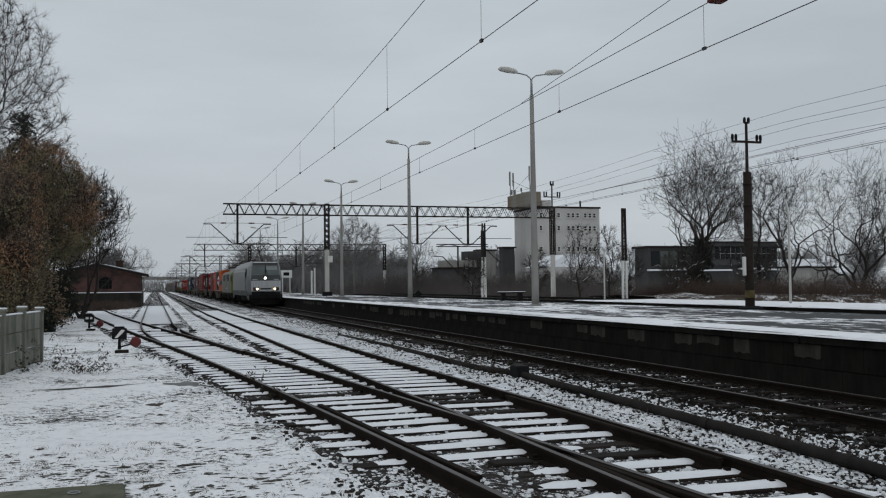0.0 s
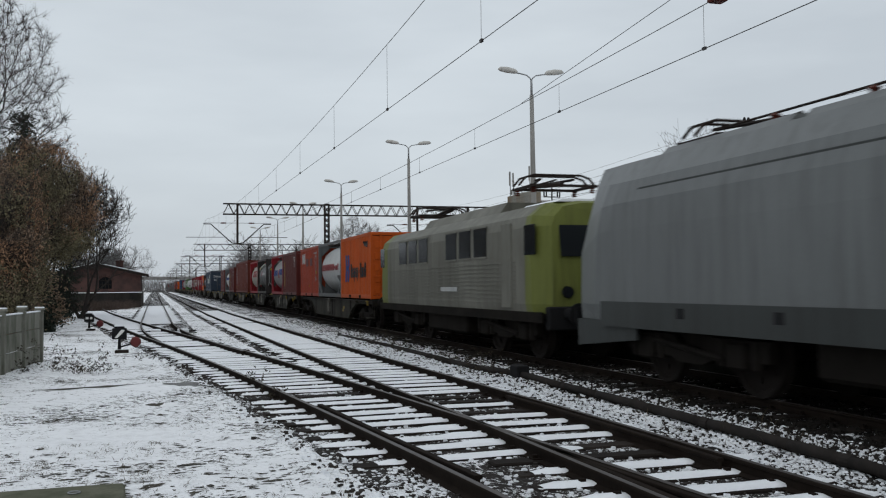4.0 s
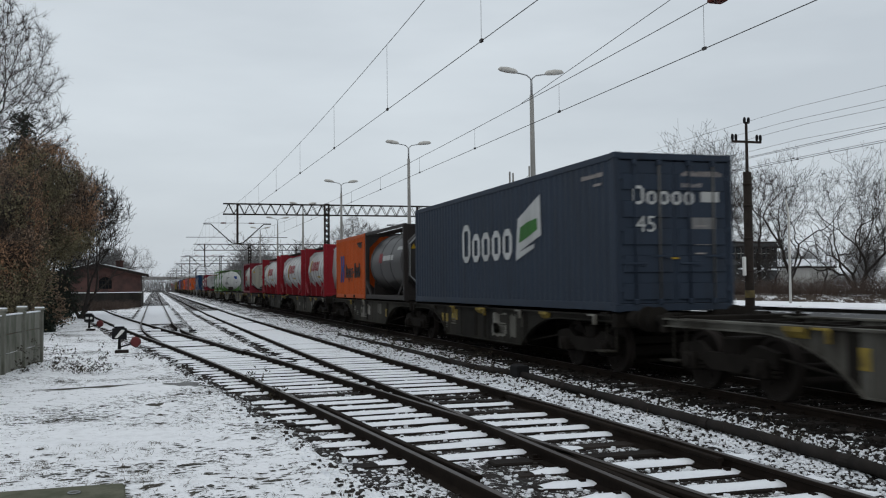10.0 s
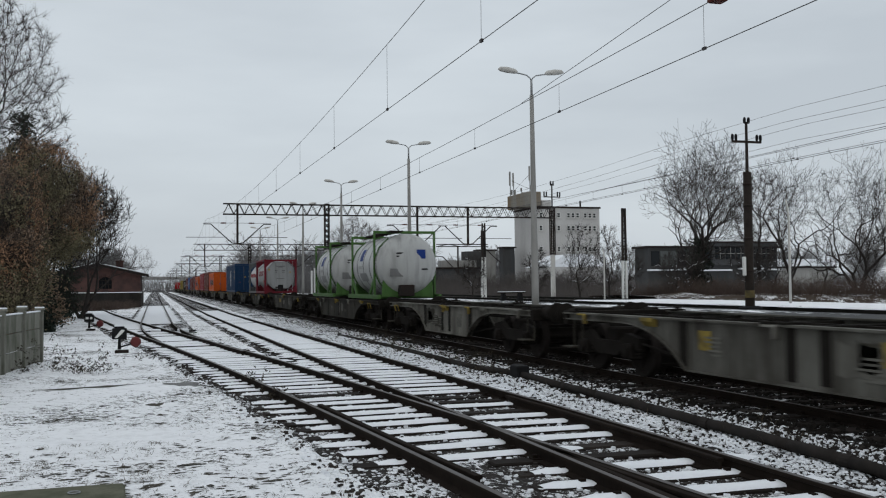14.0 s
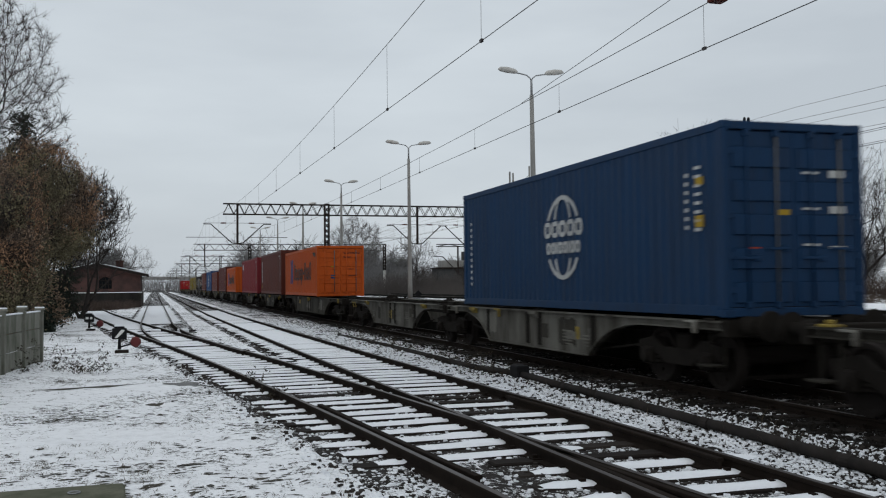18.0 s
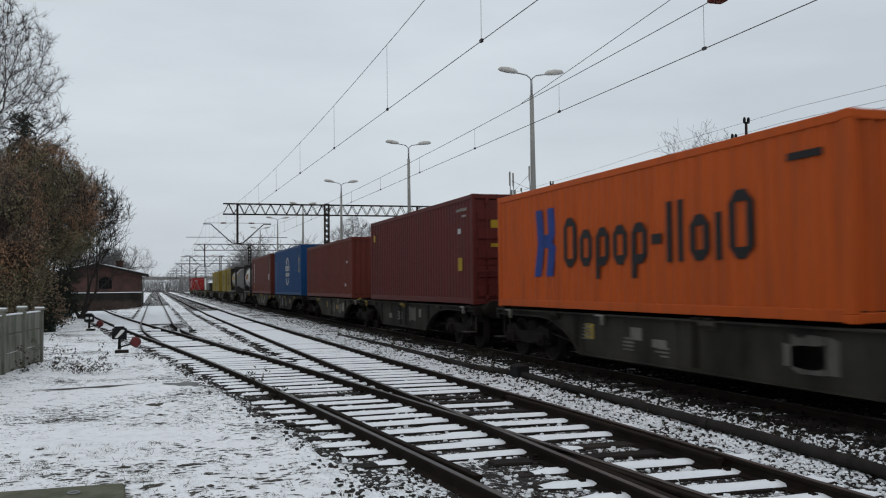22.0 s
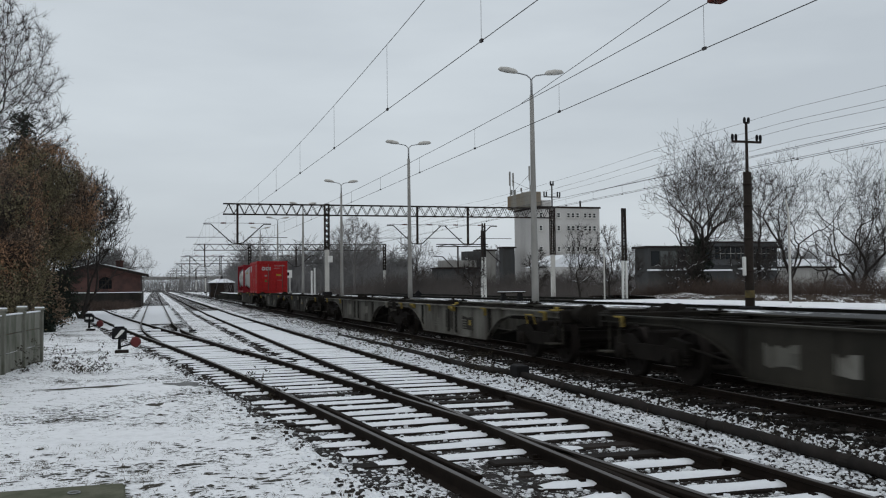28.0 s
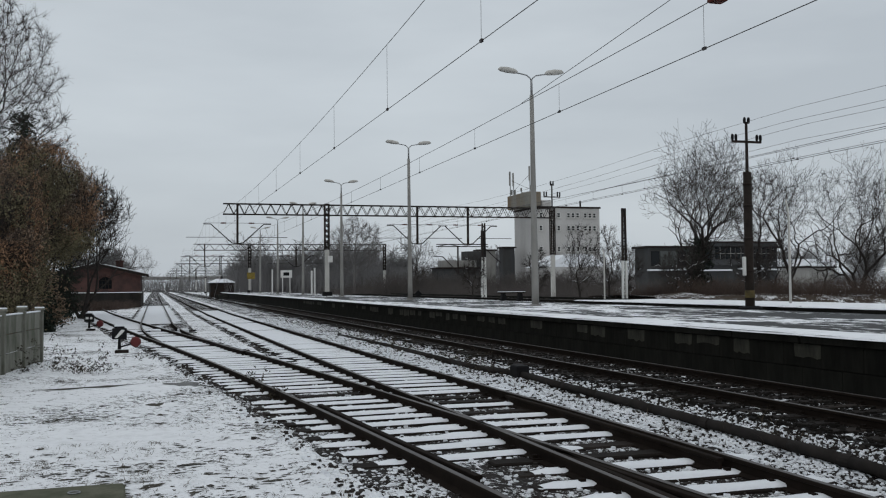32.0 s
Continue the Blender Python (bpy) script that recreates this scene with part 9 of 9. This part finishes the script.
def brush(name, line, width, h, count, seed, label, r=0.012, m=None):
    rnd = random.Random(seed)
    mb = []
    seg = [(Vector(a), Vector(b)) for a, b in zip(line, line[1:])]
    tot = [(b - a).length for a, b in seg]
    for _ in range(count):
        (a, b) = rnd.choices(seg, tot)[0]
        p = a + (b - a) * rnd.random()
        x, y = p.x + rnd.gauss(0, width), p.y + rnd.gauss(0, width)
        hh = h * rnd.uniform(0.3, 1.0) * (0.85 + 0.35 * noise.noise((x * 0.12, y * 0.12, seed)))
        e = Vector((rnd.gauss(0, 0.45), rnd.gauss(0, 0.45), 1)) * hh
        mb.append(([(x, y, GZ), (x + e.x * 0.4, y + e.y * 0.4, GZ + e.z * 0.6), (x + e.x, y + e.y, GZ + e.z)], [r, r * 0.8, r * 0.35]))
        if rnd.random() < 0.6:
            mb.append(([(x + e.x * 0.35, y + e.y * 0.35, GZ + e.z * 0.5), (x + e.x * 0.2 + rnd.gauss(0, 0.3), y + rnd.gauss(0, 0.3), GZ + e.z * 0.9)], [r * 0.7, r * 0.3]))
    return stuff(name, mb, m or M_TWIG, label)


M_BRUSH = mat("dark_bramble", (0.078, 0.058, 0.050), 0.9, 0, (0.115, 0.084, 0.068), 0.4, 6, bump=0)
# lighter, greyer bramble for the distance: haze put into its colour
M_BRUSH_HAZE = mat("bramble_greyed_by_haze", (0.085, 0.076, 0.072), 0.9, 0, (0.13, 0.115, 0.105), 0.3, 6, bump=0)
brush("brush", [(62, 42), (44, 48), (36, 53), (33, 62)], 1.0, 2.5, 9500, 301, "dense dark bramble thicket behind the second platform", m=M_BRUSH)
brush("brush", [(60, 50), (42, 56), (40, 75), (42, 100), (36, 130), (30, 168)], 1.7, 2.6, 9000, 302, "dense dark bramble thicket before the sheds", 0.014, M_BRUSH_HAZE)
brush("brush", [(30, 135), (40, 130), (62, 122)], 2.0, 4.6, 5000, 303, "dark brush along the yard", 0.02, M_BRUSH_HAZE)
brush("brush", [(-9.5, 76), (-5.5, 82), (-2.6, 90)], 0.8, 1.2, 1500, 307, "low dark brush before the loading ramp", 0.014, M_BRUSH)
# bank of earth under the thicket
bank = MB()
xs_ = [30 + 1.5 * i for i in range(40)]
rows_ = []
for j, (dy, zz) in enumerate(((0, GZ), (1.5, 0.45), (3.0, 0.8), (6.0, 0.9), (12.0, 0.8), (18, GZ))):
    rows_.append([(x, 43.0 + 8 * max(0, (46 - x) / 17) + dy + 0.4 * noise.noise((x * 0.4, dy, 2)), zz + (0.25 * noise.noise((x * 0.5, dy, 7)) if 0 < j < 5 else 0)) for x in xs_])
bank.rings(rows_, caps=False, closed=False)
M_BANK = ground_mat("weedy_bank", (0.72, 0.73, 0.75), (0.075, 0.056, 0.042), 0.72, 0.9, 0.12, 6.0)
structure("ground_bank", bank, M_BANK, "weedy earth bank with scraps of snow", True)


# no haze hangs in the air; the far twigs carry it as a pale base colour
M_TWIG_HAZE = mat("twigs_paled_by_haze", (0.19, 0.186, 0.186), 0.9, 0, (0.14, 0.137, 0.138), 0.1, 2, bump=0)


def far_wood(name, spots, seed, label, r=0.05, top=3, kids=(3, 2, 1)):
    rnd = random.Random(seed)
    mb = []
    for x, y, h, w in spots:
        out = ([], [], [])
        grow(out, Vector((x, y, GZ)), Vector((0, 0, 1)), h * 0.75, r * 3, 0, top, rnd, 0.2, 0.06, kids, 0.75)
        for lv in out:
            for pts, rad in lv:
                mb.append((pts, [max(v, r) for v in rad]))
    return stuff(name, mb, M_TWIG_HAZE, label)


rW = random.Random(77)
far_wood("far_wood", [(rW.uniform(18, 52), rW.uniform(185, 235), rW.uniform(5.5, 9.5), 3) for _ in range(40)], 401, "bare wood beyond the end of the platform, its colour paled by haze", 0.032, 3, (3, 2, 1))
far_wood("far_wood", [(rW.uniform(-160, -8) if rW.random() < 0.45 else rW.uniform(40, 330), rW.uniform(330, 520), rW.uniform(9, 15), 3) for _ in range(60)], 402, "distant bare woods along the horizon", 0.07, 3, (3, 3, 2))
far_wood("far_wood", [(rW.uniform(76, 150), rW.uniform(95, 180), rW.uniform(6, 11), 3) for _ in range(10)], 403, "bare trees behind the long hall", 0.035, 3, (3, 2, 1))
brush("brush", [(16, 180), (52, 176)], 4.0, 6.4, 4500, 304, "undergrowth at the wood's edge, its colour paled by haze", 0.035, M_TWIG_HAZE)
brush("brush", [(-200, 420), (-5, 420)], 14.0, 9.0, 5000, 305, "distant undergrowth on the horizon", 0.1, M_TWIG_HAZE)
brush("brush", [(16, 400), (360, 420)], 14.0, 9.0, 9000, 306, "distant undergrowth on the horizon", 0.1, M_TWIG_HAZE)
# distant footbridge over the line
fb = thing("footbridge", pose(0, 0, 0), "distant concrete road bridge over the railway", "bridge")
part("deck", MB().box(-60, 560, 6.2, 75, 568, 8.0), M_CONC, fb)
for x in (-36, -16, 13.5, 34, 55):
    part("pier", MB().box(x, 561, GZ - 0.2, x + 2, 567, 6.2), M_CONC, fb)

# weeds and dry grass by the siding
def tufts(name, spots, seed, label, h=0.22, blades=12, m=None, r=0.006, flat=1.0):
    rnd = random.Random(seed)
    mb = MB()
    for x, y, s in spots:
        z = bumps(x, y)
        for _ in range(blades):
            a, l = rnd.uniform(0, 2 * math.pi), h * s * rnd.uniform(0.5, 1.2)
            k_ = rnd.uniform(0.3, 1.5) * flat
            dx, dy = math.cos(a) * l * k_, math.sin(a) * l * k_
            w = r
            b = Vector((x + rnd.gauss(0, 0.05), y + rnd.gauss(0, 0.05), z - 0.01))
            t = b + Vector((dx, dy, l / flat))
            c = b + Vector((dx * 0.35, dy * 0.35, l * 0.62 / flat))
            k = Vector((-math.sin(a), math.cos(a), 0)) * w
            mb.add([b - k, b + k, c + k * 0.8, c - k * 0.8, t], [(0, 1, 2, 3), (3, 2, 4)])
    return stuff(name, mb, m or M_DRYGRASS, label)


M_WEED = mat("withered_weed_leaves", (0.060, 0.050, 0.036), 0.9, 0, (0.030, 0.026, 0.020), 2, 12, 0.5, 0)
rT = random.Random(31)
sp = []
for cx, cy, n, w in ((1.7, 15.0, 60, 0.5), (2.0, 8.7, 50, 0.5), (1.35, 17.8, 30, 0.5), (-2.7, 24.0, 40, 0.6), (-1.4, 22.2, 30, 0.8), (-0.1, 8.3, 60, 0.4), (6.3, 21.0, 70, 1.2), (5.9, 16.0, 40, 0.6), (7.2, 30.0, 50, 2.0), (2.6, 34.0, 40, 1.0), (-1.0, 36.0, 40, 1.5)):
    sp += [(cx + rT.gauss(0, w), cy + rT.gauss(0, w * 2), rT.uniform(0.5, 1.2)) for _ in range(n)]
sp += [(rT.uniform(-4, 2.0), 5 * 8 ** rT.random(), rT.uniform(0.25, 0.7)) for _ in range(900)]
sp += [(rT.uniform(-3.2, 0.2), rT.uniform(6, 12), rT.uniform(0.3, 0.8)) for _ in range(700)]
sp += [(rT.uniform(5.6, 7.6), 8 * 6 ** rT.random(), rT.uniform(0.6, 1.6)) for _ in range(260)]
tufts("dry_grass", sp, 32, "withered grass poking through the snow", 0.075, 10, None, 0.0032, 1.7)
tufts("dry_grass", [(rT.uniform(5.6, 7.5), 9 * 5 ** rT.random(), rT.uniform(0.5, 1.3)) for _ in range(150)], 34, "tall withered weeds along the cable pipe", 0.17, 5, None, 0.003)
wd = []
for cx, cy, w, h, n in ((-1.75, 22.4, 0.22, 0.20, 40), (-1.35, 22.0, 0.28, 0.16, 40), (-1.05, 22.1, 0.12, 0.24, 20), (-2.3, 24.8, 0.12, 0.34, 26), (-2.0, 23.2, 0.2, 0.12, 20), (-2.75, 23.0, 0.12, 0.25, 24), (-2.85, 25.0, 0.12, 0.3, 24), (-0.3, 25.2, 0.1, 0.1, 8), (1.75, 17.6, 0.14, 0.16, 16), (1.95, 15.4, 0.2, 0.1, 18), (6.2, 18.2, 0.3, 0.22, 40), (6.9, 21.5, 0.5, 0.2, 50), (6.1, 25.0, 0.4, 0.22, 40), (7.0, 29.0, 0.5, 0.22, 40)):
    wd += [(cx + rT.gauss(0, w), cy + rT.gauss(0, w), GZ + abs(rT.gauss(0, h)) + 0.01) for _ in range(n)]
tagged(new("weeds", leaf_cloud(wd, 33, 2600, 0.028, 0.03, M_WEED)), "dark withered leafy weeds standing in the snow", "", "", "stuff")
# ---------------- loose ballast and snow lumps ----------------
def scatter(name, spots, material, label, flat=0.7, seed=1):
    """Many small angular stones in one mesh."""
    rs = np.random.RandomState(seed)
    sp = np.array(spots)
    n = len(sp)
    cube = np.array([(-1, -1, -1), (1, -1, -1), (1, 1, -1), (-1, 1, -1), (-.7, -.7, 1), (.7, -.7, 1), (.7, .7, 1), (-.7, .7, 1)], float)
    v = cube[None] * (1 + rs.uniform(-0.35, 0.35, (n, 8, 3))) * sp[:, None, 3:4]
    v[:, :, 2] *= flat
    a = rs.uniform(0, 6.28, n)
    x = v[:, :, 0] * np.cos(a)[:, None] - v[:, :, 1] * np.sin(a)[:, None]
    y = v[:, :, 0] * np.sin(a)[:, None] + v[:, :, 1] * np.cos(a)[:, None]
    v = np.stack([x, y, v[:, :, 2]], -1) + sp[:, None, :3]
    f = np.array([(0, 3, 2, 1), (4, 5, 6, 7), (0, 1, 5, 4), (1, 2, 6, 5), (2, 3, 7, 6), (3, 0, 4, 7)])
    fs = (f[None] + (np.arange(n) * 8)[:, None, None]).reshape(-1, 4)
    me = bpy.data.meshes.new(name)
    me.from_pydata(v.reshape(-1, 3).tolist(), [], fs.tolist())
    me.materials.append(material)
    return tagged(new(name, me), label, "", "", "stuff")


rS = random.Random(55)


def near_y(a=4.0, b=45.0):
    """More pieces close to the eye than far away."""
    return a * (b / a) ** rS.random()


def z_at(x, y):
    if 7.45 < x < 10.45:
        return -0.14
    if 5.6 < x < 7.8:
        return -0.135
    if abs(x - x2(y)) < 1.25 or x3(y) - 0.6 < x < x3(y) + 2.0:
        return -0.148
    return bumps(x, y)


dark, lumps, main = [], [], []
for _ in range(21000):
    y = near_y(5.0, 55.0)
    x = 5.5 + 2.1 * rS.random() ** 1.2
    if 6.0 < x < 6.8 and rS.random() < 0.3:
        continue
    d_ = rS.random() < (0.2 if x < 6.45 else 0.52)
    if y < 11 and not d_ and rS.random() < 0.3:
        continue
    (dark if d_ else lumps).append((x, y, z_at(x, y) + rS.uniform(-0.005, 0.010), (rS.uniform(0.012, 0.024) if d_ else rS.uniform(0.014, 0.036)) * min(1.0, 0.35 + y / 28)))
for _ in range(5500):
    y = near_y(4, 40)
    x = rS.choice((x2(y) + rS.gauss(0, 0.75), x3(y) + 0.73 + rS.gauss(0, 0.85), x3(y) - rS.uniform(0.15, 0.9)))
    d_ = rS.random() < 0.25
    (dark if d_ else lumps).append((x, y, z_at(x, y) + rS.uniform(-0.004, 0.010), rS.uniform(0.012, 0.028)))
for _ in range(420):
    y = rS.uniform(5.5, 9.0)
    x = x3(y) - 0.55 + rS.gauss(0, 0.28)
    (dark if rS.random() < 0.6 else lumps).append((x, y, z_at(x, y) + 0.006, rS.uniform(0.010, 0.024)))
for _ in range(9000):
    y = near_y(4, 60)
    x = rS.uniform(7.4, 10.5)
    main.append((x, y, z_at(x, y) + rS.uniform(-0.01, 0.015), rS.uniform(0.016, 0.036)))
scatter("ballast_stones", dark, M_STONE, "loose dark ballast stones among the snow", 0.75, 3)
scatter("ballast_stones", main, M_STONE_MAIN, "dark ballast stones under the main track", 0.75, 4)
scatter("snow_lumps", lumps, M_SNOWCAP, "snow-capped stones beside the rails", 0.55, 5)

# flecks of bare earth and dead stalks where the snow lies thin
def flecks(name, spots, material, label, seed):
    """Small ragged flat patches that hug the ground, in one mesh."""
    r = random.Random(seed)
    mb = MB()
    for x, y, w, h in spots:
        n = 11
        ring = []
        for k in range(n):
            a = 2 * math.pi * k / n
            q = r.uniform(0.15, 1.25)
            px_, py_ = x + w * q * math.cos(a), y + h * q * math.sin(a)
            ring.append((px_, py_, z_at(px_, py_) + 0.004))
        mb.add(ring + [(x, y, z_at(x, y) + 0.008)], [(k, (k + 1) % n, n) for k in range(n)])
    return tagged(new(name, mb.mesh(name, material)), label, "", "", "stuff")


rF = random.Random(91)
near = []
for _ in range(1700):
    y = 5.5 * 2.2 ** (rF.random() ** 2.0)
    x = rF.uniform(-3.6, x3(y) - 1.0)
    if noise.noise((x * 0.7, y * 0.35, 4.0)) > -0.08:
        near.append((x, y, rF.uniform(0.02, 0.10), rF.uniform(0.012, 0.05)))
for _ in range(260):
    y = 12 * 5 ** rF.random()
    near.append((rF.uniform(-3.8, max(-3.0, x3(y) - 0.6)), y, rF.uniform(0.02, 0.06), rF.uniform(0.02, 0.06)))
flecks("bare_earth", near, M_EARTH, "flecks of dark earth showing through thin snow", 92)
mid_ = []
for _ in range(1700):
    y = 14 * 7 ** rF.random()
    x = rF.choice((rF.uniform(x3(y) - 0.5, x3(y) + 2.2), rF.uniform(x2(y) - 1.3, x2(y) + 1.4), rF.uniform(x2(y) + 0.9, 7.4), rF.uniform(-1.2, 3.2)))
    if x > x3(y) - 1.0:
        mid_.append((x, y, rF.uniform(0.03, 0.13), rF.uniform(0.03, 0.16)))
flecks("bare_ballast", mid_, M_STONE, "patches of dark ballast showing through the snow", 93)

# ---------------- what moves ----------------
def run(t):
    """Distance run at time t."""
    return float(np.interp(t, [r[0] for r in RUN], [r[1] for r in RUN]))


def motions():
    for ob, u, z in MOVING:
        walk(ob, [(t, pose(XC, NOSE + u - d, z)) for t, d in RUN])
    # wheels turn while they pass the stretch of track before the eye
    for w, y, z, u in WHEELS:
        ts = [k / 33.0 for k in range(0, 1057) if 9.0 < NOSE + u - run(k / 33.0) < 62.0]
        if len(ts) > 2:
            rows = [(t, pose(0, y, z, math.degrees((run(t) - run(ts[0])) / z) % 360)) for t in ts]
            if ts[0] > 0.02:
                rows.insert(0, (0.0, rows[0][1]))
            if ts[-1] < 31.98:
                rows.append((32.0, rows[-1][1]))
            walk(w, rows)


motions()
